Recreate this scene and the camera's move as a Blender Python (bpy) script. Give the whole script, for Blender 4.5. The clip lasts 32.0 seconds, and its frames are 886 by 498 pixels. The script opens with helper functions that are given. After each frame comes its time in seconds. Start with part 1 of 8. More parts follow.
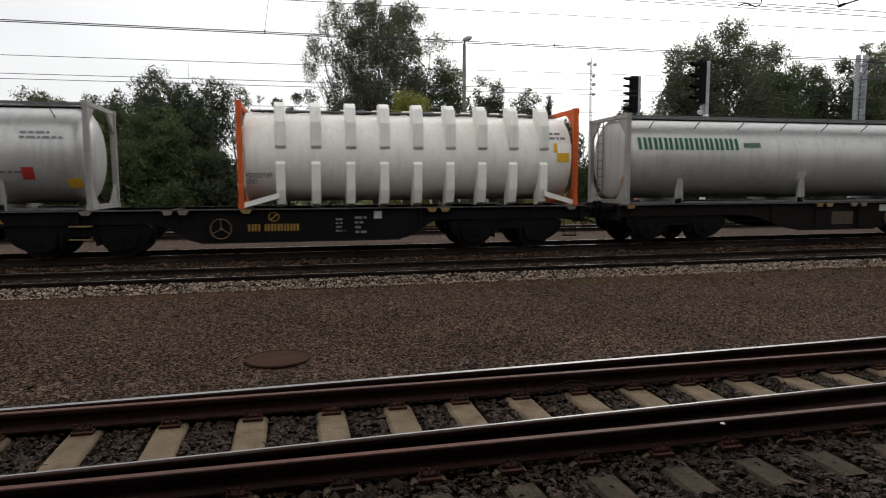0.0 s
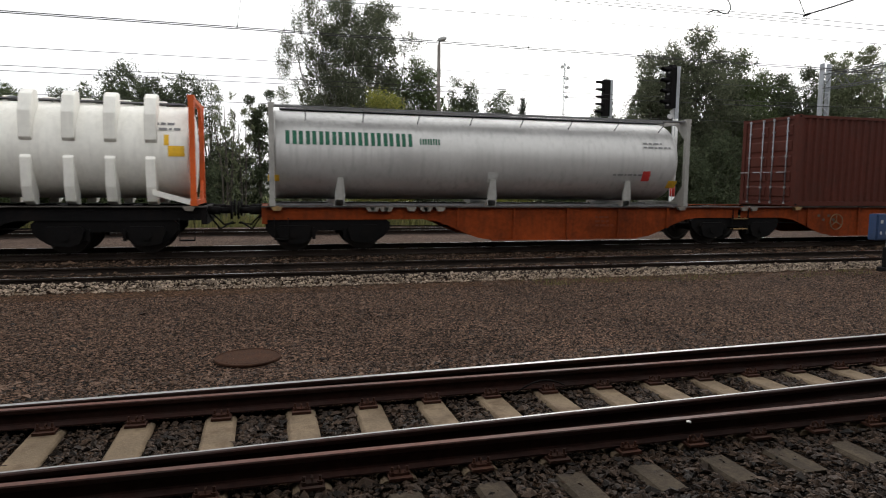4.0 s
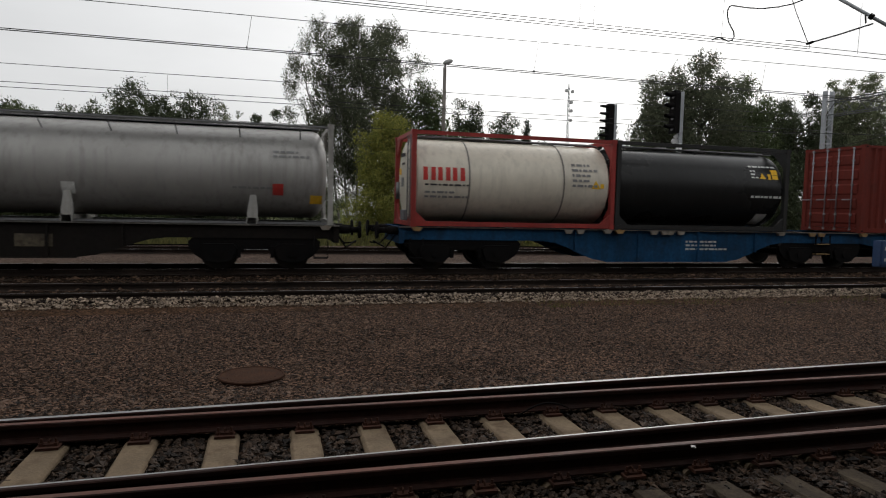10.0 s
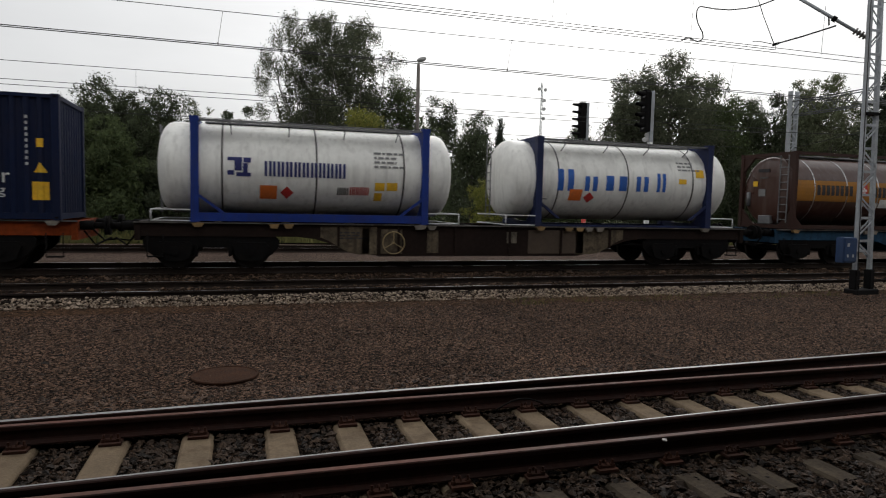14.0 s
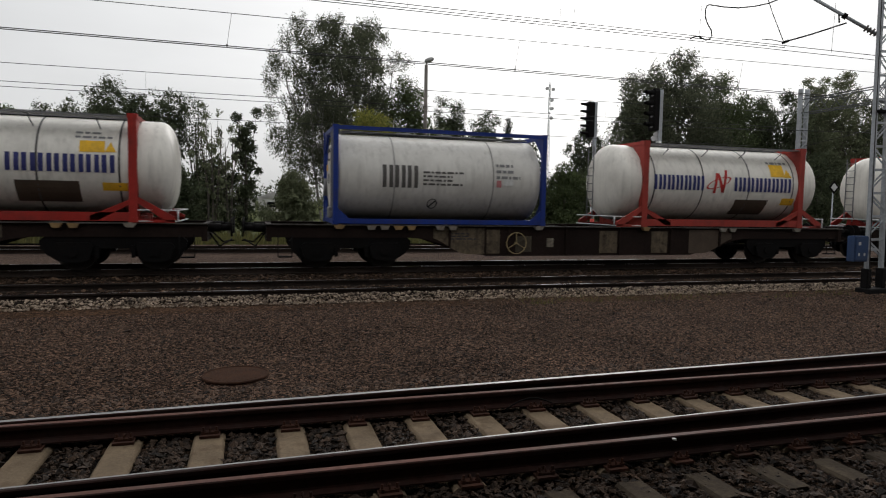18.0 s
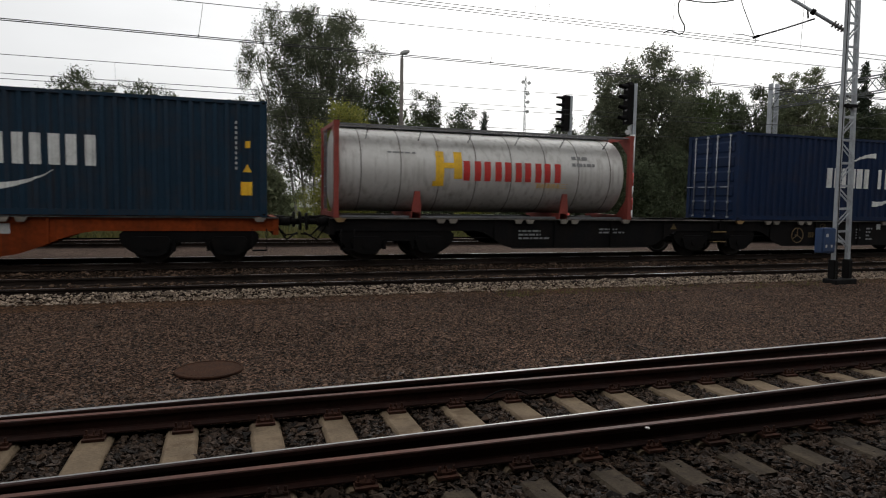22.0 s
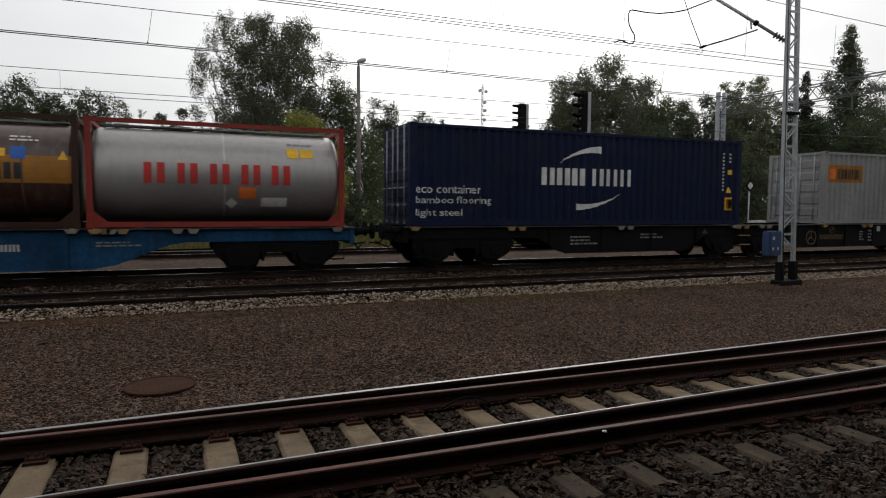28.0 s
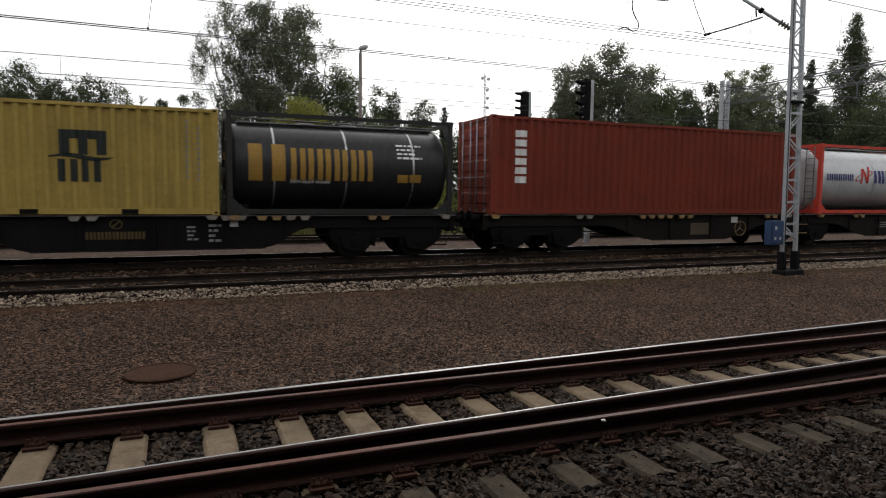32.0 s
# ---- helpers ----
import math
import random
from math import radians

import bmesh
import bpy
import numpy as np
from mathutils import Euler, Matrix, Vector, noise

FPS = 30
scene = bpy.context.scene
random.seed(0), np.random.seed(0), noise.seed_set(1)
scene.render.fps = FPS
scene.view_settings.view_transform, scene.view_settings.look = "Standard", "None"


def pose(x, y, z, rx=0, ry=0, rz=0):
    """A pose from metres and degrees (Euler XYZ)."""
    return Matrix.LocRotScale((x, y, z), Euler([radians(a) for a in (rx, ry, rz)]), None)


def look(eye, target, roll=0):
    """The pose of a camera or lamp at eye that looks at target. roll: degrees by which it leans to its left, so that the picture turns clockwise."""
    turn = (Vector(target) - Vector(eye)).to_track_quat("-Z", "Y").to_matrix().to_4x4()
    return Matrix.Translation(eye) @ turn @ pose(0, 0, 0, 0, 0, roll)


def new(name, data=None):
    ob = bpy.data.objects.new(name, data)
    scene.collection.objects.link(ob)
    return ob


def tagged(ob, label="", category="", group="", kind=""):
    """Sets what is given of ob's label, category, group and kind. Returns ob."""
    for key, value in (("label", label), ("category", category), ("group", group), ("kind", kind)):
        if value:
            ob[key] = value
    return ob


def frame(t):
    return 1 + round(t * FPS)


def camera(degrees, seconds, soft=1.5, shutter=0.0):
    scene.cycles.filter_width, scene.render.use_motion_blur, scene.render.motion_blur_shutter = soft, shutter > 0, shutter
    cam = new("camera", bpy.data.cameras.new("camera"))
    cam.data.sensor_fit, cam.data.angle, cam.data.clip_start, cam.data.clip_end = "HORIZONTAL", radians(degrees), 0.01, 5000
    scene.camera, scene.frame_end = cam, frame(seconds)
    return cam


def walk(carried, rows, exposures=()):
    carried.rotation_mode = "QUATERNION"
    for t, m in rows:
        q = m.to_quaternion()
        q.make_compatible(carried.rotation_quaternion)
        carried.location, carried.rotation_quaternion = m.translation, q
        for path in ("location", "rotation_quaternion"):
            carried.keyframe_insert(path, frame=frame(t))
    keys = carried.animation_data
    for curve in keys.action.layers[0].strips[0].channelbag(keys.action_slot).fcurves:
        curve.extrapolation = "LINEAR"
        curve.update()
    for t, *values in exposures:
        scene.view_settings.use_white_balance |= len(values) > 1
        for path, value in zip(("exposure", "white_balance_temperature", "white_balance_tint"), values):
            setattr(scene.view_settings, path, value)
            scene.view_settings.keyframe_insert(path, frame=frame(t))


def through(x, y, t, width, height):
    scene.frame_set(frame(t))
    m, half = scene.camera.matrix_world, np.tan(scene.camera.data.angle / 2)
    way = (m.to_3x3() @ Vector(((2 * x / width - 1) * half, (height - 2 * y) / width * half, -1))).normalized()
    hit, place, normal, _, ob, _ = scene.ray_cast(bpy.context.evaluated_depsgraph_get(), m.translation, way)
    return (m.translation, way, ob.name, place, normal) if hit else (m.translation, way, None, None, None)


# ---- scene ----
cam = camera(69.402, 32.0, soft=1.1, shutter=0.07)
PATH = [
    (0.0, pose(0.029, -4.593, 1.899, 84.227, 0.208, -12.818)),
    (0.5, pose(0.025, -4.595, 1.895, 84.080, 0.242, -12.817)),
    (1.0, pose(0.025, -4.597, 1.892, 83.905, 0.189, -13.106)),
    (1.5, pose(0.029, -4.597, 1.894, 83.837, 0.090, -13.433)),
    (2.0, pose(0.034, -4.592, 1.897, 83.568, 0.153, -14.034)),
    (2.5, pose(0.029, -4.595, 1.891, 84.076, 0.182, -14.118)),
    (3.0, pose(0.030, -4.594, 1.896, 84.177, 0.410, -13.901)),
    (3.5, pose(0.031, -4.597, 1.890, 84.130, -0.364, -15.048)),
    (5.5, pose(-0.003, -4.602, 1.891, 84.715, -0.842, -15.077)),
    (6.0, pose(-0.024, -4.604, 1.885, 84.686, -0.631, -14.865)),
    (6.5, pose(-0.006, -4.613, 1.891, 84.591, -0.508, -14.368)),
    (7.0, pose(-0.010, -4.616, 1.888, 84.961, -0.679, -14.728)),
    (7.5, pose(-0.010, -4.620, 1.887, 84.826, -0.504, -15.092)),
    (8.0, pose(-0.007, -4.618, 1.891, 85.327, -0.792, -15.370)),
    (8.5, pose(-0.009, -4.618, 1.897, 85.243, -0.782, -14.478)),
    (9.0, pose(-0.015, -4.628, 1.889, 85.836, -1.077, -14.359)),
    (9.5, pose(-0.006, -4.619, 1.899, 86.527, -1.577, -14.732)),
    (10.0, pose(-0.008, -4.627, 1.893, 86.094, -1.355, -14.870)),
    (10.5, pose(0.005, -4.630, 1.895, 85.817, -1.362, -15.508)),
    (11.0, pose(-0.020, -4.634, 1.894, 86.279, -1.461, -15.505)),
    (11.5, pose(-0.011, -4.634, 1.897, 86.589, -1.500, -15.726)),
    (12.0, pose(-0.022, -4.644, 1.895, 86.684, -1.529, -15.545)),
    (12.5, pose(-0.045, -4.646, 1.896, 86.633, -1.810, -16.591)),
    (13.0, pose(-0.034, -4.652, 1.894, 86.882, -1.456, -17.049)),
    (13.5, pose(-0.038, -4.650, 1.885, 86.398, -1.229, -17.179)),
    (14.0, pose(-0.023, -4.648, 1.896, 85.941, -1.311, -17.191)),
    (14.5, pose(-0.019, -4.649, 1.898, 86.561, -1.594, -17.521)),
    (16.5, pose(-0.035, -4.659, 1.900, 86.321, -1.400, -17.095)),
    (17.0, pose(-0.037, -4.664, 1.898, 86.040, -1.256, -16.999)),
    (17.5, pose(-0.026, -4.664, 1.903, 86.003, -1.048, -16.951)),
    (18.0, pose(-0.035, -4.666, 1.895, 85.939, -1.064, -16.470)),
    (18.5, pose(-0.027, -4.666, 1.897, 86.025, -1.360, -16.893)),
    (19.0, pose(-0.027, -4.658, 1.894, 85.712, -1.091, -16.820)),
    (19.5, pose(-0.015, -4.655, 1.899, 85.837, -1.136, -17.206)),
    (20.0, pose(-0.018, -4.656, 1.890, 85.833, -1.300, -17.263)),
    (20.5, pose(-0.018, -4.655, 1.897, 85.778, -1.321, -17.777)),
    (21.0, pose(-0.020, -4.662, 1.894, 85.965, -1.145, -18.480)),
    (21.5, pose(-0.009, -4.660, 1.892, 85.759, -1.195, -18.694)),
    (22.0, pose(-0.022, -4.660, 1.883, 85.393, -1.019, -18.568)),
    (22.5, pose(-0.003, -4.660, 1.895, 85.233, -0.507, -19.290)),
    (23.0, pose(0.000, -4.659, 1.889, 86.509, -0.825, -19.895)),
    (23.5, pose(-0.003, -4.659, 1.894, 86.305, -0.693, -19.901)),
    (24.0, pose(-0.002, -4.653, 1.881, 85.977, -0.711, -19.889)),
    (24.5, pose(0.010, -4.644, 1.892, 85.880, -1.147, -20.255)),
    (25.0, pose(0.005, -4.648, 1.883, 85.860, -0.917, -20.299)),
    (25.5, pose(0.005, -4.646, 1.891, 85.784, -0.792, -20.248)),
    (27.5, pose(0.003, -4.654, 1.885, 86.573, -0.825, -21.749)),
    (28.0, pose(0.018, -4.650, 1.880, 86.164, -0.401, -22.200)),
    (28.5, pose(0.019, -4.646, 1.880, 85.708, -0.881, -22.027)),
    (29.0, pose(0.017, -4.645, 1.878, 85.447, -0.803, -21.634)),
    (29.5, pose(0.026, -4.648, 1.882, 85.588, -0.959, -21.717)),
    (30.0, pose(0.030, -4.652, 1.879, 85.687, -0.681, -22.269)),
    (30.5, pose(0.032, -4.652, 1.874, 85.688, -0.793, -22.334)),
    (31.0, pose(0.035, -4.641, 1.880, 85.333, -0.821, -22.574)),
    (31.5, pose(0.032, -4.644, 1.884, 85.245, -0.898, -22.110)),
    (32.0, pose(0.042, -4.635, 1.880, 85.105, -0.637, -22.019)),
]
EXPOSURES = ((0.0, 0.25), (1.5, 0.45), (3.0, 0.65), (6.0, 0.4), (7.0, 0.2), (8.0, 0.25), (9.0, 0.2), (10.0, -0.1), (14.0, -0.1), (20.0, -0.1), (21.0, -0.05), (22.0, 0.05), (23.0, 0.2), (24.0, 0.05), (25.0, 0.02), (28.0, -0.08), (29.0, 0.1), (30.0, 0.25), (32.0, 0.3))
walk(cam, PATH, EXPOSURES)

# ---- light ----
world = bpy.data.worlds.new("overcast_sky")
scene.world = world
world.use_nodes = True
wn = world.node_tree
wn.nodes.clear()
SUN_AZ, SUN_EL = 30.0, 30.0  # degrees: to the right of straight across the tracks, and up
sky = wn.nodes.new("ShaderNodeTexSky")
sky.sky_type, sky.sun_disc = "NISHITA", False
sky.sun_elevation, sky.sun_rotation = radians(SUN_EL), radians(SUN_AZ)
sky.air_density, sky.dust_density, sky.ozone_density = 1.0, 4.0, 1.0
grey = wn.nodes.new("ShaderNodeHueSaturation")
grey.inputs["Saturation"].default_value = 0.16
cloud_tc = wn.nodes.new("ShaderNodeTexCoord")
cloud_map = wn.nodes.new("ShaderNodeMapping")
cloud_map.inputs["Scale"].default_value = (1.0, 1.0, 3.5)
cloud = wn.nodes.new("ShaderNodeTexNoise")
cloud.inputs["Scale"].default_value, cloud.inputs["Detail"].default_value = 2.2, 5.0
cloud_ramp = wn.nodes.new("ShaderNodeMapRange")
cloud_ramp.inputs["From Min"].default_value, cloud_ramp.inputs["From Max"].default_value = 0.3, 0.7
cloud_ramp.inputs["To Min"].default_value, cloud_ramp.inputs["To Max"].default_value = 0.91, 1.06
veil = wn.nodes.new("ShaderNodeMix")
veil.data_type = "RGBA"
veil.inputs["Factor"].default_value = 0.74
veil.inputs["B"].default_value = (8.5, 8.6, 8.7, 1)
times = wn.nodes.new("ShaderNodeVectorMath")
times.operation = "SCALE"
# an overcast sky is brighter overhead than near the horizon
sep_dir = wn.nodes.new("ShaderNodeSeparateXYZ")
zenith = wn.nodes.new("ShaderNodeMapRange")
for key_, val_ in zip(("From Min", "From Max", "To Min", "To Max"), (0.0, 1.0, 0.85, 1.52)):
    zenith.inputs[key_].default_value = val_
both_ = wn.nodes.new("ShaderNodeMath")
both_.operation = "MULTIPLY"
bg = wn.nodes.new("ShaderNodeBackground")
bg.inputs["Strength"].default_value = 0.105
wout = wn.nodes.new("ShaderNodeOutputWorld")
wn.links.new(sky.outputs[0], grey.inputs["Color"])
wn.links.new(grey.outputs[0], veil.inputs["A"])
wn.links.new(cloud_tc.outputs["Generated"], cloud_map.inputs["Vector"])
wn.links.new(cloud_map.outputs[0], cloud.inputs["Vector"])
wn.links.new(cloud.outputs["Fac"], cloud_ramp.inputs["Value"])
wn.links.new(veil.outputs["Result"], times.inputs[0])
wn.links.new(cloud_tc.outputs["Generated"], sep_dir.inputs[0])
wn.links.new(sep_dir.outputs["Z"], zenith.inputs["Value"])
wn.links.new(cloud_ramp.outputs[0], both_.inputs[0])
wn.links.new(zenith.outputs[0], both_.inputs[1])
wn.links.new(both_.outputs[0], times.inputs["Scale"])
wn.links.new(times.outputs[0], bg.inputs["Color"])
wn.links.new(bg.outputs[0], wout.inputs["Surface"])
sun = new("sun", bpy.data.lights.new("sun", "SUN"))
sun.data.energy, sun.data.angle, sun.data.color = 0.35, radians(25), (1.0, 0.97, 0.93)
sa, se = radians(SUN_AZ), radians(SUN_EL)
sun.matrix_world = look((0, 0, 0), (-math.sin(sa) * math.cos(se), -math.cos(sa) * math.cos(se), -math.sin(se)))

# ---- materials ----
MATS = {}


def surface(name, rgb, rough=0.6, metal=0.0, vary=0.25, scale=1.5, fine=18.0, bump=0.15, dirt=None, dirt_amount=0.35,
            streak=0.0, spec=0.5, coord="Object", bump_scale=None):
    """A procedural material: colour with variation at two scales, stains or streaks of a second colour, and fine relief."""
    if name in MATS:
        return MATS[name]
    m = bpy.data.materials.new(name)
    m.use_nodes = True
    nt = m.node_tree
    n = nt.nodes
    b = n["Principled BSDF"]
    tc = n.new("ShaderNodeTexCoord")
    info = n.new("ShaderNodeObjectInfo")
    shift = n.new("ShaderNodeVectorMath")
    shift.operation = "MULTIPLY_ADD"
    shift.inputs[1].default_value = (37.0, 19.0, 53.0)
    nt.links.new(info.outputs["Random"], shift.inputs[0])
    nt.links.new(tc.outputs[coord], shift.inputs[2])

    def noise_tex(sc, detail, vec_scale=None):
        t = n.new("ShaderNodeTexNoise")
        t.inputs["Scale"].default_value, t.inputs["Detail"].default_value = sc, detail
        if vec_scale:
            mp = n.new("ShaderNodeMapping")
            mp.inputs["Scale"].default_value = vec_scale
            nt.links.new(shift.outputs[0], mp.inputs["Vector"])
            nt.links.new(mp.outputs[0], t.inputs["Vector"])
        else:
            nt.links.new(shift.outputs[0], t.inputs["Vector"])
        return t

    def ranged(sock, a, bb, lo, hi):
        r = n.new("ShaderNodeMapRange")
        for k, v in zip(("From Min", "From Max", "To Min", "To Max"), (a, bb, lo, hi)):
            r.inputs[k].default_value = v
        nt.links.new(sock, r.inputs["Value"])
        return r.outputs[0]

    big, small = noise_tex(scale, 4.0), noise_tex(fine, 3.0)
    add = n.new("ShaderNodeMath")
    add.operation = "MULTIPLY"
    nt.links.new(ranged(big.outputs["Fac"], 0.3, 0.7, 1 - vary, 1 + vary), add.inputs[0])
    nt.links.new(ranged(small.outputs["Fac"], 0.3, 0.7, 1 - vary * 0.6, 1 + vary * 0.6), add.inputs[1])
    base = n.new("ShaderNodeVectorMath")
    base.operation = "SCALE"
    base.inputs[0].default_value = rgb
    nt.links.new(add.outputs[0], base.inputs["Scale"])
    col = base.outputs[0]
    if dirt:
        mix = n.new("ShaderNodeMix")
        mix.data_type = "RGBA"
        mix.inputs["B"].default_value = (*dirt, 1)
        nt.links.new(col, mix.inputs["A"])
        spots = noise_tex(scale * 2.3, 6.0)
        fac = ranged(spots.outputs["Fac"], 0.5, 0.75, 0.0, dirt_amount)
        if streak:
            runs = noise_tex(1.0, 5.0, (7.0, 7.0, 0.35))
            both = n.new("ShaderNodeMath")
            both.operation = "MAXIMUM"
            nt.links.new(fac, both.inputs[0])
            nt.links.new(ranged(runs.outputs["Fac"], 0.48, 0.75, 0.0, streak), both.inputs[1])
            fac = both.outputs[0]
        nt.links.new(fac, mix.inputs["Factor"])
        col = mix.outputs["Result"]
    nt.links.new(col, b.inputs["Base Color"])
    nt.links.new(ranged(big.outputs["Fac"], 0.3, 0.7, max(rough - 0.1, 0.05), min(rough + 0.1, 1)), b.inputs["Roughness"])
    b.inputs["Metallic"].default_value = metal
    b.inputs["Specular IOR Level"].default_value = spec
    if bump:
        bp = n.new("ShaderNodeBump")
        bp.inputs["Strength"].default_value, bp.inputs["Distance"].default_value = bump, 0.01
        rel = noise_tex(bump_scale or fine * 2, 4.0)
        nt.links.new(rel.outputs["Fac"], bp.inputs["Height"])
        nt.links.new(bp.outputs[0], b.inputs["Normal"])
    MATS[name] = m
    return m


def stones(name, dark, light, size, rough=0.95, bump=1.0, patch=0.35):
    """Loose stones: cells of differing grey and brown with deep joints, and larger patches."""
    m = bpy.data.materials.new(name)
    m.use_nodes = True
    nt = m.node_tree
    n = nt.nodes
    b = n["Principled BSDF"]
    tc = n.new("ShaderNodeTexCoord")
    v = n.new("ShaderNodeTexVoronoi")
    v.inputs["Scale"].default_value, v.inputs["Randomness"].default_value = 1 / size, 1.0
    v2 = n.new("ShaderNodeTexVoronoi")
    v2.inputs["Scale"].default_value = 2.3 / size
    big = n.new("ShaderNodeTexNoise")
    big.inputs["Scale"].default_value, big.inputs["Detail"].default_value = 0.5, 6.0
    for t in (v, v2, big):
        nt.links.new(tc.outputs["Object"], t.inputs["Vector"])
    sep = n.new("ShaderNodeSeparateColor")
    nt.links.new(v.outputs["Color"], sep.inputs[0])
    mix = n.new("ShaderNodeMix")
    mix.data_type = "RGBA"
    mix.inputs["A"].default_value, mix.inputs["B"].default_value = (*dark, 1), (*light, 1)
    pw = n.new("ShaderNodeMath")
    pw.operation = "POWER"
    pw.inputs[1].default_value = 3.0
    nt.links.new(sep.outputs[0], pw.inputs[0])
    nt.links.new(pw.outputs[0], mix.inputs["Factor"])
    gain = n.new("ShaderNodeMapRange")
    for k, val in zip(("From Min", "From Max", "To Min", "To Max"), (0.3, 0.7, 1 - patch, 1 + patch)):
        gain.inputs[k].default_value = val
    nt.links.new(big.outputs["Fac"], gain.inputs["Value"])
    sc = n.new("ShaderNodeVectorMath")
    sc.operation = "SCALE"
    nt.links.new(mix.outputs["Result"], sc.inputs[0])
    nt.links.new(gain.outputs[0], sc.inputs["Scale"])
    nt.links.new(sc.outputs[0], b.inputs["Base Color"])
    b.inputs["Roughness"].default_value = rough
    b.inputs["Specular IOR Level"].default_value = 0.06
    h = n.new("ShaderNodeMath")
    h.operation = "ADD"
    nt.links.new(v.outputs["Distance"], h.inputs[0])
    nt.links.new(v2.outputs["Distance"], h.inputs[1])
    bp = n.new("ShaderNodeBump")
    bp.invert = True
    bp.inputs["Strength"].default_value, bp.inputs["Distance"].default_value = bump, size * 1.0
    nt.links.new(h.outputs[0], bp.inputs["Height"])
    nt.links.new(bp.outputs[0], b.inputs["Normal"])
    return m


def leafy(name, a, bcol, rough=0.75, through=0.25):
    """Foliage: each leaf between two greens, a little light passing through."""
    m = bpy.data.materials.new(name)
    m.use_nodes = True
    nt = m.node_tree
    n = nt.nodes
    b = n["Principled BSDF"]
    geo = n.new("ShaderNodeNewGeometry")
    ramp = n.new("ShaderNodeMix")
    ramp.data_type = "RGBA"
    ramp.inputs["A"].default_value, ramp.inputs["B"].default_value = (*a, 1), (*bcol, 1)
    nt.links.new(geo.outputs["Random Per Island"], ramp.inputs["Factor"])
    nt.links.new(ramp.outputs["Result"], b.inputs["Base Color"])
    b.inputs["Roughness"].default_value = rough
    b.inputs["Specular IOR Level"].default_value = 0.2
    tr = n.new("ShaderNodeBsdfTranslucent")
    nt.links.new(ramp.outputs["Result"], tr.inputs["Color"])
    mx = n.new("ShaderNodeMixShader")
    mx.inputs["Fac"].default_value = through
    nt.links.new(b.outputs[0], mx.inputs[1])
    nt.links.new(tr.outputs[0], mx.inputs[2])
    nt.links.new(mx.outputs[0], n["Material Output"].inputs["Surface"])
    return m


def pebbles(name, dark, light):
    """Single stones: each one between two colours, with a grain."""
    m = surface(name, dark, rough=0.75, vary=0.3, fine=60.0, scale=9.0, bump=0.5, spec=0.2)
    nt = m.node_tree
    geo = nt.nodes.new("ShaderNodeNewGeometry")
    mix = nt.nodes.new("ShaderNodeMix")
    mix.data_type = "RGBA"
    mix.inputs["A"].default_value, mix.inputs["B"].default_value = (*dark, 1), (*light, 1)
    nt.links.new(geo.outputs["Random Per Island"], mix.inputs["Factor"])
    for node in nt.nodes:
        if node.type == "VECT_MATH" and node.operation == "SCALE":
            nt.links.new(mix.outputs["Result"], node.inputs[0])
    return m


RUST = (0.075, 0.035, 0.022)
M_RAIL_TOP = surface("polished_rail", (0.27, 0.265, 0.262), rough=0.40, metal=1.0, vary=0.12, bump=0.05)
M_RAIL_SIDE = surface("rusty_rail", (0.024, 0.0098, 0.0072), rough=0.8, vary=0.35, dirt=(0.03, 0.02, 0.018), dirt_amount=0.7, spec=0.15)
M_THROUGH_TOP = surface("bright_through_rail", (0.45, 0.45, 0.46), rough=0.28, metal=1.0, vary=0.12, bump=0.05)
M_THROUGH_SIDE = surface("grimy_through_rail", (0.021, 0.0150, 0.0120), rough=0.85, vary=0.35, spec=0.12)
M_RAIL_WORN = surface("dull_rail_top", (0.085, 0.032, 0.022), rough=0.65, spec=0.25, vary=0.3, dirt=RUST, dirt_amount=0.6)
M_SLEEPER = surface("concrete_sleeper", (0.165, 0.123, 0.082), rough=0.9, vary=0.22, scale=3.0, fine=40.0, bump=0.5,
                    dirt=(0.075, 0.05, 0.032), dirt_amount=0.75, spec=0.08)
M_PLATE = surface("rusty_baseplate", (0.050, 0.020, 0.012), rough=0.9, vary=0.4, dirt=(0.03, 0.02, 0.015), dirt_amount=0.8, spec=0.25)
M_GALV = surface("galvanised_steel", (0.34, 0.36, 0.38), rough=0.6, metal=0.2, vary=0.18, dirt=(0.16, 0.15, 0.14), dirt_amount=0.4, streak=0.3)
M_DULL = surface("dull_grey_steel", (0.10, 0.105, 0.108), rough=0.75, vary=0.2, dirt=(0.12, 0.11, 0.10), dirt_amount=0.5, spec=0.2)
M_TAR = surface("tarred_base", (0.008, 0.0075, 0.0075), rough=0.85, vary=0.3, spec=0.15)
# black iron, deepened to take in the shade among the wagons' underparts
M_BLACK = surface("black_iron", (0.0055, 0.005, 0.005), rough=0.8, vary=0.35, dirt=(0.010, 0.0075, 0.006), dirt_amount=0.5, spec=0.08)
M_WIRE = surface("wire_copper_dark", (0.035, 0.034, 0.034), rough=0.6, metal=0.4, vary=0.15)
M_WOOD = surface("grey_wood_pole", (0.14, 0.125, 0.11), rough=0.9, vary=0.3, streak=0.4, dirt=(0.06, 0.05, 0.045))
M_BARK = surface("bark", (0.085, 0.072, 0.06), rough=0.95, vary=0.4, scale=3.0, bump=0.8)
# ---- building blocks ----
def box(bm, x0, x1, y0, y1, z0, z1, mi=0):
    v = [bm.verts.new((x, y, z)) for x in (x0, x1) for y in (y0, y1) for z in (z0, z1)]
    for f in ((0, 1, 3, 2), (4, 6, 7, 5), (0, 4, 5, 1), (2, 3, 7, 6), (0, 2, 6, 4), (1, 5, 7, 3)):
        bm.faces.new([v[i] for i in f]).material_index = mi


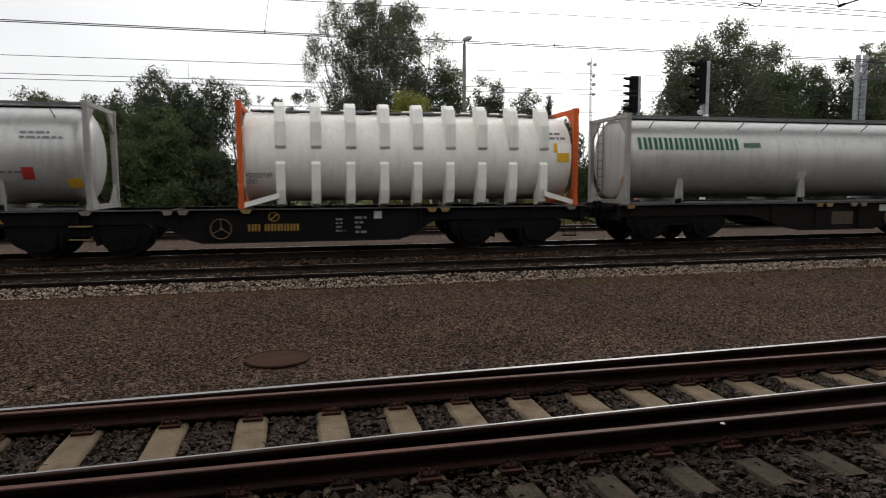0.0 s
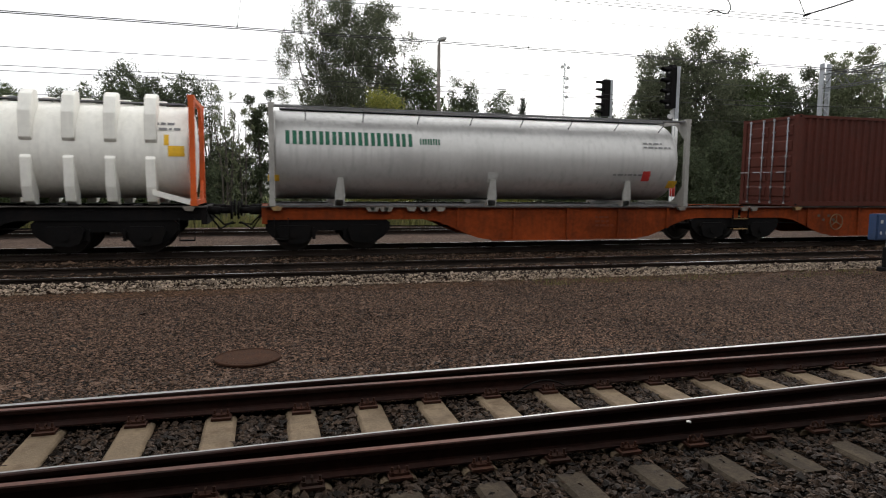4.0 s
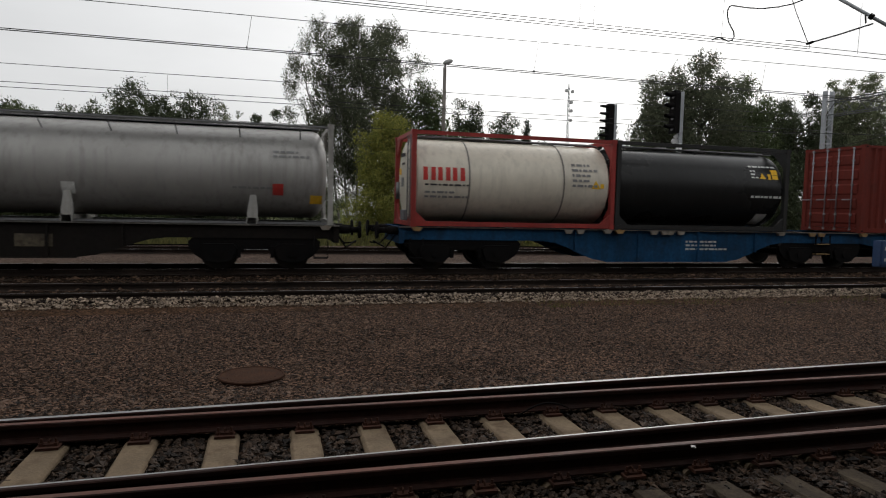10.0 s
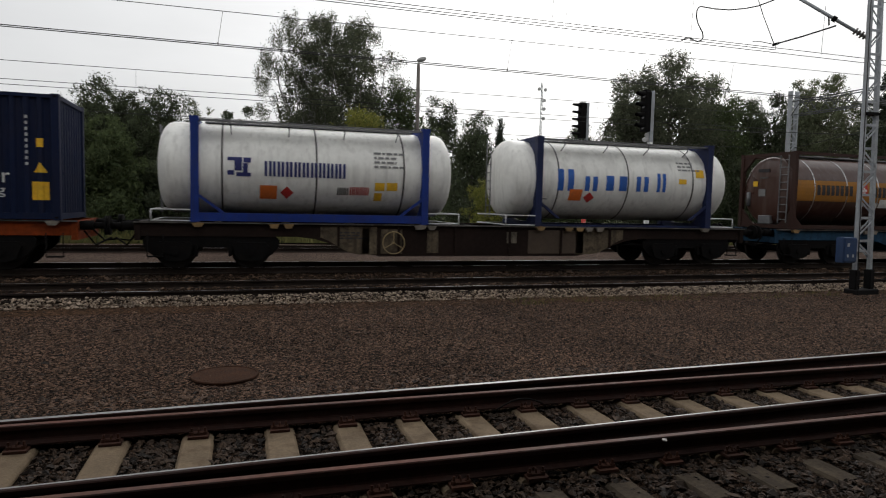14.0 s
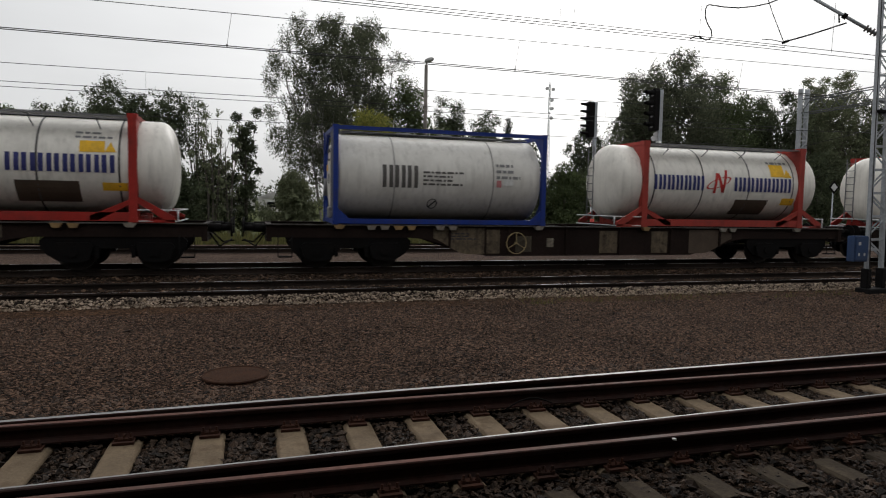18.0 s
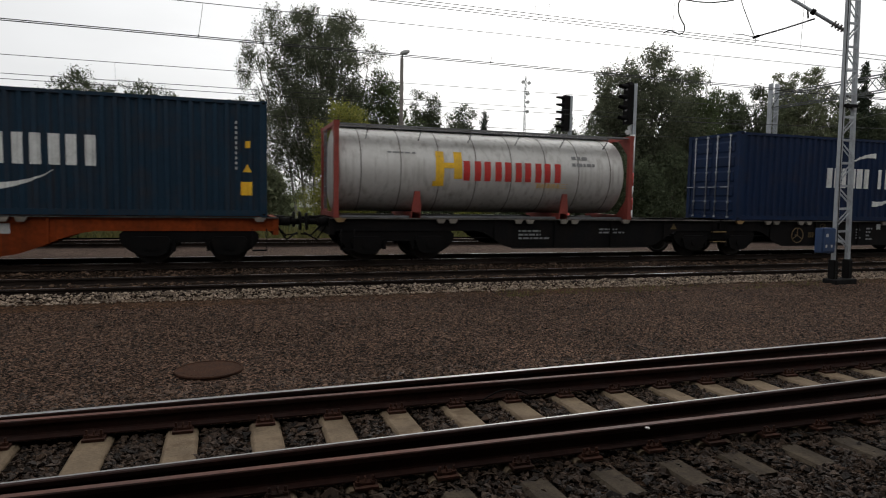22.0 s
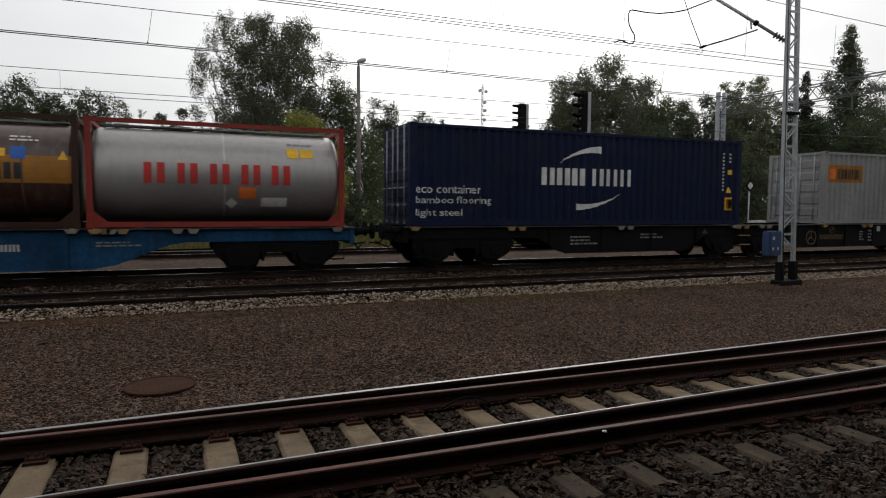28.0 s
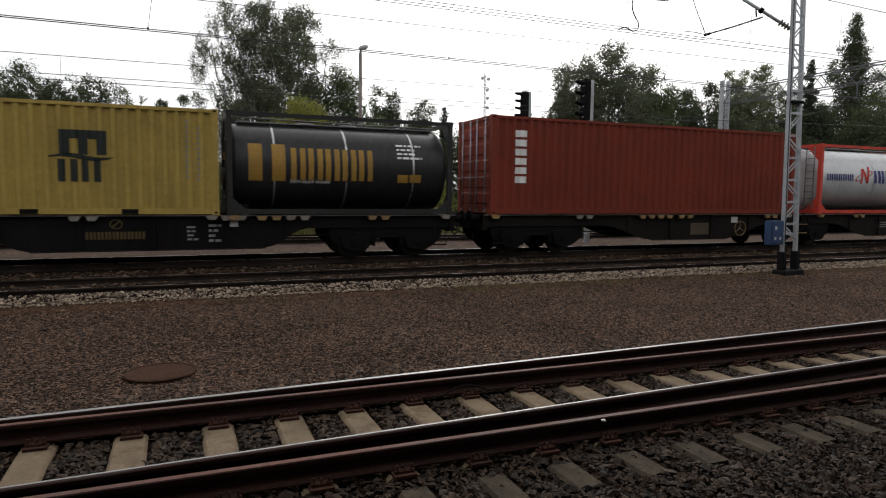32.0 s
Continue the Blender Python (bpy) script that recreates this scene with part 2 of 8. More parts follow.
def prism(bm, poly, c0, c1, axis="y", mi=0):
    """poly: (a, b) points; along y they are (x, z), along x (y, z), along z (x, y)."""
    put = {"y": lambda a, b, c: (a, c, b), "x": lambda a, b, c: (c, a, b), "z": lambda a, b, c: (a, b, c)}[axis]
    lo = [bm.verts.new(put(a, b, c0)) for a, b in poly]
    hi = [bm.verts.new(put(a, b, c1)) for a, b in poly]
    k = len(poly)
    faces = [bm.faces.new(lo[::-1]), bm.faces.new(hi)]
    faces += [bm.faces.new((lo[i], lo[(i + 1) % k], hi[(i + 1) % k], hi[i])) for i in range(k)]
    for f in faces:
        f.material_index = mi
    return faces


def rod(bm, p0, p1, r0, r1=None, n=8, mi=0, caps=True):
    p0, p1 = Vector(p0), Vector(p1)
    r1 = r0 if r1 is None else r1
    q = (p1 - p0).to_track_quat("Z", "Y")
    ring = [q @ Vector((math.cos(2 * math.pi * i / n), math.sin(2 * math.pi * i / n), 0)) for i in range(n)]
    a = [bm.verts.new(p0 + r0 * v) for v in ring]
    b = [bm.verts.new(p1 + r1 * v) for v in ring]
    for i in range(n):
        f = bm.faces.new((a[i], a[(i + 1) % n], b[(i + 1) % n], b[i]))
        f.material_index, f.smooth = mi, n > 6
    if caps:
        bm.faces.new(a[::-1]).material_index = mi
        bm.faces.new(b).material_index = mi


def path_rod(bm, pts, r, n=6, mi=0):
    """One bent rod through the points."""
    pts = [Vector(p) for p in pts]
    rings = []
    for i, p in enumerate(pts):
        d = (pts[min(i + 1, len(pts) - 1)] - pts[max(i - 1, 0)]).normalized()
        up = Vector((0, 0, 1)) if abs(d.z) < 0.8 else Vector((0, 1, 0))
        a = d.cross(up).normalized()
        b = a.cross(d)
        rings.append([bm.verts.new(p + r * (math.cos(2 * math.pi * k / n) * a + math.sin(2 * math.pi * k / n) * b)) for k in range(n)])
    for r0, r1 in zip(rings, rings[1:]):
        for k in range(n):
            f = bm.faces.new((r0[k], r0[(k + 1) % n], r1[(k + 1) % n], r1[k]))
            f.material_index, f.smooth = mi, True
    bm.faces.new(rings[0][::-1])
    bm.faces.new(rings[-1])


def lathe_x(bm, prof, yc, zc, n=40, mi=0):
    """prof: (x, r) points from one end to the other, round the line y = yc, z = zc."""
    rings = []
    for x, r in prof:
        rings.append([bm.verts.new((x, yc - r * math.cos(2 * math.pi * i / n), zc + r * math.sin(2 * math.pi * i / n))) for i in range(n)])
    for a, b in zip(rings, rings[1:]):
        for i in range(n):
            f = bm.faces.new((a[i], b[i], b[(i + 1) % n], a[(i + 1) % n]))
            f.material_index, f.smooth = mi, True
    for ring in (rings[0], rings[-1][::-1]):
        f = bm.faces.new(ring)
        f.material_index = mi


def hoop(bm, x, w, r, yc, zc, t=0.012, n=40, mi=0):
    for i in range(n):
        a0, a1 = 2 * math.pi * i / n, 2 * math.pi * (i + 1) / n
        q = [(yc - r * math.cos(a), zc + r * math.sin(a)) for a in (a0, a1)]
        o = [(yc - (r + t) * math.cos(a), zc + (r + t) * math.sin(a)) for a in (a0, a1)]
        v = [bm.verts.new(p) for p in ((x, *o[0]), (x + w, *o[0]), (x + w, *o[1]), (x, *o[1]), (x, *q[0]), (x + w, *q[0]), (x + w, *q[1]), (x, *q[1]))]
        for f in ((0, 1, 2, 3), (0, 4, 5, 1), (3, 2, 6, 7)):
            g = bm.faces.new([v[k] for k in f])
            g.material_index, g.smooth = mi, False
    bmesh.ops.remove_doubles(bm, verts=bm.verts, dist=0.0005)


def torus(bm, c, R, r, axis="y", n=24, k=6, mi=0):
    for i in range(n):
        a0, a1 = 2 * math.pi * i / n, 2 * math.pi * (i + 1) / n
        p = [Vector((math.cos(a) * R, 0, math.sin(a) * R)) if axis == "y" else Vector((0, math.cos(a) * R, math.sin(a) * R)) for a in (a0, a1)]
        rod(bm, p[0] + Vector(c), p[1] + Vector(c), r, n=k, mi=mi, caps=False)


def mesh_of(name, bm, mats):
    me = bpy.data.meshes.new(name)
    bmesh.ops.recalc_face_normals(bm, faces=bm.faces)
    bm.to_mesh(me)
    bm.free()
    for m in (mats if isinstance(mats, (list, tuple)) else (mats,)):
        me.materials.append(m)
    return me


def part(name, bm, mats, parent, label=""):
    """Links a bmesh, or a mesh made before, as one mesh object under a thing or a part."""
    me = bm if isinstance(bm, bpy.types.Mesh) else mesh_of(name, bm, mats)
    ob = new(name, me)
    ob.parent = parent
    if label:
        ob["label"] = label
    return ob


def thing(name, label, category, group="", kind="", at=None):
    ob = tagged(new(name), label, category, group, kind)
    ob.empty_display_size = 0.2
    if at is not None:
        ob.matrix_world = at
    return ob


def raw_mesh(name, verts, faces, mats):
    """A mesh from arrays: verts (n, 3), faces (m, k)."""
    verts, faces = np.asarray(verts, np.float32), np.asarray(faces, np.int32)
    me = bpy.data.meshes.new(name)
    me.vertices.add(len(verts))
    me.vertices.foreach_set("co", verts.ravel())
    m, k = faces.shape
    me.loops.add(m * k)
    me.loops.foreach_set("vertex_index", faces.ravel())
    me.polygons.add(m)
    me.polygons.foreach_set("loop_start", np.arange(0, m * k, k, dtype=np.int32))
    me.update(calc_edges=True)
    me.validate()
    me.shade_flat()
    for mm in (mats if isinstance(mats, (list, tuple)) else (mats,)):
        me.materials.append(mm)
    return me


# ---- ground ----
RNG = np.random.default_rng(7)
TRAIN_Y, DECK_Z, TRAIN_RAIL_Z = 12.177, 1.306, 0.132  # near face of the load, underside of the load, rail top
MID_Y, MID_Z = 8.594, 0.095                             # near rail of the middle track
TURN = math.tan(radians(2.215))                         # the polished branch leaves the rusty track by this slope


def ground_z(x, y):
    """Height of the gravel."""
    if y < 2.0:
        return -0.21
    if y < 8.0:
        return -0.21 + (y - 2.0) / 6.0 * 0.09
    if y < 24.0:
        return -0.12 + min((y - 8.0) / 1.0, 1.0) * 0.06
    return -0.06


def sheet(name, x0, x1, y0, y1, nx, ny, mat, lift=0.0, rough=0.0):
    xs, ys = np.linspace(x0, x1, nx + 1), np.linspace(y0, y1, ny + 1)
    v = [(x, y, ground_z(x, y) + lift + (noise.noise((x * 0.7, y * 0.7, 3.1)) * rough)) for y in ys for x in xs]
    f = [(j * (nx + 1) + i, j * (nx + 1) + i + 1, (j + 1) * (nx + 1) + i + 1, (j + 1) * (nx + 1) + i) for j in range(ny) for i in range(nx)]
    return new(name, raw_mesh(name, v, f, mat))


M_GRASS = surface("rough_grass", (0.060, 0.070, 0.026), rough=0.95, vary=0.45, scale=0.25, fine=3.0, bump=0.6, dirt=(0.075, 0.066, 0.032),
                  dirt_amount=0.6, spec=0.03)
M_GRAVEL = stones("grey_brown_gravel", (0.006, 0.0038, 0.0026), (0.252, 0.152, 0.103), 0.022, patch=0.25)
M_BED = stones("oily_track_bed", (0.005, 0.0034, 0.0024), (0.075, 0.045, 0.028), 0.05, patch=0.3)
M_BED_FAR = stones("brown_through_track_bed", (0.007, 0.0045, 0.003), (0.095, 0.057, 0.036), 0.05, patch=0.3)
M_YARD = stones("pink_brown_yard_gravel", (0.05, 0.034, 0.026), (0.17, 0.118, 0.092), 0.03, bump=0.6, patch=0.15)
g = sheet("ground", -2500, 2500, -60, 4000, 10, 12, M_GRASS, lift=-0.30)
tagged(g, "rough green grassland reaching to the horizon", "ground", kind="structure")
g = sheet("gravel_yard", -60, 140, 1.3, 8.3, 160, 12, M_GRAVEL, rough=0.02)
tagged(g, "flat yard of small grey-brown gravel between the tracks", "gravel", kind="structure")
g = sheet("track_bed_near", -30, 60, -12, 1.9, 60, 12, M_BED, lift=-0.02, rough=0.02)
tagged(g, "dark oily ballast bed under the nearest track", "ballast", kind="structure")
g = sheet("track_bed_middle", -80, 300, 8.0, 15.9, 120, 8, M_BED_FAR, rough=0.02)
tagged(g, "dark brown ballast bed under the two through tracks", "ballast", kind="structure")
g = sheet("track_bed_far", -80, 300, 15.7, 24.4, 120, 8, M_YARD, lift=0.01, rough=0.02)
tagged(g, "pinkish brown gravel beyond the train track", "gravel", kind="structure")


M_EARTH = stones("rust_brown_earth", (0.020, 0.011, 0.006), (0.115, 0.062, 0.036), 0.03, bump=0.5, patch=0.3)
g = sheet("earth_strip", -60, 140, 7.35, 8.05, 160, 3, M_EARTH, lift=0.006, rough=0.02)
tagged(g, "rust-brown trodden earth along the foot of the ballast", "earth", kind="structure")


def stone_heap(name, label, xs, ys, density, size, mats, lift, squash=0.7, keep=None, plain=True):
    """Many single stones lying on the ground, as one object."""
    t = (1 + 5 ** 0.5) / 2
    ico = np.array([(-1, t, 0), (1, t, 0), (-1, -t, 0), (1, -t, 0), (0, -1, t), (0, 1, t), (0, -1, -t), (0, 1, -t), (t, 0, -1), (t, 0, 1),
                    (-t, 0, -1), (-t, 0, 1)]) / 1.9
    tri = np.array([(0, 11, 5), (0, 5, 1), (0, 1, 7), (0, 7, 10), (0, 10, 11), (1, 5, 9), (5, 11, 4), (11, 10, 2), (10, 7, 6), (7, 1, 8),
                    (3, 9, 4), (3, 4, 2), (3, 2, 6), (3, 6, 8), (3, 8, 9), (4, 9, 5), (2, 4, 11), (6, 2, 10), (8, 6, 7), (9, 8, 1)])
    if plain:  # six corners are enough for small stones
        ico = np.array([(-1.1, 0, 0), (1.1, 0, 0), (0, -1.1, 0), (0, 1.1, 0), (0.2, 0.1, -1), (-0.1, 0.2, 1)])
        tri = np.array([(0, 2, 5), (2, 1, 5), (1, 3, 5), (3, 0, 5), (2, 0, 4), (1, 2, 4), (3, 1, 4), (0, 3, 4)])
    k_ = len(ico)
    n = int((xs[1] - xs[0]) * (ys[1] - ys[0]) * density)
    x, y = RNG.uniform(*xs, n), RNG.uniform(*ys, n)
    if keep is not None:
        k = keep(x, y)
        x, y = x[k], y[k]
        n = len(x)
    z = np.array([ground_z(a, b) for a, b in zip(x, y)]) + (lift(x, y) if callable(lift) else lift)
    s = size * RNG.lognormal(0, 0.35, n) * 0.5
    v = ico[None] * RNG.uniform(0.6, 1.25, (n, k_, 1))
    v = v * np.stack([RNG.uniform(0.8, 1.6, n), RNG.uniform(0.55, 1.1, n), RNG.uniform(0.4, 0.9, n) * squash / 0.7], -1)[:, None]
    a, b = RNG.uniform(0, 6.283, n), RNG.uniform(-0.6, 0.6, n)
    ca, sa_, cb, sb = np.cos(a)[:, None], np.sin(a)[:, None], np.cos(b)[:, None], np.sin(b)[:, None]
    X, Y, Z = v[..., 0], v[..., 1], v[..., 2]
    Y, Z = Y * cb - Z * sb, Y * sb + Z * cb
    X, Y = X * ca - Y * sa_, X * sa_ + Y * ca
    v = np.stack([X, Y, Z], -1) * s[:, None, None] + np.stack([x, y, z], -1)[:, None]
    f = tri[None] + k_ * np.arange(n)[:, None, None]
    ob = new(name, raw_mesh(name, v.reshape(-1, 3), f.reshape(-1, 3), mats))
    return tagged(ob, label, "stones", kind="stuff")


# ---- rails ----
RAIL_SECTION = ((-0.07, -0.16), (0.07, -0.16), (0.07, -0.148), (0.018, -0.132), (0.009, -0.12), (0.009, -0.05), (0.034, -0.036), (0.0355, -0.008),
                (0.027, 0.0), (0.002, 0.001), (-0.027, 0.0), (-0.0355, -0.008), (-0.034, -0.036), (-0.009, -0.05), (-0.009, -0.12), (-0.018, -0.132), (-0.07, -0.148))


def rail(parent, p0, p1, top, label, name="rail", side_mat=None, worn=(8, 9)):
    """A rail from p0 to p1 on its running line (rail top); the running surface has its own material."""
    p0, p1 = Vector(p0), Vector(p1)
    d = (p1 - p0).normalized()
    side = Vector((-d.y, d.x, 0))
    bm = bmesh.new()
    steps = max(2, int((p1 - p0).length / 6))
    rings = [[bm.verts.new(p0.lerp(p1, i / steps) + side * a + Vector((0, 0, b))) for a, b in RAIL_SECTION] for i in range(steps + 1)]
    k = len(RAIL_SECTION)
    for r0, r1 in zip(rings, rings[1:]):
        for i in range(k):
            f = bm.faces.new((r0[i], r0[(i + 1) % k], r1[(i + 1) % k], r1[i]))
            f.material_index = 1 if i in worn else 0
    bm.faces.new(rings[0])
    bm.faces.new(rings[-1][::-1])
    return part(name, bm, [side_mat or M_RAIL_SIDE, top], parent, label)


near_track = thing("railway_track", "near turnout track with polished and rusty rails on pale concrete sleepers", "track", kind="structure")
FAR_X = 90.0
rail(near_track, (-30, -0.20, 0), (FAR_X, -0.20, 0), M_RAIL_WORN, "rusty stock rail")
rail(near_track, (-30, 1.30, 0), (FAR_X, 1.30, 0), M_RAIL_WORN, "rusty inner rail")
rail(near_track, (-6.0, -6.0 * TURN + 0.05, 0), (FAR_X, FAR_X * TURN, 0), M_RAIL_TOP, "rail with a polished running surface", worn=(8,))
rail(near_track, (-30, 1.507 - 5.3 * TURN + 0.02, 0), (-5.3, 1.507 - 5.3 * TURN, 0), M_RAIL_TOP, "rail with a polished running surface")
rail(near_track, (-5.3, 1.507 - 5.3 * TURN, 0), (FAR_X, 1.507 + FAR_X * TURN, 0), M_RAIL_TOP, "rail with a polished running surface")


def sleeper_mesh(y0, y1, w=0.27, h=0.20, name="sleeper"):
    bm = bmesh.new()
    ch = 0.025
    poly = [(-w / 2 - 0.02, -h), (w / 2 + 0.02, -h), (w / 2, -ch), (w / 2 - ch, 0), (-w / 2 + ch, 0), (-w / 2, -ch)]
    prism(bm, poly, y0, y1, "y")
    bmesh.ops.bevel(bm, geom=[e for e in bm.edges if e.calc_length() > 0.5], offset=0.006, segments=1, affect="EDGES")
    return mesh_of(name, bm, M_SLEEPER)


def baseplate_mesh():
    bm = bmesh.new()
    box(bm, -0.085, 0.085, -0.17, 0.17, 0.0, 0.022)
    for sx in (-0.055, 0.055):
        for sy in (-0.115, 0.115):
            rod(bm, (sx, sy, 0.02), (sx, sy, 0.05), 0.022, n=6)
            rod(bm, (sx, sy, 0.05), (sx, sy, 0.085), 0.011, n=6)
    for sy in (-1, 1):
        box(bm, -0.05, 0.05, min(sy * 0.06, sy * 0.13), max(sy * 0.06, sy * 0.13), 0.018, 0.04)
        torus(bm, (0, sy * 0.09, 0.045), 0.028, 0.008, axis="x", n=8, k=5)
    return mesh_of("baseplate", bm, M_PLATE)


SLEEPER_Z = -0.19
PLATE = baseplate_mesh()
near_sleeper = sleeper_mesh(-0.36, 1.55)
M_GRIMY = surface("grimy_sleeper_end", (0.060, 0.047, 0.034), rough=0.95, vary=0.35, scale=4.0, fine=40.0, bump=0.6, dirt=(0.035, 0.028, 0.024), dirt_amount=0.85, spec=0.07)
near_end = sleeper_mesh(-0.92, -0.50, 0.25, 0.18, "sleeper_end")
near_end.materials[0] = M_GRIMY
for i in range(-14, 90):
    x = 0.285 + (0.61 if i > 0 else 0.69) * i
    if x > 40:
        break
    o = part("sleeper", near_sleeper, None, near_track)
    a = random.uniform(-0.6, 0.6)
    o.matrix_local = pose(x, 0.5 * max(x, 0) * TURN, SLEEPER_Z, 0, 0, a)
    if x < 20:
        e = part("sleeper_end", near_end, None, near_track, "grimy grey sleeper end" if i == 0 else "")
        e.matrix_local = pose(x, 0.0, SLEEPER_Z - 0.015, 0, 0, a)
    for y in (-0.20, 1.30, x * TURN, 1.507 + x * TURN):
        if x < 16 and not (y in (x * TURN,) and x < -5):
            p = part("baseplate", PLATE, None, near_track)
            p.matrix_local = pose(x, y, SLEEPER_Z + 0.002 + (0.003 if y not in (-0.20, 1.30) else 0))

mid_track = thing("railway_track", "middle through track with worn grey rails", "track", kind="structure")
for k in (0, 1):
    rail(mid_track, (-80, MID_Y + 1.507 * k, MID_Z), (300, MID_Y + 1.507 * k, MID_Z), M_THROUGH_TOP, "worn through rail", side_mat=M_THROUGH_SIDE)
mid_sleeper = sleeper_mesh(-0.55, 2.05)
for i in range(-20, 75):
    o = part("sleeper", mid_sleeper, None, mid_track)
    o.matrix_local = pose(0.1 + 0.62 * i, MID_Y, MID_Z - 0.20)
train_track = thing("railway_track", "through track that carries the freight train", "track", kind="structure")
for k in (0, 1):
    y = TRAIN_Y + 1.219 - 0.753 + 1.507 * k
    rail(train_track, (-700, y, TRAIN_RAIL_Z), (700, y, TRAIN_RAIL_Z), M_THROUGH_TOP, "worn through rail", side_mat=M_THROUGH_SIDE)
for i in range(-20, 75):
    o = part("sleeper", mid_sleeper, None, train_track)
    o.matrix_local = pose(0.3 + 0.62 * i, TRAIN_Y + 0.466, TRAIN_RAIL_Z - 0.20)
far_track = thing("railway_track", "far track with rusty rails behind the train", "track", kind="structure")
for y in (19.4, 20.9):
    rail(far_track, (-80, y, 0.14), (300, y, 0.14), M_THROUGH_TOP, "worn rail", side_mat=M_THROUGH_SIDE)

# loose stones of the beds
def off_rails(x, y):
    ok = np.ones(len(x), bool)
    for r in (-0.20 + 0 * x, 1.30 + 0 * x, x * TURN, 1.507 + x * TURN):
        ok &= abs(y - r) > 0.06
    pitch = np.where(x > 0.285, 0.61, 0.69)
    k = (x - 0.285) / pitch
    on_sleeper = abs(k - np.round(k)) * pitch < 0.165
    return ok & ~(on_sleeper & (y > -0.92) & (y < 1.5 + 0.5 * np.maximum(x, 0) * TURN) & (RNG.uniform(0, 1, len(x)) > np.where(y < -0.52, 0.05, np.where(y < -0.34, 1.0, 0.02))))


P_DARK = pebbles("dark_ballast_stone", (0.006, 0.0040, 0.0027), (0.064, 0.040, 0.026))
P_BROWN = pebbles("rusty_brown_ballast_stone", (0.014, 0.0085, 0.0052), (0.100, 0.060, 0.037))
P_GREY = pebbles("grey_ballast_stone", (0.006, 0.0040, 0.0027), (0.150, 0.092, 0.063))
P_PALE = pebbles("pale_new_ballast_stone", (0.055, 0.039, 0.028), (0.34, 0.262, 0.195))
stone_heap("ballast_stones", "dark angular ballast stones between the near rails", (-4.5, 13), (-1.95, 2.2), 900, 0.040, P_DARK, 0.003, keep=off_rails)
stone_heap("ballast_stones", "dark angular ballast stones between the near rails", (13, 34), (-0.6, 4.0), 90, 0.06, P_DARK, 0.005, keep=off_rails)
stone_heap("ballast_stones", "larger grey ballast stones beside the polished rail", (-6, 16), (1.62, 2.7), 420, 0.04, P_GREY, 0.0)
stone_heap("gravel_stones", "small grey-brown gravel stones on the yard", (-8, 22), (2.4, 8.0), 330, 0.029, P_GREY, 0.002)
stone_heap("pale_ballast_stones", "pale new ballast heaped along the middle track", (-16, 45), (7.92, 8.44), 620, 0.042, P_PALE,
           lambda x, y: np.clip((y - 7.85) * 0.18, 0, 0.1) + 0.01)
stone_heap("ballast_stones", "brown ballast stones between the through tracks", (-14, 40), (8.65, 12.4), 60, 0.06, P_BROWN, 0.02)

# manhole cover
M_COVER = surface("rusty_cast_iron", (0.046, 0.023, 0.0145), rough=0.92, vary=0.35, scale=6.0, fine=40.0, bump=0.5, dirt=(0.035, 0.022, 0.015), dirt_amount=0.8, spec=0.06)
cover = thing("manhole_cover", "round rusty cast iron manhole cover lying in gravel", "manhole cover", at=pose(-0.24, 3.17, -0.193))
bm = bmesh.new()
rod(bm, (0, 0, -0.05), (0, 0, 0.025), 0.385, 0.37, n=40)
part("plate", bm, M_COVER, cover)
bm = bmesh.new()
for i in range(-6, 7):
    h = (0.30 ** 2 - (i * 0.045) ** 2) ** 0.5 if abs(i * 0.045) < 0.3 else 0
    if h:
        box(bm, i * 0.045 - 0.012, i * 0.045 + 0.012, -h, h, 0.025, 0.028)
torus(bm, (0, 0, 0), 0.01, 0.004, n=6)
part("raised_ribs", bm, M_COVER, cover)
bm = bmesh.new()
for i in range(40):
    a0, a1 = 2 * math.pi * i / 40, 2 * math.pi * (i + 1) / 40
    rod(bm, (0.37 * math.cos(a0), 0.37 * math.sin(a0), 0.02), (0.37 * math.cos(a1), 0.37 * math.sin(a1), 0.02), 0.016, n=6, caps=False)
part("rim", bm, M_COVER, cover)
M_LITTER = surface("white_litter", (0.62, 0.60, 0.57), rough=0.7, vary=0.2)
for x, y, z, s in ((3.30, -0.262, -0.012, 0.02), (7.02, 0.62, -0.17, 0.045)):
    bm = bmesh.new()
    bmesh.ops.create_icosphere(bm, subdivisions=2, radius=s)
    for v in bm.verts:
        v.co *= 0.7 + 0.5 * random.random()
        v.co.z *= 0.5
    o = new("litter", mesh_of("litter", bm, M_LITTER))
    o.matrix_world = pose(x, y, z)
    tagged(o, "small crumpled scrap of white litter on the track", "litter", "litter")
# a bent wire beside the inner rail
bm = bmesh.new()
path_rod(bm, [(2.35 + 0.09 * i, 1.10 + 0.01 * i, -0.13 + 0.09 * math.sin(i * 0.5)) for i in range(7)], 0.008, n=5)
o = new("loose_cable", mesh_of("loose_cable", bm, M_BLACK))
tagged(o, "short bent piece of dark cable beside the rail", "cable")

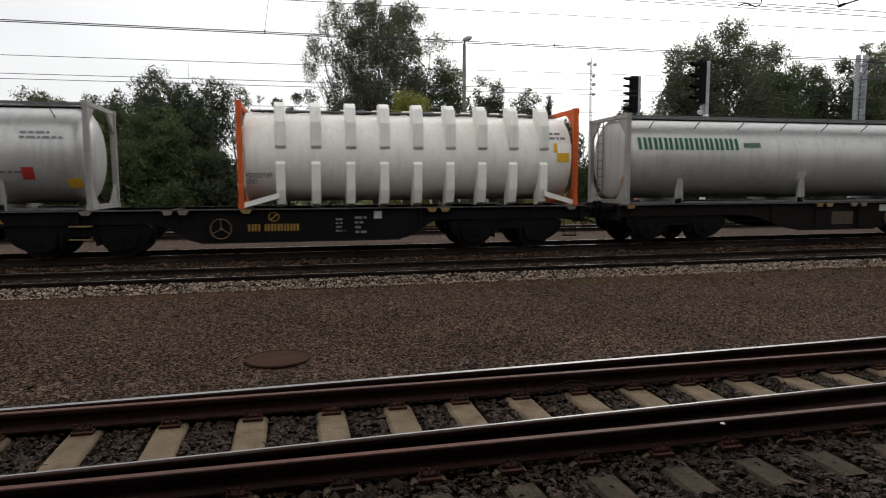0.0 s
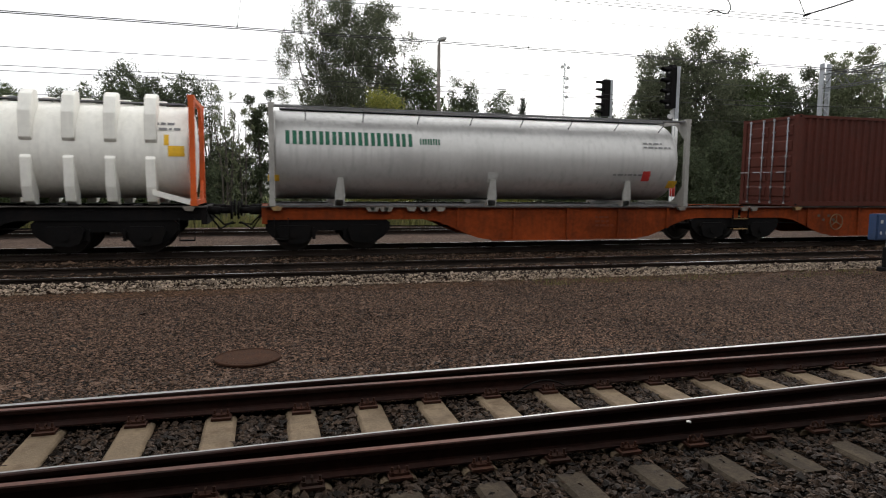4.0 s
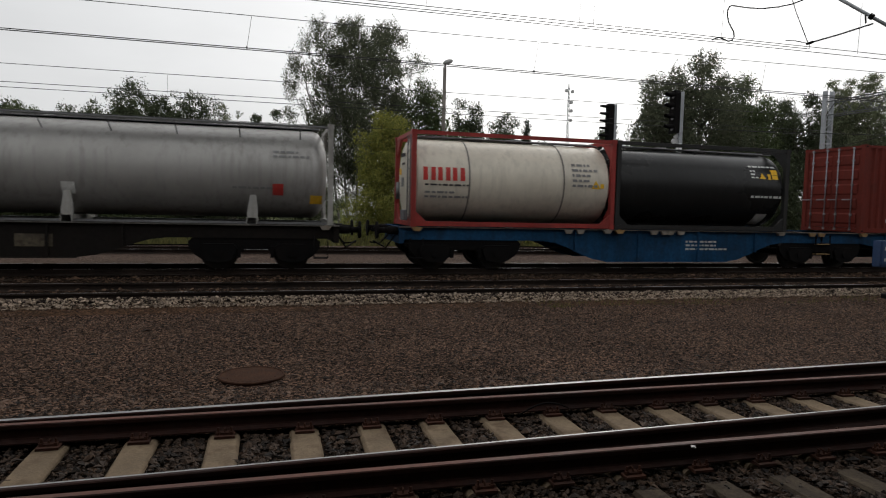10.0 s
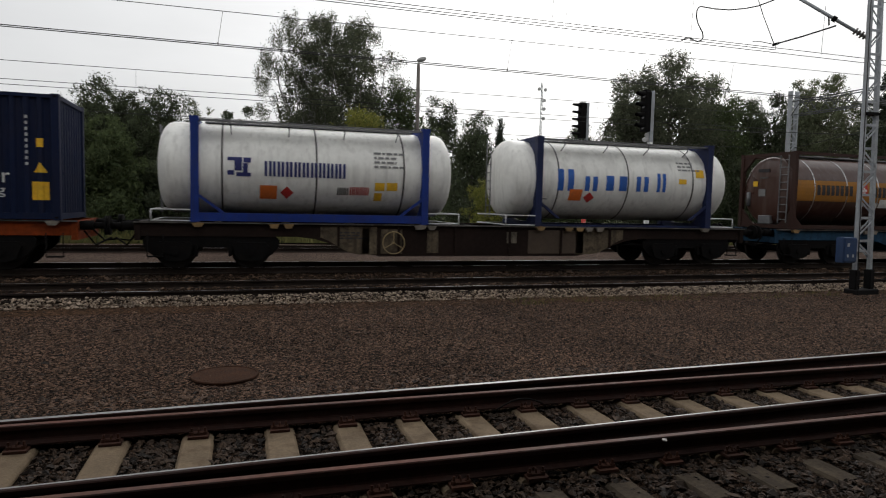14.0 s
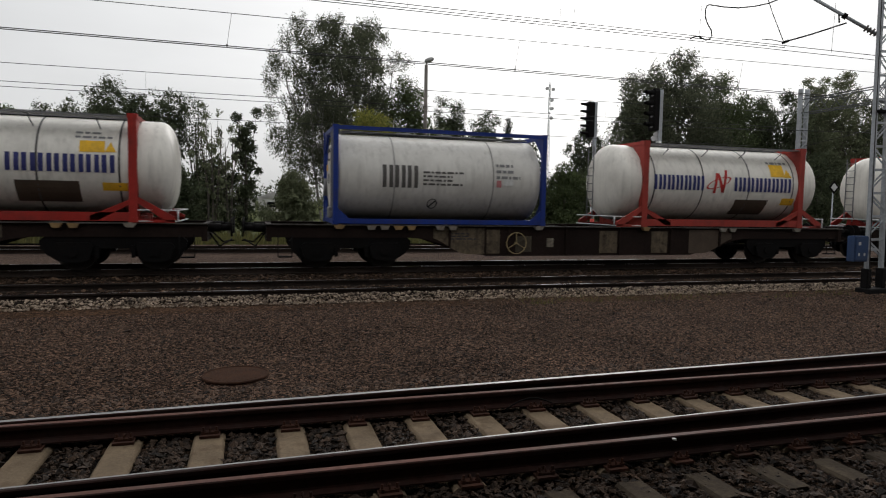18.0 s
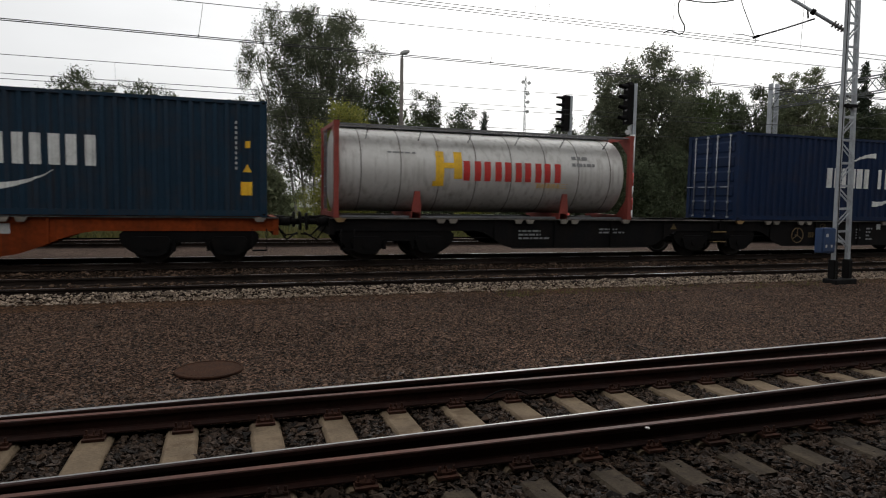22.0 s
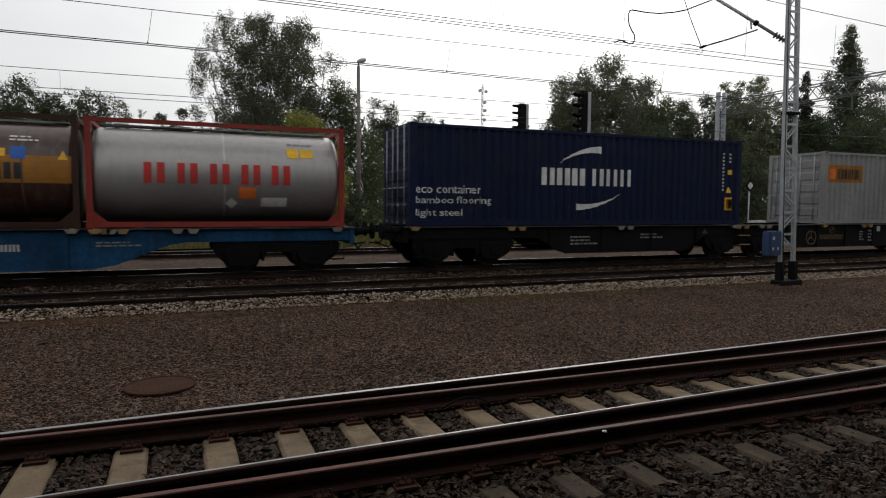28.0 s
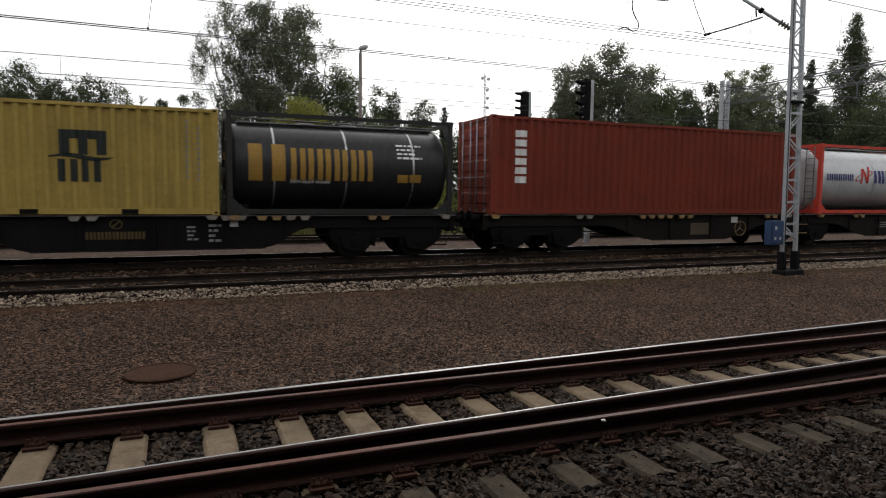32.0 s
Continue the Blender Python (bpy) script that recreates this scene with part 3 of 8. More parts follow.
# ---- unseen behind the camera: plain platform, wall and roof that close the place ----
M_SLAB = surface("grey_platform_slab", (0.16, 0.15, 0.14), rough=0.9, vary=0.2)
M_WALL = surface("plain_plaster_wall", (0.16, 0.145, 0.13), rough=0.9, vary=0.15)
# wall and roof are added to keep skylight off the rails and train
for nm, label, cat, dims, mm in (("platform", "plain grey platform the view is taken from", "platform", (-40, 60, -9.0, -2.9, -0.4, 0.45), M_SLAB),
                                 ("wall_south", "tall plain plaster station wall behind the platform", "wall", (-60, 90, -9.4, -9.0, -0.4, 9.5), M_WALL),
                                 ("ceiling", "plain platform roof", "roof", (-40, 60, -9.4, -2.2, 4.3, 4.5), M_WALL)):
    bm = bmesh.new()
    box(bm, *dims)
    tagged(new(nm, mesh_of(nm, bm, mm)), label, cat, kind="structure")
# ---- masts, signals, wires ----
def lattice_mast(label, x, y, base, top, w, d, name="catenary_mast", slim=0.0):
    """A mast of two channels laced with flat bars, on a tarred foot."""
    ob = thing(name, label, "mast", at=pose(x, y, base))
    h = top - base
    for k in (0, 1):
        bm = bmesh.new()
        t = lambda z: w / 2 * (1 - slim * z / h)
        sx = -1 if k == 0 else 1
        steps = 6
        for i in range(steps):
            z0, z1 = 0.15 + (h - 0.15) * i / steps, 0.15 + (h - 0.15) * (i + 1) / steps
            a, b = sx * t(z0), sx * t(z1)
            v = []
            for z, c in ((z0, a), (z1, b)):
                v.append([bm.verts.new(p) for p in ((c - 0.045, -d / 2, z), (c + 0.045, -d / 2, z), (c + 0.045, d / 2, z), (c - 0.045, d / 2, z))])
            for q in range(4):
                bm.faces.new((v[0][q], v[0][(q + 1) % 4], v[1][(q + 1) % 4], v[1][q]))
        bmesh.ops.remove_doubles(bm, verts=bm.verts, dist=0.001)
        part("leg", bm, M_GALV, ob)
    n = int(h / 0.62)
    taper = lambda z: w / 2 * (1 - slim * z / h)
    for i in range(n):
        z0, z1 = 0.9 + (h - 1.0) * i / n, 0.9 + (h - 1.0) * (i + 0.62) / n
        c0, c1 = taper(z0), taper(z1)
        a, b = ((-c0, z0), (c1, z1)) if i % 2 else ((c0, z0), (-c1, z1))
        for yy in (-d / 2 - 0.012, d / 2 + 0.004):
            bm = bmesh.new()
            prism(bm, [(a[0], a[1]), (a[0], a[1] + 0.055), (b[0], b[1] + 0.055), (b[0], b[1])], yy, yy + 0.008, "y")
            part("lacing_bar", bm, M_GALV, ob)
        bm = bmesh.new()
        box(bm, -taper(z1), taper(z1), -d / 2 - 0.022, -d / 2 - 0.013, z1 + 0.06, z1 + 0.12)
        part("batten", bm, M_GALV, ob)
    bm = bmesh.new()
    box(bm, -w / 2 - 0.12, w / 2 + 0.12, -0.2, 0.2, -0.3, 0.13)
    for sx in (-1, 1):
        box(bm, sx * w / 2 - 0.075, sx * w / 2 + 0.075, -0.1, 0.1, 0.13, 0.62)
    bmesh.ops.bevel(bm, geom=bm.edges[:], offset=0.02, segments=1, affect="EDGES")
    part("tarred_foot", bm, M_TAR, ob, "black tarred foot")
    return ob


MAST_X, MAST_Y = 14.80, 7.5
mast = lattice_mast("grey laced steel catenary mast with a black tarred foot", MAST_X, MAST_Y, -0.13, 9.4, 0.48, 0.09, slim=0.45)
mast.matrix_world = pose(MAST_X, MAST_Y, -0.13, 0, -1.4, 0)


def mast_rod(name, pts, r, mat, label="", n=10):
    """A rod of the mast, through points of the world."""
    inv = mast.matrix_world.inverted()
    bm = bmesh.new()
    path_rod(bm, [inv @ Vector(q) for q in pts], r, n)
    return part(name, bm, mat, mast, label)


HEEL, TIP = Vector((14.64, 7.60, 6.15)), Vector((13.10, 8.78, 7.52))
mast_rod("cantilever_tube", [HEEL, TIP], 0.04, M_GALV)
M_PORCELAIN = surface("brown_porcelain", (0.07, 0.055, 0.05), rough=0.35, vary=0.1)
for i in range(4):
    mast_rod("insulator_shed", [HEEL.lerp(TIP, 0.05 + 0.035 * i), HEEL.lerp(TIP, 0.068 + 0.035 * i)], 0.085 if i % 2 else 0.07, M_PORCELAIN, "dark porcelain insulator")
mast_rod("clamp", [HEEL.lerp(TIP, 0.385), HEEL.lerp(TIP, 0.43)], 0.07, M_BLACK)
mast_rod("top_stay", [(14.52, 7.6, 8.6), TIP], 0.016, M_GALV, n=6)
mast_rod("registration_arm", [(14.05, 8.05, 6.54), (13.48, 8.49, 6.33), (13.0, 8.86, 6.18)], 0.02, M_WIRE, n=6)
mast_rod("drop_rod", [(13.91, 8.16, 6.80), (13.93, 8.15, 6.56)], 0.02, M_WIRE, n=6)
mast_rod("wire_clamp", [(13.06, 8.82, 6.20), (12.93, 8.9, 6.15)], 0.035, M_BLACK, n=6)
bm = bmesh.new()
box(bm, -0.20, 0.20, -0.12, 0.12, 4.43, 4.50)
part("band", bm, M_BLACK, mast)
mast_rod("earth_cable", [(14.52, 7.38, -0.1), (14.42, 7.38, 3.0), (14.32, 7.38, 7.5), (14.3, 7.4, 9.0)], 0.012, M_WIRE, n=5)
M_BLUEBOX = surface("faded_blue_paint", (0.016, 0.045, 0.12), rough=0.65, vary=0.2, dirt=(0.05, 0.06, 0.08), dirt_amount=0.5, streak=0.4)
cab = thing("switch_box", "small faded blue steel switch box on the mast", "switch box", at=pose(13.82, 7.22, 0.68))
bm = bmesh.new()
box(bm, 0, 0.42, 0, 0.24, 0, 0.62)
bmesh.ops.bevel(bm, geom=bm.edges[:], offset=0.02, segments=2, affect="EDGES")
part("case", bm, M_BLUEBOX, cab)
bm = bmesh.new()
box(bm, 0.03, 0.39, -0.012, 0.0, 0.05, 0.57)
part("door", bm, M_BLUEBOX, cab)
M_DECAL = surface("white_decal", (0.42, 0.42, 0.42), rough=0.6, vary=0.15)
for z0, z1, x0, x1 in ((0.40, 0.48, 0.09, 0.16), (0.14, 0.21, 0.09, 0.14), (0.14, 0.21, 0.26, 0.31)):
    bm = bmesh.new()
    box(bm, x0, x1, -0.018, -0.012, z0, z1)
    part("decal", bm, M_DECAL, cab)
bm = bmesh.new()
box(bm, 0.35, 0.9, 0.17, 0.23, 0.25, 0.31)
part("bracket", bm, M_GALV, cab)


def overhead_line(label, **wires):
    """One catenary line: each wire is a part; a value holds (radius, list of point lists)."""
    ob = thing("overhead_line", label, "catenary", "overhead lines")
    for nm, (r, lines) in wires.items():
        for pts in lines:
            bm = bmesh.new()
            path_rod(bm, pts, r, n=5)
            part(nm, bm, M_WIRE, ob)
    return ob


def sag_line(y, x0, x1, z, sag, n=14):
    return [(x0 + (x1 - x0) * i / n, y, z - sag * (1 - (2 * i / n - 1) ** 2)) for i in range(n + 1)]


overhead_line("twin contact wires, carrier and looped feeder over the middle track",
              contact_wire=(0.009, [sag_line(8.87, -45, 13.0, 6.03, 0.03) + [(13.0, 8.87, 6.16)], sag_line(8.93, -45, 90, 6.0, 0.02), sag_line(8.70, -45, 90, 6.05, 0.02)]),
              carrier_wire=(0.010, [sag_line(8.85, -47, 12.9, 7.75, 0.6), sag_line(8.85, 12.9, 75, 7.75, 0.6)]),
              dropper=(0.005, [[(x, 8.86, 6.03), (x + 0.05, 8.86, 7.3)] for x in (-1.5, 2.35, 3.1, 6.65, 7.0, 10.4, 14.5, 18.0)]),
              feeder_cable=(0.017, [[(10.15, 8.87, 6.0), (10.25, 8.87, 6.05), (10.37, 8.87, 6.08), (10.5, 8.87, 6.04), (10.61, 8.87, 6.01), (10.72, 8.87, 6.05), (10.77, 8.87, 6.13), (10.75, 8.87, 6.25),
                                     (10.66, 8.87, 6.36), (10.59, 8.87, 6.47), (10.55, 8.87, 6.6), (10.55, 8.87, 6.74), (10.59, 8.87, 6.83), (10.66, 8.87, 6.86), (11.1, 8.87, 6.85), (11.5, 8.87, 6.87), (12.0, 8.87, 6.96),
                                     (12.4, 8.87, 7.07), (13.04, 8.87, 7.34), (13.3, 8.87, 7.45)]]),
              stay_wire=(0.011, [[(12.57, 9.18, 7.54), (12.73, 9.06, 6.93), (12.96, 8.89, 6.2)], [(12.3, 8.9, 6.19), (12.6, 8.9, 6.2), (12.96, 8.89, 6.17)]]))
overhead_line("contact wires and carrier over the train track",
              contact_wire=(0.013, [sag_line(13.68, -60, 25.6, 6.0, 0.02), sag_line(13.74, -60, 120, 5.98, 0.03)]),
              carrier_wire=(0.010, [sag_line(13.70, -45, 25.6, 7.0, 0.16)]),
              dropper=(0.006, [[(x, 13.70, 6.0), (x + 0.12, 13.70, 6.85)] for x in (-9.5, -0.7, 7.6, 15.8)]),
              dropper_clip=(0.022, [[(x, 13.70, 5.97), (x, 13.70, 6.03)] for x in (-9.5, -0.7, 7.6, 15.8)]))
overhead_line("thin wires over the far track",
              contact_wire=(0.012, [sag_line(22.6, -80, 28, 5.95, 0.1), sag_line(22.7, -80, 28, 6.2, 0.15), sag_line(26.5, -80, 28, 5.6, 0.1)]),
              carrier_wire=(0.012, [sag_line(22.65, -80, 28, 6.95, 0.25)]),
              dropper=(0.005, [[(x, 22.65, 6.0), (x, 22.65, 6.72)] for x in (-14, -4.0, 6.0, 16.0)]))

# gantry beyond the train
post = lattice_mast("grey laced steel gantry post beyond the train", 25.6, 20.6, -0.05, 7.75, 0.40, 0.22)
beam = thing("gantry_beam", "light grey lattice gantry beam across the tracks", "gantry", at=pose(25.65, 0, 0))
for z in (6.58, 7.22):
    for x in (-0.25, 0.25):
        bm = bmesh.new()
        box(bm, x - 0.022, x + 0.022, 5.6, 20.6, z - 0.022, z + 0.022)
        part("chord", bm, M_DULL, beam)
for i in range(13):
    y = 6.2 + i * 1.1
    for x in (-0.25, 0.25):
        for y0, z0, z1 in ((y, 6.58, 7.22), (y + 0.55, 7.22, 6.58)):
            bm = bmesh.new()
            rod(bm, (x, y0, z0), (x, y0 + 0.55, z1), 0.018, n=5)
            part("lacing_bar", bm, M_DULL, beam)
for y in (8.87, 13.7):
    bm = bmesh.new()
    rod(bm, (0, y, 6.6), (0, y, 5.95), 0.03, n=6)
    part("hanger", bm, M_DULL, beam)
lattice_mast("grey laced steel gantry post at the far end of the yard", 25.65, 5.6, -0.13, 7.5, 0.45, 0.25)
overhead_line("stay wires at the gantry post", stay_wire=(0.014, [[(25.6, 20.4, 5.0), (33, 20.4, 6.8)], [(20, 20.4, 5.6), (40, 20.4, 6.1)], [(25.6, 20.4, 7.4), (60, 20.4, 7.6)]]))


M_LENS = surface("dark_lens", (0.02, 0.02, 0.022), rough=0.1, vary=0.1)


def signal(label, x, y, base, z_bottom, z_top, lamps, pole_top, wide=0.34, hood=0.34):
    """A signal that looks down the track: its hooded lamps point along -x, its post of two channels stands behind."""
    ob = thing("railway_signal", label, "signal", at=pose(x, y, base))
    b, t, h = z_bottom - base, z_top - base, pole_top - base
    for dy in (-0.09, 0.05):
        bm = bmesh.new()
        box(bm, wide + 0.08, wide + 0.24, dy, dy + 0.05, 0, h)
        part("post_channel", bm, M_GALV, ob)
    for k in range(int(h / 0.5)):
        bm = bmesh.new()
        box(bm, wide + 0.09, wide + 0.23, -0.04, 0.05, 0.3 + 0.5 * k, 0.35 + 0.5 * k)
        part("rung", bm, M_GALV, ob)
    bm = bmesh.new()
    prism(bm, [(-0.22, b), (0.22, b), (0.22, t - 0.12), (0.12, t), (-0.12, t), (-0.22, t - 0.12)], 0.0, wide, "x")
    part("lamp_case", bm, M_BLACK, ob)
    bm = bmesh.new()
    box(bm, wide - 0.02, wide + 0.1, -0.06, 0.06, b + 0.2, b + 0.3)
    box(bm, wide - 0.02, wide + 0.1, -0.06, 0.06, t - 0.4, t - 0.3)
    part("bracket", bm, M_BLACK, ob)
    for k in range(lamps):
        z = b + (t - b) * (k + 0.5) / lamps
        bm = bmesh.new()
        n = 14
        ring = []
        for i in range(n + 1):
            q = radians(-15 + 210 * i / n)
            ring.append([bm.verts.new((0.0, 0.15 * math.cos(q), z + 0.15 * math.sin(q))), bm.verts.new((-hood, 0.12 * math.cos(q), z + 0.04 + 0.09 * max(math.sin(q), -0.1))),
                         bm.verts.new((-hood, 0.11 * math.cos(q), z + 0.03 + 0.08 * max(math.sin(q), -0.1))), bm.verts.new((0.0, 0.138 * math.cos(q), z + 0.138 * math.sin(q)))])
        for r0, r1 in zip(ring, ring[1:]):
            for q in range(3):
                bm.faces.new((r0[q], r0[q + 1], r1[q + 1], r1[q]))
        part("hood", bm, M_BLACK, ob)
        bm = bmesh.new()
        rod(bm, (0.01, 0, z), (-0.012, 0, z), 0.11, n=16)
        part("lens", bm, M_LENS, ob)
    return ob


sb = signal("black four-lamp railway signal on a grey post", 15.38, 18.0, -0.05, 4.98, 6.66, 4, 6.62, 0.20, 0.32)
M_RED_BAND = surface("red_band", (0.42, 0.035, 0.025), vary=0.15)
M_WHITE_BAND = surface("white_band", (0.6, 0.6, 0.58), vary=0.15)


def banded_foot(owner, x, r, levels):
    """White and red bands round the lower post, from the top level down."""
    for k, (z1, z0) in enumerate(zip(levels, levels[1:])):
        bm = bmesh.new()
        rod(bm, (x, -0.02, z0), (x, -0.02, z1), r, n=12)
        part("post_band", bm, M_RED_BAND if k % 2 else M_WHITE_BAND, owner, "red band on the post" if k % 2 else "white band on the post")


banded_foot(sb, 0.36, 0.10, (4.63, 3.08, 2.54, 2.07, 1.55, 1.03))
bm = bmesh.new()
for q in ((0.12, 4.72), (0.30, 4.76), (0.22, 4.90)):
    rod(bm, (q[0], -0.02, q[1]), (q[0], 0.05, q[1]), 0.10, n=12)
part("indicator", bm, surface("pale_indicator", (0.5, 0.5, 0.5), vary=0.1), sb)
sa_ = signal("black five-lamp railway signal on a grey post", 19.14, 30.0, -0.05, 6.0, 8.12, 5, 8.12, 0.34, 0.46)

banded_foot(sa_, 0.50, 0.13, (4.6, 3.68, 3.21, 2.44, 1.94, 1.2, 0.5))

# yard lamp
lamp = thing("street_lamp", "tall weathered pole with a single lamp head", "lamp post", at=pose(11.66, 39.7, -0.1))
bm = bmesh.new()
rod(bm, (0, 0, 0), (0, 0, 11.7), 0.17, 0.12, n=12)
part("pole", bm, M_WOOD, lamp)
bm = bmesh.new()
bmesh.ops.create_uvsphere(bm, u_segments=16, v_segments=10, radius=1.0)
for v in bm.verts:
    v.co = Vector((0.22 + v.co.x * 0.36, v.co.y * 0.2, 12.08 + v.co.z * 0.18 + v.co.x * 0.10))
for f in bm.faces:
    f.smooth = True
part("lamp_head", bm, surface("grey_lamp_head", (0.30, 0.30, 0.29), rough=0.5, vary=0.15), lamp)
bm = bmesh.new()
rod(bm, (0, 0, 11.6), (0.05, 0, 12.05), 0.06, n=8)
part("bracket", bm, M_WOOD, lamp)

# radio mast far off
radio = thing("radio_mast", "thin white lattice radio mast with round antennas", "radio mast", at=pose(66.0, 133, 0))
bm = bmesh.new()
for k in range(3):
    a = 2 * math.pi * k / 3
    rod(bm, (0.5 * math.cos(a), 0.5 * math.sin(a), 0), (0.2 * math.cos(a), 0.2 * math.sin(a), 30.5), 0.05, n=6)
for i in range(30):
    for k in range(3):
        a, b = 2 * math.pi * k / 3, 2 * math.pi * (k + 1) / 3
        q = 0.5 - 0.3 * i / 30
        rod(bm, (q * math.cos(a), q * math.sin(a), i), (q * math.cos(b), q * math.sin(b), i + 1), 0.04, n=4)
part("lattice", bm, M_GALV, radio)
for dx, z in ((-0.75, 28.9), (0.8, 28.8), (0.55, 26.3), (0.6, 24.4), (0.5, 22.2)):
    bm = bmesh.new()
    rod(bm, (dx, -0.4, z), (dx, -0.05, z), 0.4, n=16)
    part("antenna", bm, M_DECAL, radio)

# small white box and sign beyond the train, far sheds
bm = bmesh.new()
box(bm, -0.4, 0.4, -0.3, 0.3, 0.0, 1.5)
bmesh.ops.bevel(bm, geom=bm.edges[:], offset=0.05, segments=2, affect="EDGES")
o = new("relay_box", mesh_of("relay_box", bm, M_DECAL))
o.matrix_world = pose(30.0, 22.0, -0.3)
tagged(o, "white lineside relay box", "relay box")
sign = thing("shunting_sign", "small black and white diamond sign on a post", "sign", at=pose(29.95, 22.6, -0.1))
bm = bmesh.new()
rod(bm, (0, 0, 0), (0, 0, 3.2), 0.035, n=8)
part("post", bm, M_GALV, sign)
bm = bmesh.new()
prism(bm, [(0, 2.9), (0.36, 3.26), (0, 3.62), (-0.36, 3.26)], -0.06, -0.04, "y")
part("plate", bm, M_BLACK, sign)
bm = bmesh.new()
prism(bm, [(0, 3.04), (0.22, 3.26), (0, 3.48), (-0.22, 3.26)], -0.075, -0.062, "y")
part("plate_centre", bm, M_DECAL, sign)
M_SHED = surface("pale_shed_wall", (0.50, 0.49, 0.47), rough=0.8, vary=0.15, scale=0.4)
for x, y, w, h in ((3.4, 118, 5.0, 2.6), (-7.0, 105, 9.0, 2.9), (-1.5, 120, 3.5, 2.2), (14.5, 105, 5.0, 3.5)):
    shed = thing("shed", "low pale shed with a shallow roof beyond the field", "shed", "sheds", at=pose(x, y, -0.2))
    bm = bmesh.new()
    box(bm, -w / 2, w / 2, 0, 6, 0, h)
    part("wall", bm, M_SHED, shed)
    bm = bmesh.new()
    prism(bm, [(-w / 2 - 0.3, h), (w / 2 + 0.3, h), (0, h + 1.1)], -0.3, 6.3, "y")
    part("roof", bm, surface("shed_roof", (0.30, 0.29, 0.28), vary=0.2), shed)
    bm = bmesh.new()
    box(bm, -w * 0.2, w * 0.1, -0.04, 0.0, 0.9, 1.8)
    part("window", bm, M_BLACK, shed)


# ---- trees ----
def blades(p, size, rng):
    """Leaves as small three-cornered blades at the points p."""
    n = len(p)
    u = rng.normal(size=(n, 3))
    u /= np.linalg.norm(u, axis=1)[:, None]
    w = np.cross(u, rng.normal(size=(n, 3)))
    w /= np.linalg.norm(w, axis=1)[:, None]
    s = size * rng.lognormal(0, 0.3, n)[:, None]
    return np.stack([p - u * s, p + w * s * 0.7, p + u * s], 1).reshape(-1, 3)


def scatter(centres, spread, n, rng):
    """n points in soft clouds round the centres, more of them in the larger clouds."""
    area = spread[:, 0] * spread[:, 2]
    k = rng.choice(len(centres), n, p=area / area.sum())
    d = np.clip(rng.normal(size=(n, 3)), -2.1, 2.1)
    return centres[k] + d * spread[k]


def outline(shape, u):
    """Half width of a crown at the height u (0 to 1), as a share of its widest."""
    if shape == "round":
        return math.sin(math.pi * (0.30 + 0.62 * u)) ** 0.7
    if shape == "cone":
        return (1 - u) ** 0.8 * 0.95 + 0.06
    if shape == "column":
        return 0.45 + 0.55 * math.sin(math.pi * min(u * 1.05, 1)) ** 0.6 if u < 0.85 else 0.45 * (1.06 - u) / 0.21
    if shape == "birch":
        return 0.34 + 0.66 * math.sin(math.pi * (0.14 + 0.78 * u)) ** 0.9
    return 0.55 + 0.5 * math.sin(math.pi * (0.1 + 0.75 * u))  # spreading, wide at the top


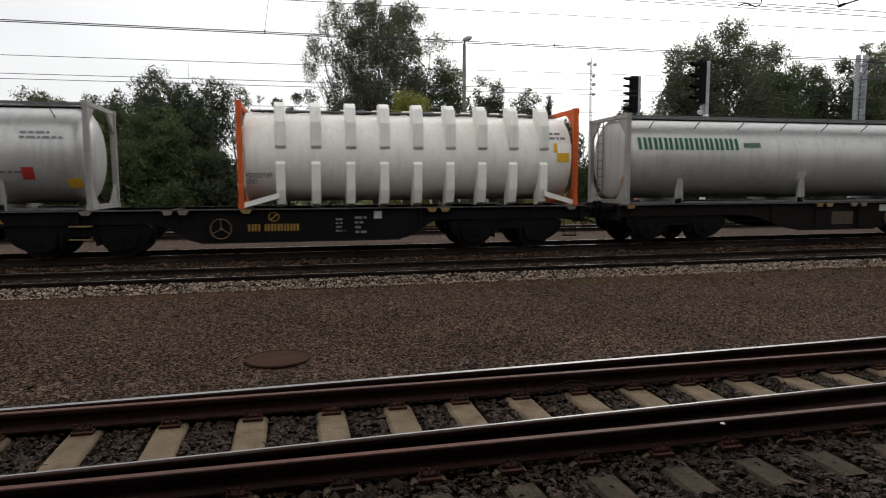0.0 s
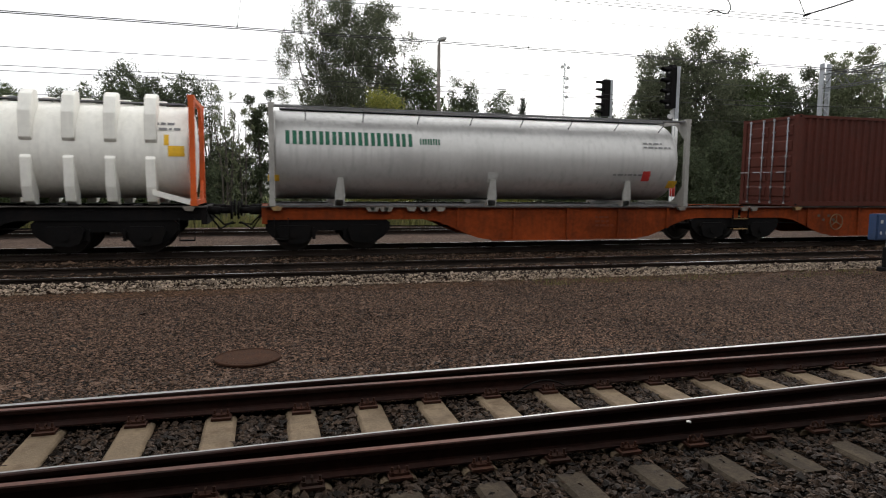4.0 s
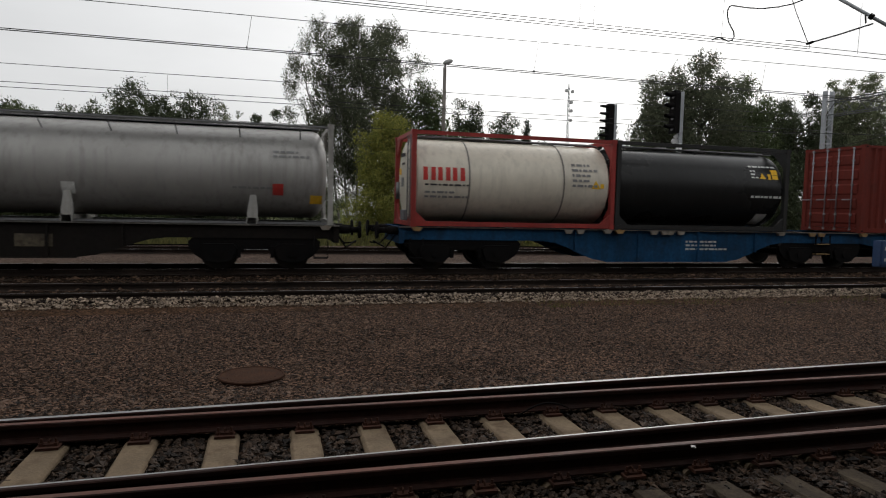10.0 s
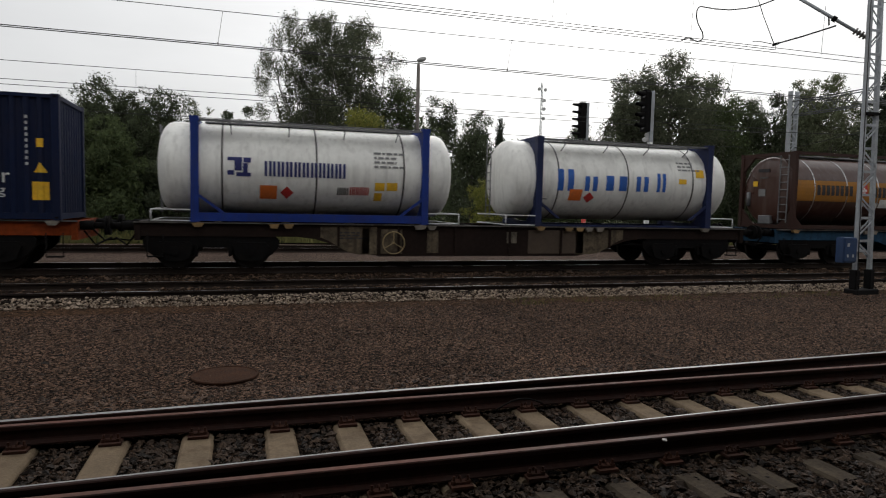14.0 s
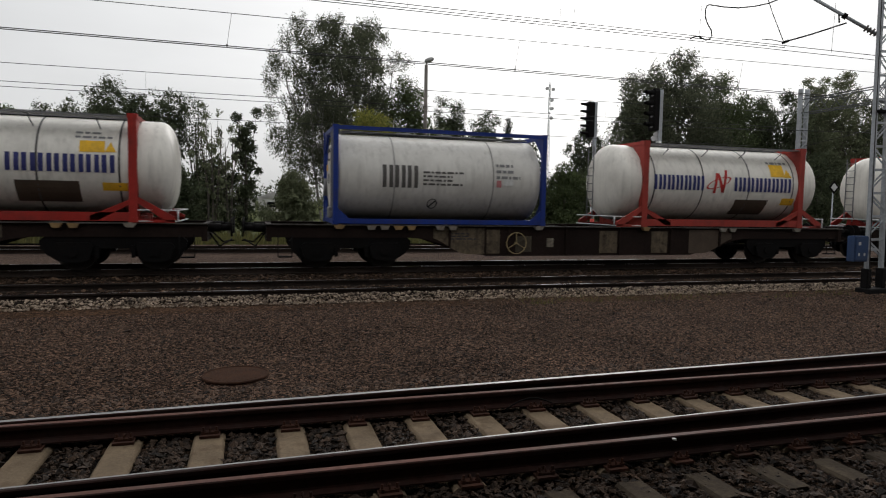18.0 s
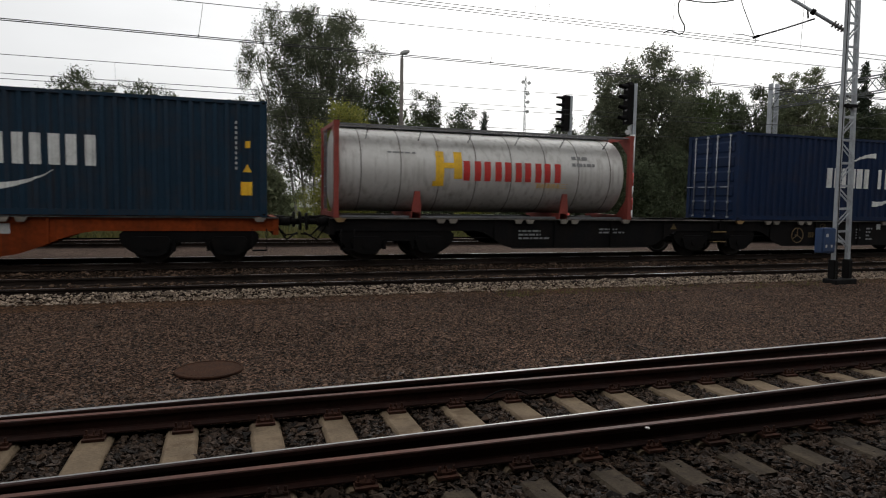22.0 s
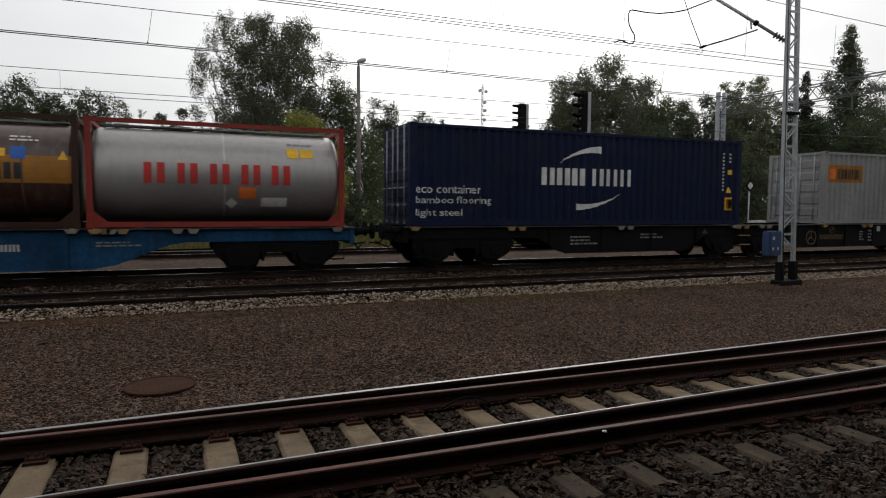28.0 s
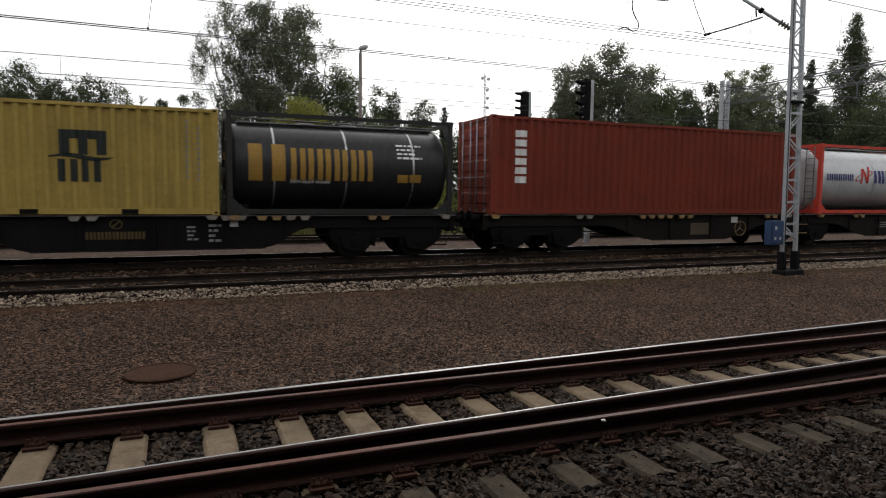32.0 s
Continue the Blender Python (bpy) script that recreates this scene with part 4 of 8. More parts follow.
def tree(label, x, y, h, width, trunk_h, leaves, size, mat, seed, shape="round", stems=1, clumps=26, name="tree", base=-0.3, trunk_mat=None, gaps=0.30, droop=0.0, solid=1.0):
    """A tapered trunk with limbs; each limb carries a clump of leafy sprays, denser and coarser inside."""
    rng = np.random.default_rng(seed)
    ob = thing(name, label, "tree" if name == "tree" else "bush", at=pose(x, y, base))
    cs, rs = [], []
    bm = bmesh.new()
    hc = h - trunk_h
    for i in range(clumps):
        u = (i + 0.5) / clumps
        prof = outline(shape, u)
        a = i * 2.4 + rng.uniform(-0.5, 0.5)
        cr = width * gaps * rng.uniform(0.45, 0.85) * (0.45 + 0.55 * prof)
        z = min(trunk_h + hc * u, h - cr * 0.45)
        rad = max(width / 2 * prof * rng.uniform(0.3, 1.12) - cr * 0.35, 0)
        c = np.array([rad * math.cos(a), rad * math.sin(a) * 0.8, z])
        cs.append(c)
        rs.append((cr, cr, cr * rng.uniform(0.7, 1.15)))
        st = (i % stems) - (stems - 1) / 2
        root = Vector((st * width * 0.06, 0.1 * st, 0.0))
        k = Vector((root.x + c[0] * 0.35, root.y + c[1] * 0.35, max(trunk_h * 0.6, z * 0.55)))
        rod(bm, k, tuple(k.lerp(Vector(c), 0.9)), 0.0028 * h, 0.008, n=5, caps=False)
    for st in range(stems):
        q = st - (stems - 1) / 2
        pts = [Vector((q * width * 0.06, 0.1 * q, 0)), Vector((q * width * 0.10 + rng.uniform(-.1, .1), q * 0.2, h * 0.35)), Vector((q * width * 0.18, q * 0.3, h * 0.65)), Vector((q * width * 0.20, q * 0.3, h * 0.84))]
        rads = [0.016 * h, 0.012 * h, 0.007 * h, 0.015]
        for i in range(3):
            rod(bm, pts[i], pts[i + 1], rads[i] / stems ** 0.5, rads[i + 1] / stems ** 0.5, n=8, caps=False)
    part("trunk", bm, trunk_mat or M_BARK, ob)
    cs, rs = np.array(cs), np.array(rs)
    # sprays on the outside of each clump, so that the outline frays
    per = 16
    d = rng.normal(size=(clumps, per, 3))
    d[..., 2] += 0.25
    d /= np.linalg.norm(d, axis=2)[..., None]
    spray_c = (cs[:, None] + d * rs[:, None] * rng.uniform(0.45, 1.05, (clumps, per, 1))).reshape(-1, 3)
    spray_r = (rs[:, None] * rng.uniform(0.09, 0.24, (clumps, per, 1)) * np.array((1.0, 1.0, 1.25))).reshape(-1, 3)
    fine = scatter(spray_c, spray_r, int(leaves * 2.6), rng)
    fine[:, 2] -= droop * rng.uniform(0, 1, len(fine)) ** 2
    inner = scatter(cs, rs * 0.36, int(leaves * 0.55 * solid), rng)
    n = int(leaves * 0.35 * solid)
    us = rng.uniform(0.0, 0.9, n)
    rad = width * 0.36 * np.array([outline(shape, q) for q in us]) * np.sqrt(rng.uniform(0, 1, n))
    ang = rng.uniform(0, 6.283, n)
    axis = np.stack([rad * np.cos(ang), rad * np.sin(ang) * 0.8, trunk_h * (0.8 if trunk_h > 2 else 0.2) + hc * us], -1)
    v = np.concatenate([blades(fine, size * 0.52, rng), blades(inner, size * 0.85, rng), blades(axis, size * 1.25, rng)])
    v[:, 2] = np.maximum(v[:, 2], 0.02)
    part("crown", raw_mesh("crown", v, np.arange(len(v)).reshape(-1, 3), mat), None, ob)
    return ob


L_BIRCH = leafy("birch_leaf", (0.062, 0.072, 0.044), (0.135, 0.145, 0.092), through=0.45)
L_DARK = leafy("dark_leaf", (0.040, 0.050, 0.028), (0.088, 0.104, 0.056), through=0.4)
L_MID = leafy("mid_green_leaf", (0.045, 0.062, 0.026), (0.10, 0.125, 0.052), through=0.4)
L_YELLOW = leafy("yellow_green_leaf", (0.12, 0.132, 0.030), (0.27, 0.265, 0.065), through=0.45)
L_GREY = leafy("grey_green_leaf", (0.10, 0.115, 0.065), (0.19, 0.205, 0.12), through=0.45)
L_PINE = leafy("needle", (0.022, 0.032, 0.02), (0.05, 0.062, 0.036))
M_BIRCH_BARK = surface("birch_bark", (0.20, 0.19, 0.175), rough=0.9, vary=0.4, dirt=(0.05, 0.045, 0.04), dirt_amount=0.8)

tree("tall birch with an airy drooping grey-green crown", 6.5, 46.5, 16.3, 11.1, 4.4, 53000, 0.12, L_BIRCH, 11, "birch", stems=5, clumps=150, gaps=0.125, trunk_mat=M_BIRCH_BARK, droop=0.7, solid=0.3)
tree("rounded green tree beside the birch", 11.6, 44.5, 11.0, 7.6, 1.0, 11000, 0.14, L_MID, 2, clumps=30)
tree("dark green broadleaf tree", 19.8, 60, 12.9, 6.5, 1.0, 6000, 0.18, L_DARK, 3, clumps=26)
tree("dark green broadleaf tree", 24.2, 62, 12.2, 6.0, 1.0, 5000, 0.18, L_DARK, 4, clumps=24)
tree("slim dark pointed spruce tree", 26.2, 60, 11.4, 3.6, 0.5, 5000, 0.15, L_PINE, 5, "cone", clumps=34, gaps=0.34)
tree("upright yellow-green bushy tree near the track", 5.5, 27, 6.6, 4.3, 0.2, 13500, 0.085, L_YELLOW, 6, "round", clumps=64, gaps=0.23)
tree("low yellow-green bush behind the gravel", 11.9, 26, 3.4, 2.8, 0.0, 3000, 0.08, L_YELLOW, 7, clumps=18, name="bush")
# woods on the right
for i, (x, y, h, w, mat, sh, lv) in enumerate(((30.8, 42, 12.9, 8.5, L_BIRCH, "round", 11000), (34.3, 42, 14.6, 10.0, L_BIRCH, "round", 15000), (38.6, 42.5, 13.4, 9.0, L_MID, "round", 10000),
                                               (44.5, 41, 12.2, 6.0, L_DARK, "round", 6000), (48.8, 42, 13.9, 5.5, L_GREY, "round", 7000), (51.8, 42, 14.7, 6.0, L_GREY, "round", 7500),
                                               (56.0, 43, 12.6, 7.0, L_DARK, "round", 6000), (58.4, 42, 15.9, 4.0, L_PINE, "cone", 6000), (68.6, 45, 22.2, 5.6, L_DARK, "column", 14000),
                                               (72.5, 44, 16.0, 7.5, L_DARK, "round", 6000), (78.0, 42, 15.0, 8.0, L_DARK, "round", 6000), (85.0, 42, 15.5, 8.0, L_MID, "round", 6000),
                                               (64.0, 40, 12.5, 7.0, L_MID, "round", 6000), (59.8, 44, 13.6, 6.5, L_DARK, "round", 6000), (45.6, 46, 12.5, 6.0, L_DARK, "round", 5000), (35.0, 47, 11.0, 8.0, L_DARK, "round", 6000), (42.0, 46, 12.0, 6.5, L_DARK, "round", 6000), (54.5, 47, 12.5, 7.0, L_DARK, "round", 5000), (28.0, 46, 9.0, 5.0, L_DARK, "round", 5000))):
    tree(("slim dark upright poplar tree", "dark green tree in the woods beyond the tracks")[sh != "column"] if mat is not L_GREY else "light grey-green willow in the woods", x, y, h, w, 1.2, lv, 0.16, mat, 20 + i, sh, clumps=90 if sh == "column" else 40, gaps=0.24)
# filling the woods towards the end of the yard
for i, (x, y, h, w) in enumerate(((60.8, 43, 11.6, 6.0), (63.2, 44, 12.0, 6.0), (61.5, 38, 10.5, 8.0), (66.5, 39, 11.5, 8.0), (71.0, 40, 12.5, 8.0), (75.5, 38, 12.0, 8.0), (45.5, 45, 12.3, 5.0), (50.5, 45, 11.8, 5.0), (40.2, 45, 11.2, 5.0))):
    tree("dark green tree in the woods beyond the tracks", x, y, h, w, 0.4, 6000, 0.17, L_DARK, 150 + i, "round", clumps=30, gaps=0.26)
# thicket on the left
for i, (x, y, h, w, mat, lv) in enumerate(((-16.0, 40, 8.8, 5.0, L_DARK, 5000), (-12.6, 32, 7.0, 4.6, L_MID, 6500), (-9.0, 30, 6.4, 3.8, L_MID, 6500), (-7.4, 34, 8.4, 2.4, L_DARK, 2600), (-6.0, 28.5, 5.6, 3.2, L_MID, 6000),
                                           (-5.1, 33, 7.6, 2.4, L_DARK, 3500), (-11.0, 44, 9.8, 5.0, L_DARK, 4500), (-8.0, 45, 9.2, 4.0, L_DARK, 4000), (-20.0, 36, 7.5, 6.0, L_MID, 5500), (-15.0, 30, 5.6, 5.0, L_MID, 6000), (-7.6, 27.5, 4.6, 3.2, L_MID, 5000), (-10.8, 27.5, 4.4, 3.6, L_MID, 5000), (-4.0, 30, 4.2, 2.8, L_DARK, 4000), (-8.2, 37, 7.4, 3.4, L_DARK, 4000), (-2.6, 37, 5.0, 3.0, L_DARK, 3500), (-13.5, 36, 7.8, 3.6, L_MID, 4500), (-8.8, 39, 8.0, 4.0, L_MID, 5000), (-6.8, 31.5, 6.8, 3.2, L_MID, 5000), (-11.5, 38, 8.2, 4.2, L_DARK, 5000), (-5.9, 37, 7.6, 2.6, L_MID, 4000), (-9.4, 33, 7.2, 3.0, L_DARK, 4000))):
    tree("dense dark green shrub tree in the thicket", x, y, h * 0.9, w * 1.3, 0.2, lv, 0.13, mat, 50 + i, "round", stems=2, clumps=30, gaps=0.24)
for i, (x, h, w, lv) in enumerate(((-8.9, 9.3, 2.4, 3200), (-7.0, 8.5, 2.0, 3200), (-5.2, 8.9, 2.4, 3000), (-3.6, 8.4, 1.8, 750))):
    tree("slender tree with feathery leaf sprays above the thicket", x, 40.0, h, w * 1.15, 5.0, lv, 0.12, L_DARK, 160 + i, "spread", clumps=20, gaps=0.36, solid=0.5)
tree("slender pale tree with thin foliage", -2.3, 34, 7.6, 2.6, 1.5, 900, 0.10, L_GREY, 70, "spread", stems=3, clumps=18, gaps=0.16)
tree("slender pale tree with thin foliage", -1.4, 35, 6.6, 2.0, 1.5, 600, 0.10, L_GREY, 71, "spread", stems=2, clumps=14, gaps=0.16)
tree("narrow dark tree with clumped foliage", -0.5, 36, 7.7, 1.9, 1.5, 3000, 0.11, L_DARK, 72, "spread", clumps=14, gaps=0.34)
# low greenery along the far side
for i, (x, y, h, w, mat) in enumerate(((2.2, 33, 3.7, 3.6, L_GREY), (9.5, 38, 4.5, 4.0, L_DARK), (14.5, 36, 6.8, 4.4, L_DARK), (17.5, 35, 6.2, 4.6, L_DARK), (19.8, 34, 4.8, 4.0, L_MID), (23.5, 36, 5.5, 5.0, L_DARK), (27.5, 34, 5.0, 5.0, L_DARK),
                                       (32.0, 36, 6.0, 5.5, L_DARK), (37.0, 36, 6.5, 5.5, L_DARK), (42.0, 35, 6.5, 5.5, L_DARK), (47.0, 33, 6.5, 5.0, L_DARK), (53.0, 32, 6.5, 6.0, L_DARK), (60.0, 33, 7.0, 6.5, L_DARK), (68.0, 33, 7.5, 7.0, L_DARK), (77.0, 33, 8.0, 7.0, L_DARK))):
    tree("low dense green bush along the tracks", x, y, h, w, 0.0, 4200, 0.13, mat, 90 + i, "round", clumps=24, gaps=0.28, name="bush")
# distant tree line
rng = np.random.default_rng(200)
cs = np.array([(x, 170 + 25 * math.sin(x * 0.05), rng.uniform(1, 5)) for x in np.linspace(-110, 330, 190)])
rs = np.array([(rng.uniform(2.5, 4.5), 2.5, rng.uniform(1.5, 3.6)) for _ in cs])
v = blades(scatter(cs, rs * 0.5, 26000, rng), 0.42, rng)
o = new("distant_woods", raw_mesh("distant_woods", v, np.arange(len(v)).reshape(-1, 3), L_DARK))
tagged(o, "dark line of distant woods beyond the field", "woods", kind="stuff")
# weeds and tall grass at the far edge of the gravel
rng = np.random.default_rng(201)
n = 14000
px, py = rng.uniform(-22, 80, n), 24.2 + rng.gamma(2.0, 1.3, n)
hh = rng.uniform(0.15, 0.6, n)
lean = rng.normal(0, 0.12, (n, 2))
wd = rng.uniform(0.015, 0.035, n)
v = np.stack([np.stack([px - wd, py, 0 * px - 0.1], -1), np.stack([px + wd, py, 0 * px - 0.1], -1), np.stack([px + lean[:, 0], py + lean[:, 1], hh], -1)], 1).reshape(-1, 3)
L_WEED = leafy("weed_blade", (0.07, 0.075, 0.026), (0.17, 0.15, 0.055))
o = new("tall_grass", raw_mesh("tall_grass", v, np.arange(len(v)).reshape(-1, 3), L_WEED))
tagged(o, "tall yellowish grass and weeds along the gravel edge", "grass", kind="stuff")
# sparse weeds beside the pale ballast
n = 1100
cx, cy = rng.uniform(5, 27, 60), rng.uniform(7.2, 8.0, 60)
pick = rng.integers(0, 60, n)
wx, wy = cx[pick] + rng.normal(0, 0.22, n), cy[pick] + rng.normal(0, 0.07, n)
hh = rng.uniform(0.03, 0.12, n)
lean = rng.normal(0, 0.04, (n, 2))
v = np.stack([np.stack([wx - 0.006, wy, 0 * wx - 0.14], -1), np.stack([wx + 0.006, wy, 0 * wx - 0.14], -1), np.stack([wx + lean[:, 0], wy + lean[:, 1], hh - 0.12], -1)], 1).reshape(-1, 3)
o = new("weeds", raw_mesh("weeds", v, np.arange(len(v)).reshape(-1, 3), L_WEED))
tagged(o, "sparse yellow-green weeds growing in the gravel", "weeds", kind="stuff")
# ---- the train ----


def colour(key):
    """Paints of the lettering and small marks."""
    table = {"white": (0.62, 0.62, 0.60), "dark": (0.035, 0.033, 0.035), "black": (0.02, 0.025, 0.022), "grey": (0.20, 0.20, 0.20), "dgrey": (0.085, 0.08, 0.075),
             "lgrey": (0.42, 0.42, 0.41), "steel": (0.24, 0.24, 0.235), "yellow": (0.72, 0.42, 0.03), "gold": (0.27, 0.155, 0.03), "fadedgold": (0.085, 0.058, 0.024), "red": (0.42, 0.035, 0.03),
             "orange": (0.62, 0.15, 0.03), "blue": (0.03, 0.11, 0.40), "navy": (0.03, 0.035, 0.13), "green": (0.02, 0.10, 0.06), "teal": (0.05, 0.35, 0.25),
             "band": (0.28, 0.122, 0.02), "brown": (0.075, 0.055, 0.04), "olive": (0.075, 0.063, 0.045), "rustmark": (0.13, 0.03, 0.010), "pink": (0.5, 0.2, 0.2), "outl": (0.10, 0.09, 0.08), "plate": (0.110, 0.086, 0.058), "pplate": (0.185, 0.160, 0.125)}
    if key in ("plate", "olive", "pplate"):  # riveted plates, soiled by the road
        return surface("mark_" + key, table[key], rough=0.8, vary=0.4, scale=2.5, bump=0.1, dirt=(0.022, 0.014, 0.010), dirt_amount=0.9, streak=0.8, spec=0.15)
    return surface("mark_" + key, table[key], rough=0.6, spec=0.18, vary=0.14, scale=2.0, bump=0.0, dirt=(0.12, 0.11, 0.10), dirt_amount=0.25 if max(table[key]) > 0.15 else 0.06, streak=0.2 if max(table[key]) > 0.15 else 0.05)


def text_polys(word, x0, x1, z0, z1):
    """A flat bmesh of the word in Blender's own font, fitted to the rectangle."""
    cu = bpy.data.curves.new("word", "FONT")
    cu.body, cu.resolution_u = word, 2
    ob = new("word", cu)
    me = bpy.data.meshes.new_from_object(ob.evaluated_get(bpy.context.evaluated_depsgraph_get()))
    bpy.data.objects.remove(ob)
    bm = bmesh.new()
    bm.from_mesh(me)
    bpy.data.meshes.remove(me)
    bpy.data.curves.remove(cu)
    if not bm.verts:
        return bm
    xs, ys = [v.co.x for v in bm.verts], [v.co.y for v in bm.verts]
    ax, bx, ay, by = min(xs), max(xs), min(ys), max(ys)
    for v in bm.verts:
        v.co = (x0 + (v.co.x - ax) / (bx - ax) * (x1 - x0), 0, z0 + (v.co.y - ay) / (by - ay) * (z1 - z0))
    return bm


def mark_shape(kind, x0, x1, z0, z1, extra):
    """Polygons (lists of (x, z)) that draw one mark."""
    w, h, out = x1 - x0, z1 - z0, []
    rect = lambda a, b, c, d: out.append([(a, c), (b, c), (b, d), (a, d)])

    if kind in ("box", "bar"):
        rect(x0, x1, z0, z1)
    elif kind in ("word", "wideword", "thin"):
        n = extra or 1
        gap = 0.38 if kind == "wideword" else 0.16
        for i in range(n):
            a = x0 + w * i / n
            b = a + w / n * (1 - gap if n > 1 else 1)
            if kind == "thin":
                t = 0.03
                rect(a, a + t, z0, z1)
                rect(a + t, b, z1 - t if i % 2 else z0, z1 if i % 2 else z0 + t)
                rect(b - t, b, z0, z1) if i % 3 else None
            else:
                rect(a, b, z0, z1)
    elif kind == "vword":
        n = extra or 1
        for i in range(n):
            rect(x0, x1, z0 + h * i / n, z0 + h * (i + 0.72) / n)
    elif kind == "bars":
        n = extra or 1
        if n >= 5 and w > 1.2:
            for i in range(n):
                rect(x0 + w * i / n, x0 + w * (i + 0.72) / n, z0, z1)
        else:
            for i in range(n):  # lines of small print, broken into words
                c = z0 + h * (i + 0.2) / n
                a, end, k = x0, x0 + w * (0.72 + 0.28 * ((i * 7) % 3 == 0)), 0
                while a < end - 0.03:
                    b = min(a + (0.11, 0.19, 0.07, 0.15)[(i * 3 + k) % 4], end)
                    rect(a, b, c, c + h / n * 0.48)
                    a, k = b + 0.04, k + 1
    elif kind == "vbars":
        n = max(3, int(h / 0.12))
        for i in range(n):
            rect(x0, max(x0 + (x1 - x0) * 0.6, x0 + 0.05), z0 + h * i / n, z0 + h * (i + 0.55) / n)
    elif kind in ("slopel", "sloper"):
        # a panel whose lower edge follows the sill as it sweeps up to the wagon's end
        n = 10
        for i in range(n):
            q = []
            for k in (i, i + 1):
                u = k / n
                e = (u if kind == "slopel" else 1 - u) * 1.25 + 0.15
                e = min(e, 1.0)
                q.append((x0 + w * u, z1 - 0.26 + (z0 - z1 + 0.26) * e * e * (3 - 2 * e)))
            out.append([q[0], q[1], (q[1][0], z1), (q[0][0], z1)])
    elif kind == "tri":
        out.append([(x0, z0), (x1, z0), ((x0 + x1) / 2, z1)])
    elif kind == "diamond":
        out.append([((x0 + x1) / 2, z0), (x1, (z0 + z1) / 2), ((x0 + x1) / 2, z1), (x0, (z0 + z1) / 2)])
    elif kind in ("disc", "ringd", "globe"):
        n, cx, cz = 18, (x0 + x1) / 2, (z0 + z1) / 2
        pts = [(cx + w / 2 * math.cos(2 * math.pi * i / n), cz + h / 2 * math.sin(2 * math.pi * i / n)) for i in range(n)]
        if kind == "disc":
            out.append(pts)
        else:
            for a, b in zip(pts, pts[1:] + pts[:1]):
                out.append([a, b, (cx + (b[0] - cx) * 0.82, cz + (b[1] - cz) * 0.82), (cx + (a[0] - cx) * 0.82, cz + (a[1] - cz) * 0.82)])
            if kind == "globe":
                rect(cx - w * 0.45, cx + w * 0.45, cz - 0.025, cz + 0.025)
                rect(cx - w * 0.2, cx - w * 0.14, cz - h * 0.42, cz + h * 0.42)
                rect(cx + w * 0.14, cx + w * 0.2, cz - h * 0.42, cz + h * 0.42)
            else:
                out.append([(x0 + w * 0.15, z0 + h * 0.25), (x0 + w * 0.25, z0 + h * 0.15), (x1 - w * 0.15, z1 - h * 0.25), (x1 - w * 0.25, z1 - h * 0.15)])
    elif kind in ("arcu", "arcd"):
        # a tapering curved stroke
        n = 14
        top, low = [], []
        for i in range(n + 1):
            u = i / n
            x = x0 + w * u
            z = z0 + h * 0.94 * math.sin(u * math.pi / 2) ** 0.8 if kind == "arcu" else z1 - h * 0.94 * math.sin((1 - u) * math.pi / 2) ** 0.8
            t = h * (0.02 + 0.36 * (u if kind == "arcu" else 1 - u))
            top.append((x, z + (0 if kind == "arcu" else t)))
            low.append((x, z - (t if kind == "arcu" else 0)))
        out += [[low[i], low[i + 1], top[i + 1], top[i]] for i in range(n)]
    elif kind == "wave":
        n = 10
        for i in range(n):
            u, v = i / n, (i + 1) / n
            f = lambda q: z0 + h * (0.5 + 0.28 * math.sin(q * 6.283))
            t = lambda q: h * 0.30 * math.sin(max(q, 0.05) * math.pi) + h * 0.06
            out.append([(x0 + w * u, f(u) - t(u)), (x0 + w * v, f(v) - t(v)), (x0 + w * v, f(v) + t(v)), (x0 + w * u, f(u) + t(u))])
    elif kind == "plus":
        cx, cz, a, b = (x0 + x1) / 2, (z0 + z1) / 2, w * 0.16, w * 0.4
        rect(cx - a, cx + a, cz - b, cz + b)
        rect(cx - b, cx - a, cz - a, cz + a)
        rect(cx + a, cx + b, cz - a, cz + a)
    elif kind == "letterH":
        s = w * 0.28
        rect(x0 + w * 0.1, x0 + w * 0.1 + s, z0, z1)
        rect(x1 - s, x1, z0 + h * 0.22, z1)
        rect(x0 + w * 0.1 + s, x1 - s, z0 + h * 0.52, z0 + h * 0.68)
        rect(x0, x0 + w * 0.1, z0, z0 + h * 0.14)
    elif kind == "nlogo":
        # crossed slanting strokes inside a tilted ring
        sl = lambda a, b, c, d, t: out.append([(a, b), (a + t, b), (c + t, d), (c, d)])
        sl(x0 + w * 0.28, z0 + h * 0.12, x0 + w * 0.38, z0 + h * 0.86, w * 0.10)
        sl(x0 + w * 0.62, z0 + h * 0.15, x0 + w * 0.40, z0 + h * 0.86, w * 0.12)
        sl(x0 + w * 0.62, z0 + h * 0.15, x0 + w * 0.76, z0 + h * 0.98, w * 0.10)
        n = 20
        for i in range(n):
            e = []
            for q, r in ((i, 1.0), (i + 1, 1.0), (i + 1, 0.86), (i, 0.86)):
                a = 2 * math.pi * q / n
                px, pz = w * 0.5 * r * math.cos(a), h * 0.17 * r * math.sin(a)
                e.append((x0 + w / 2 + px, z0 + h * 0.5 + pz + px * 0.32))
            out.append(e)
    elif kind == "plogo":
        rect(x0, x0 + w * 0.62, z0 + h * 0.82, z1)
        rect(x0 + w * 0.3, x0 + w * 0.62, z0 + h * 0.3, z0 + h * 0.82)
        rect(x0 + w * 0.38, x1, z0, z0 + h * 0.2)
        rect(x0 + w * 0.66, x0 + w * 0.86, z0 + h * 0.2, z0 + h * 0.7)
        rect(x0, x0 + w * 0.28, z0 + h * 0.06, z0 + h * 0.3)
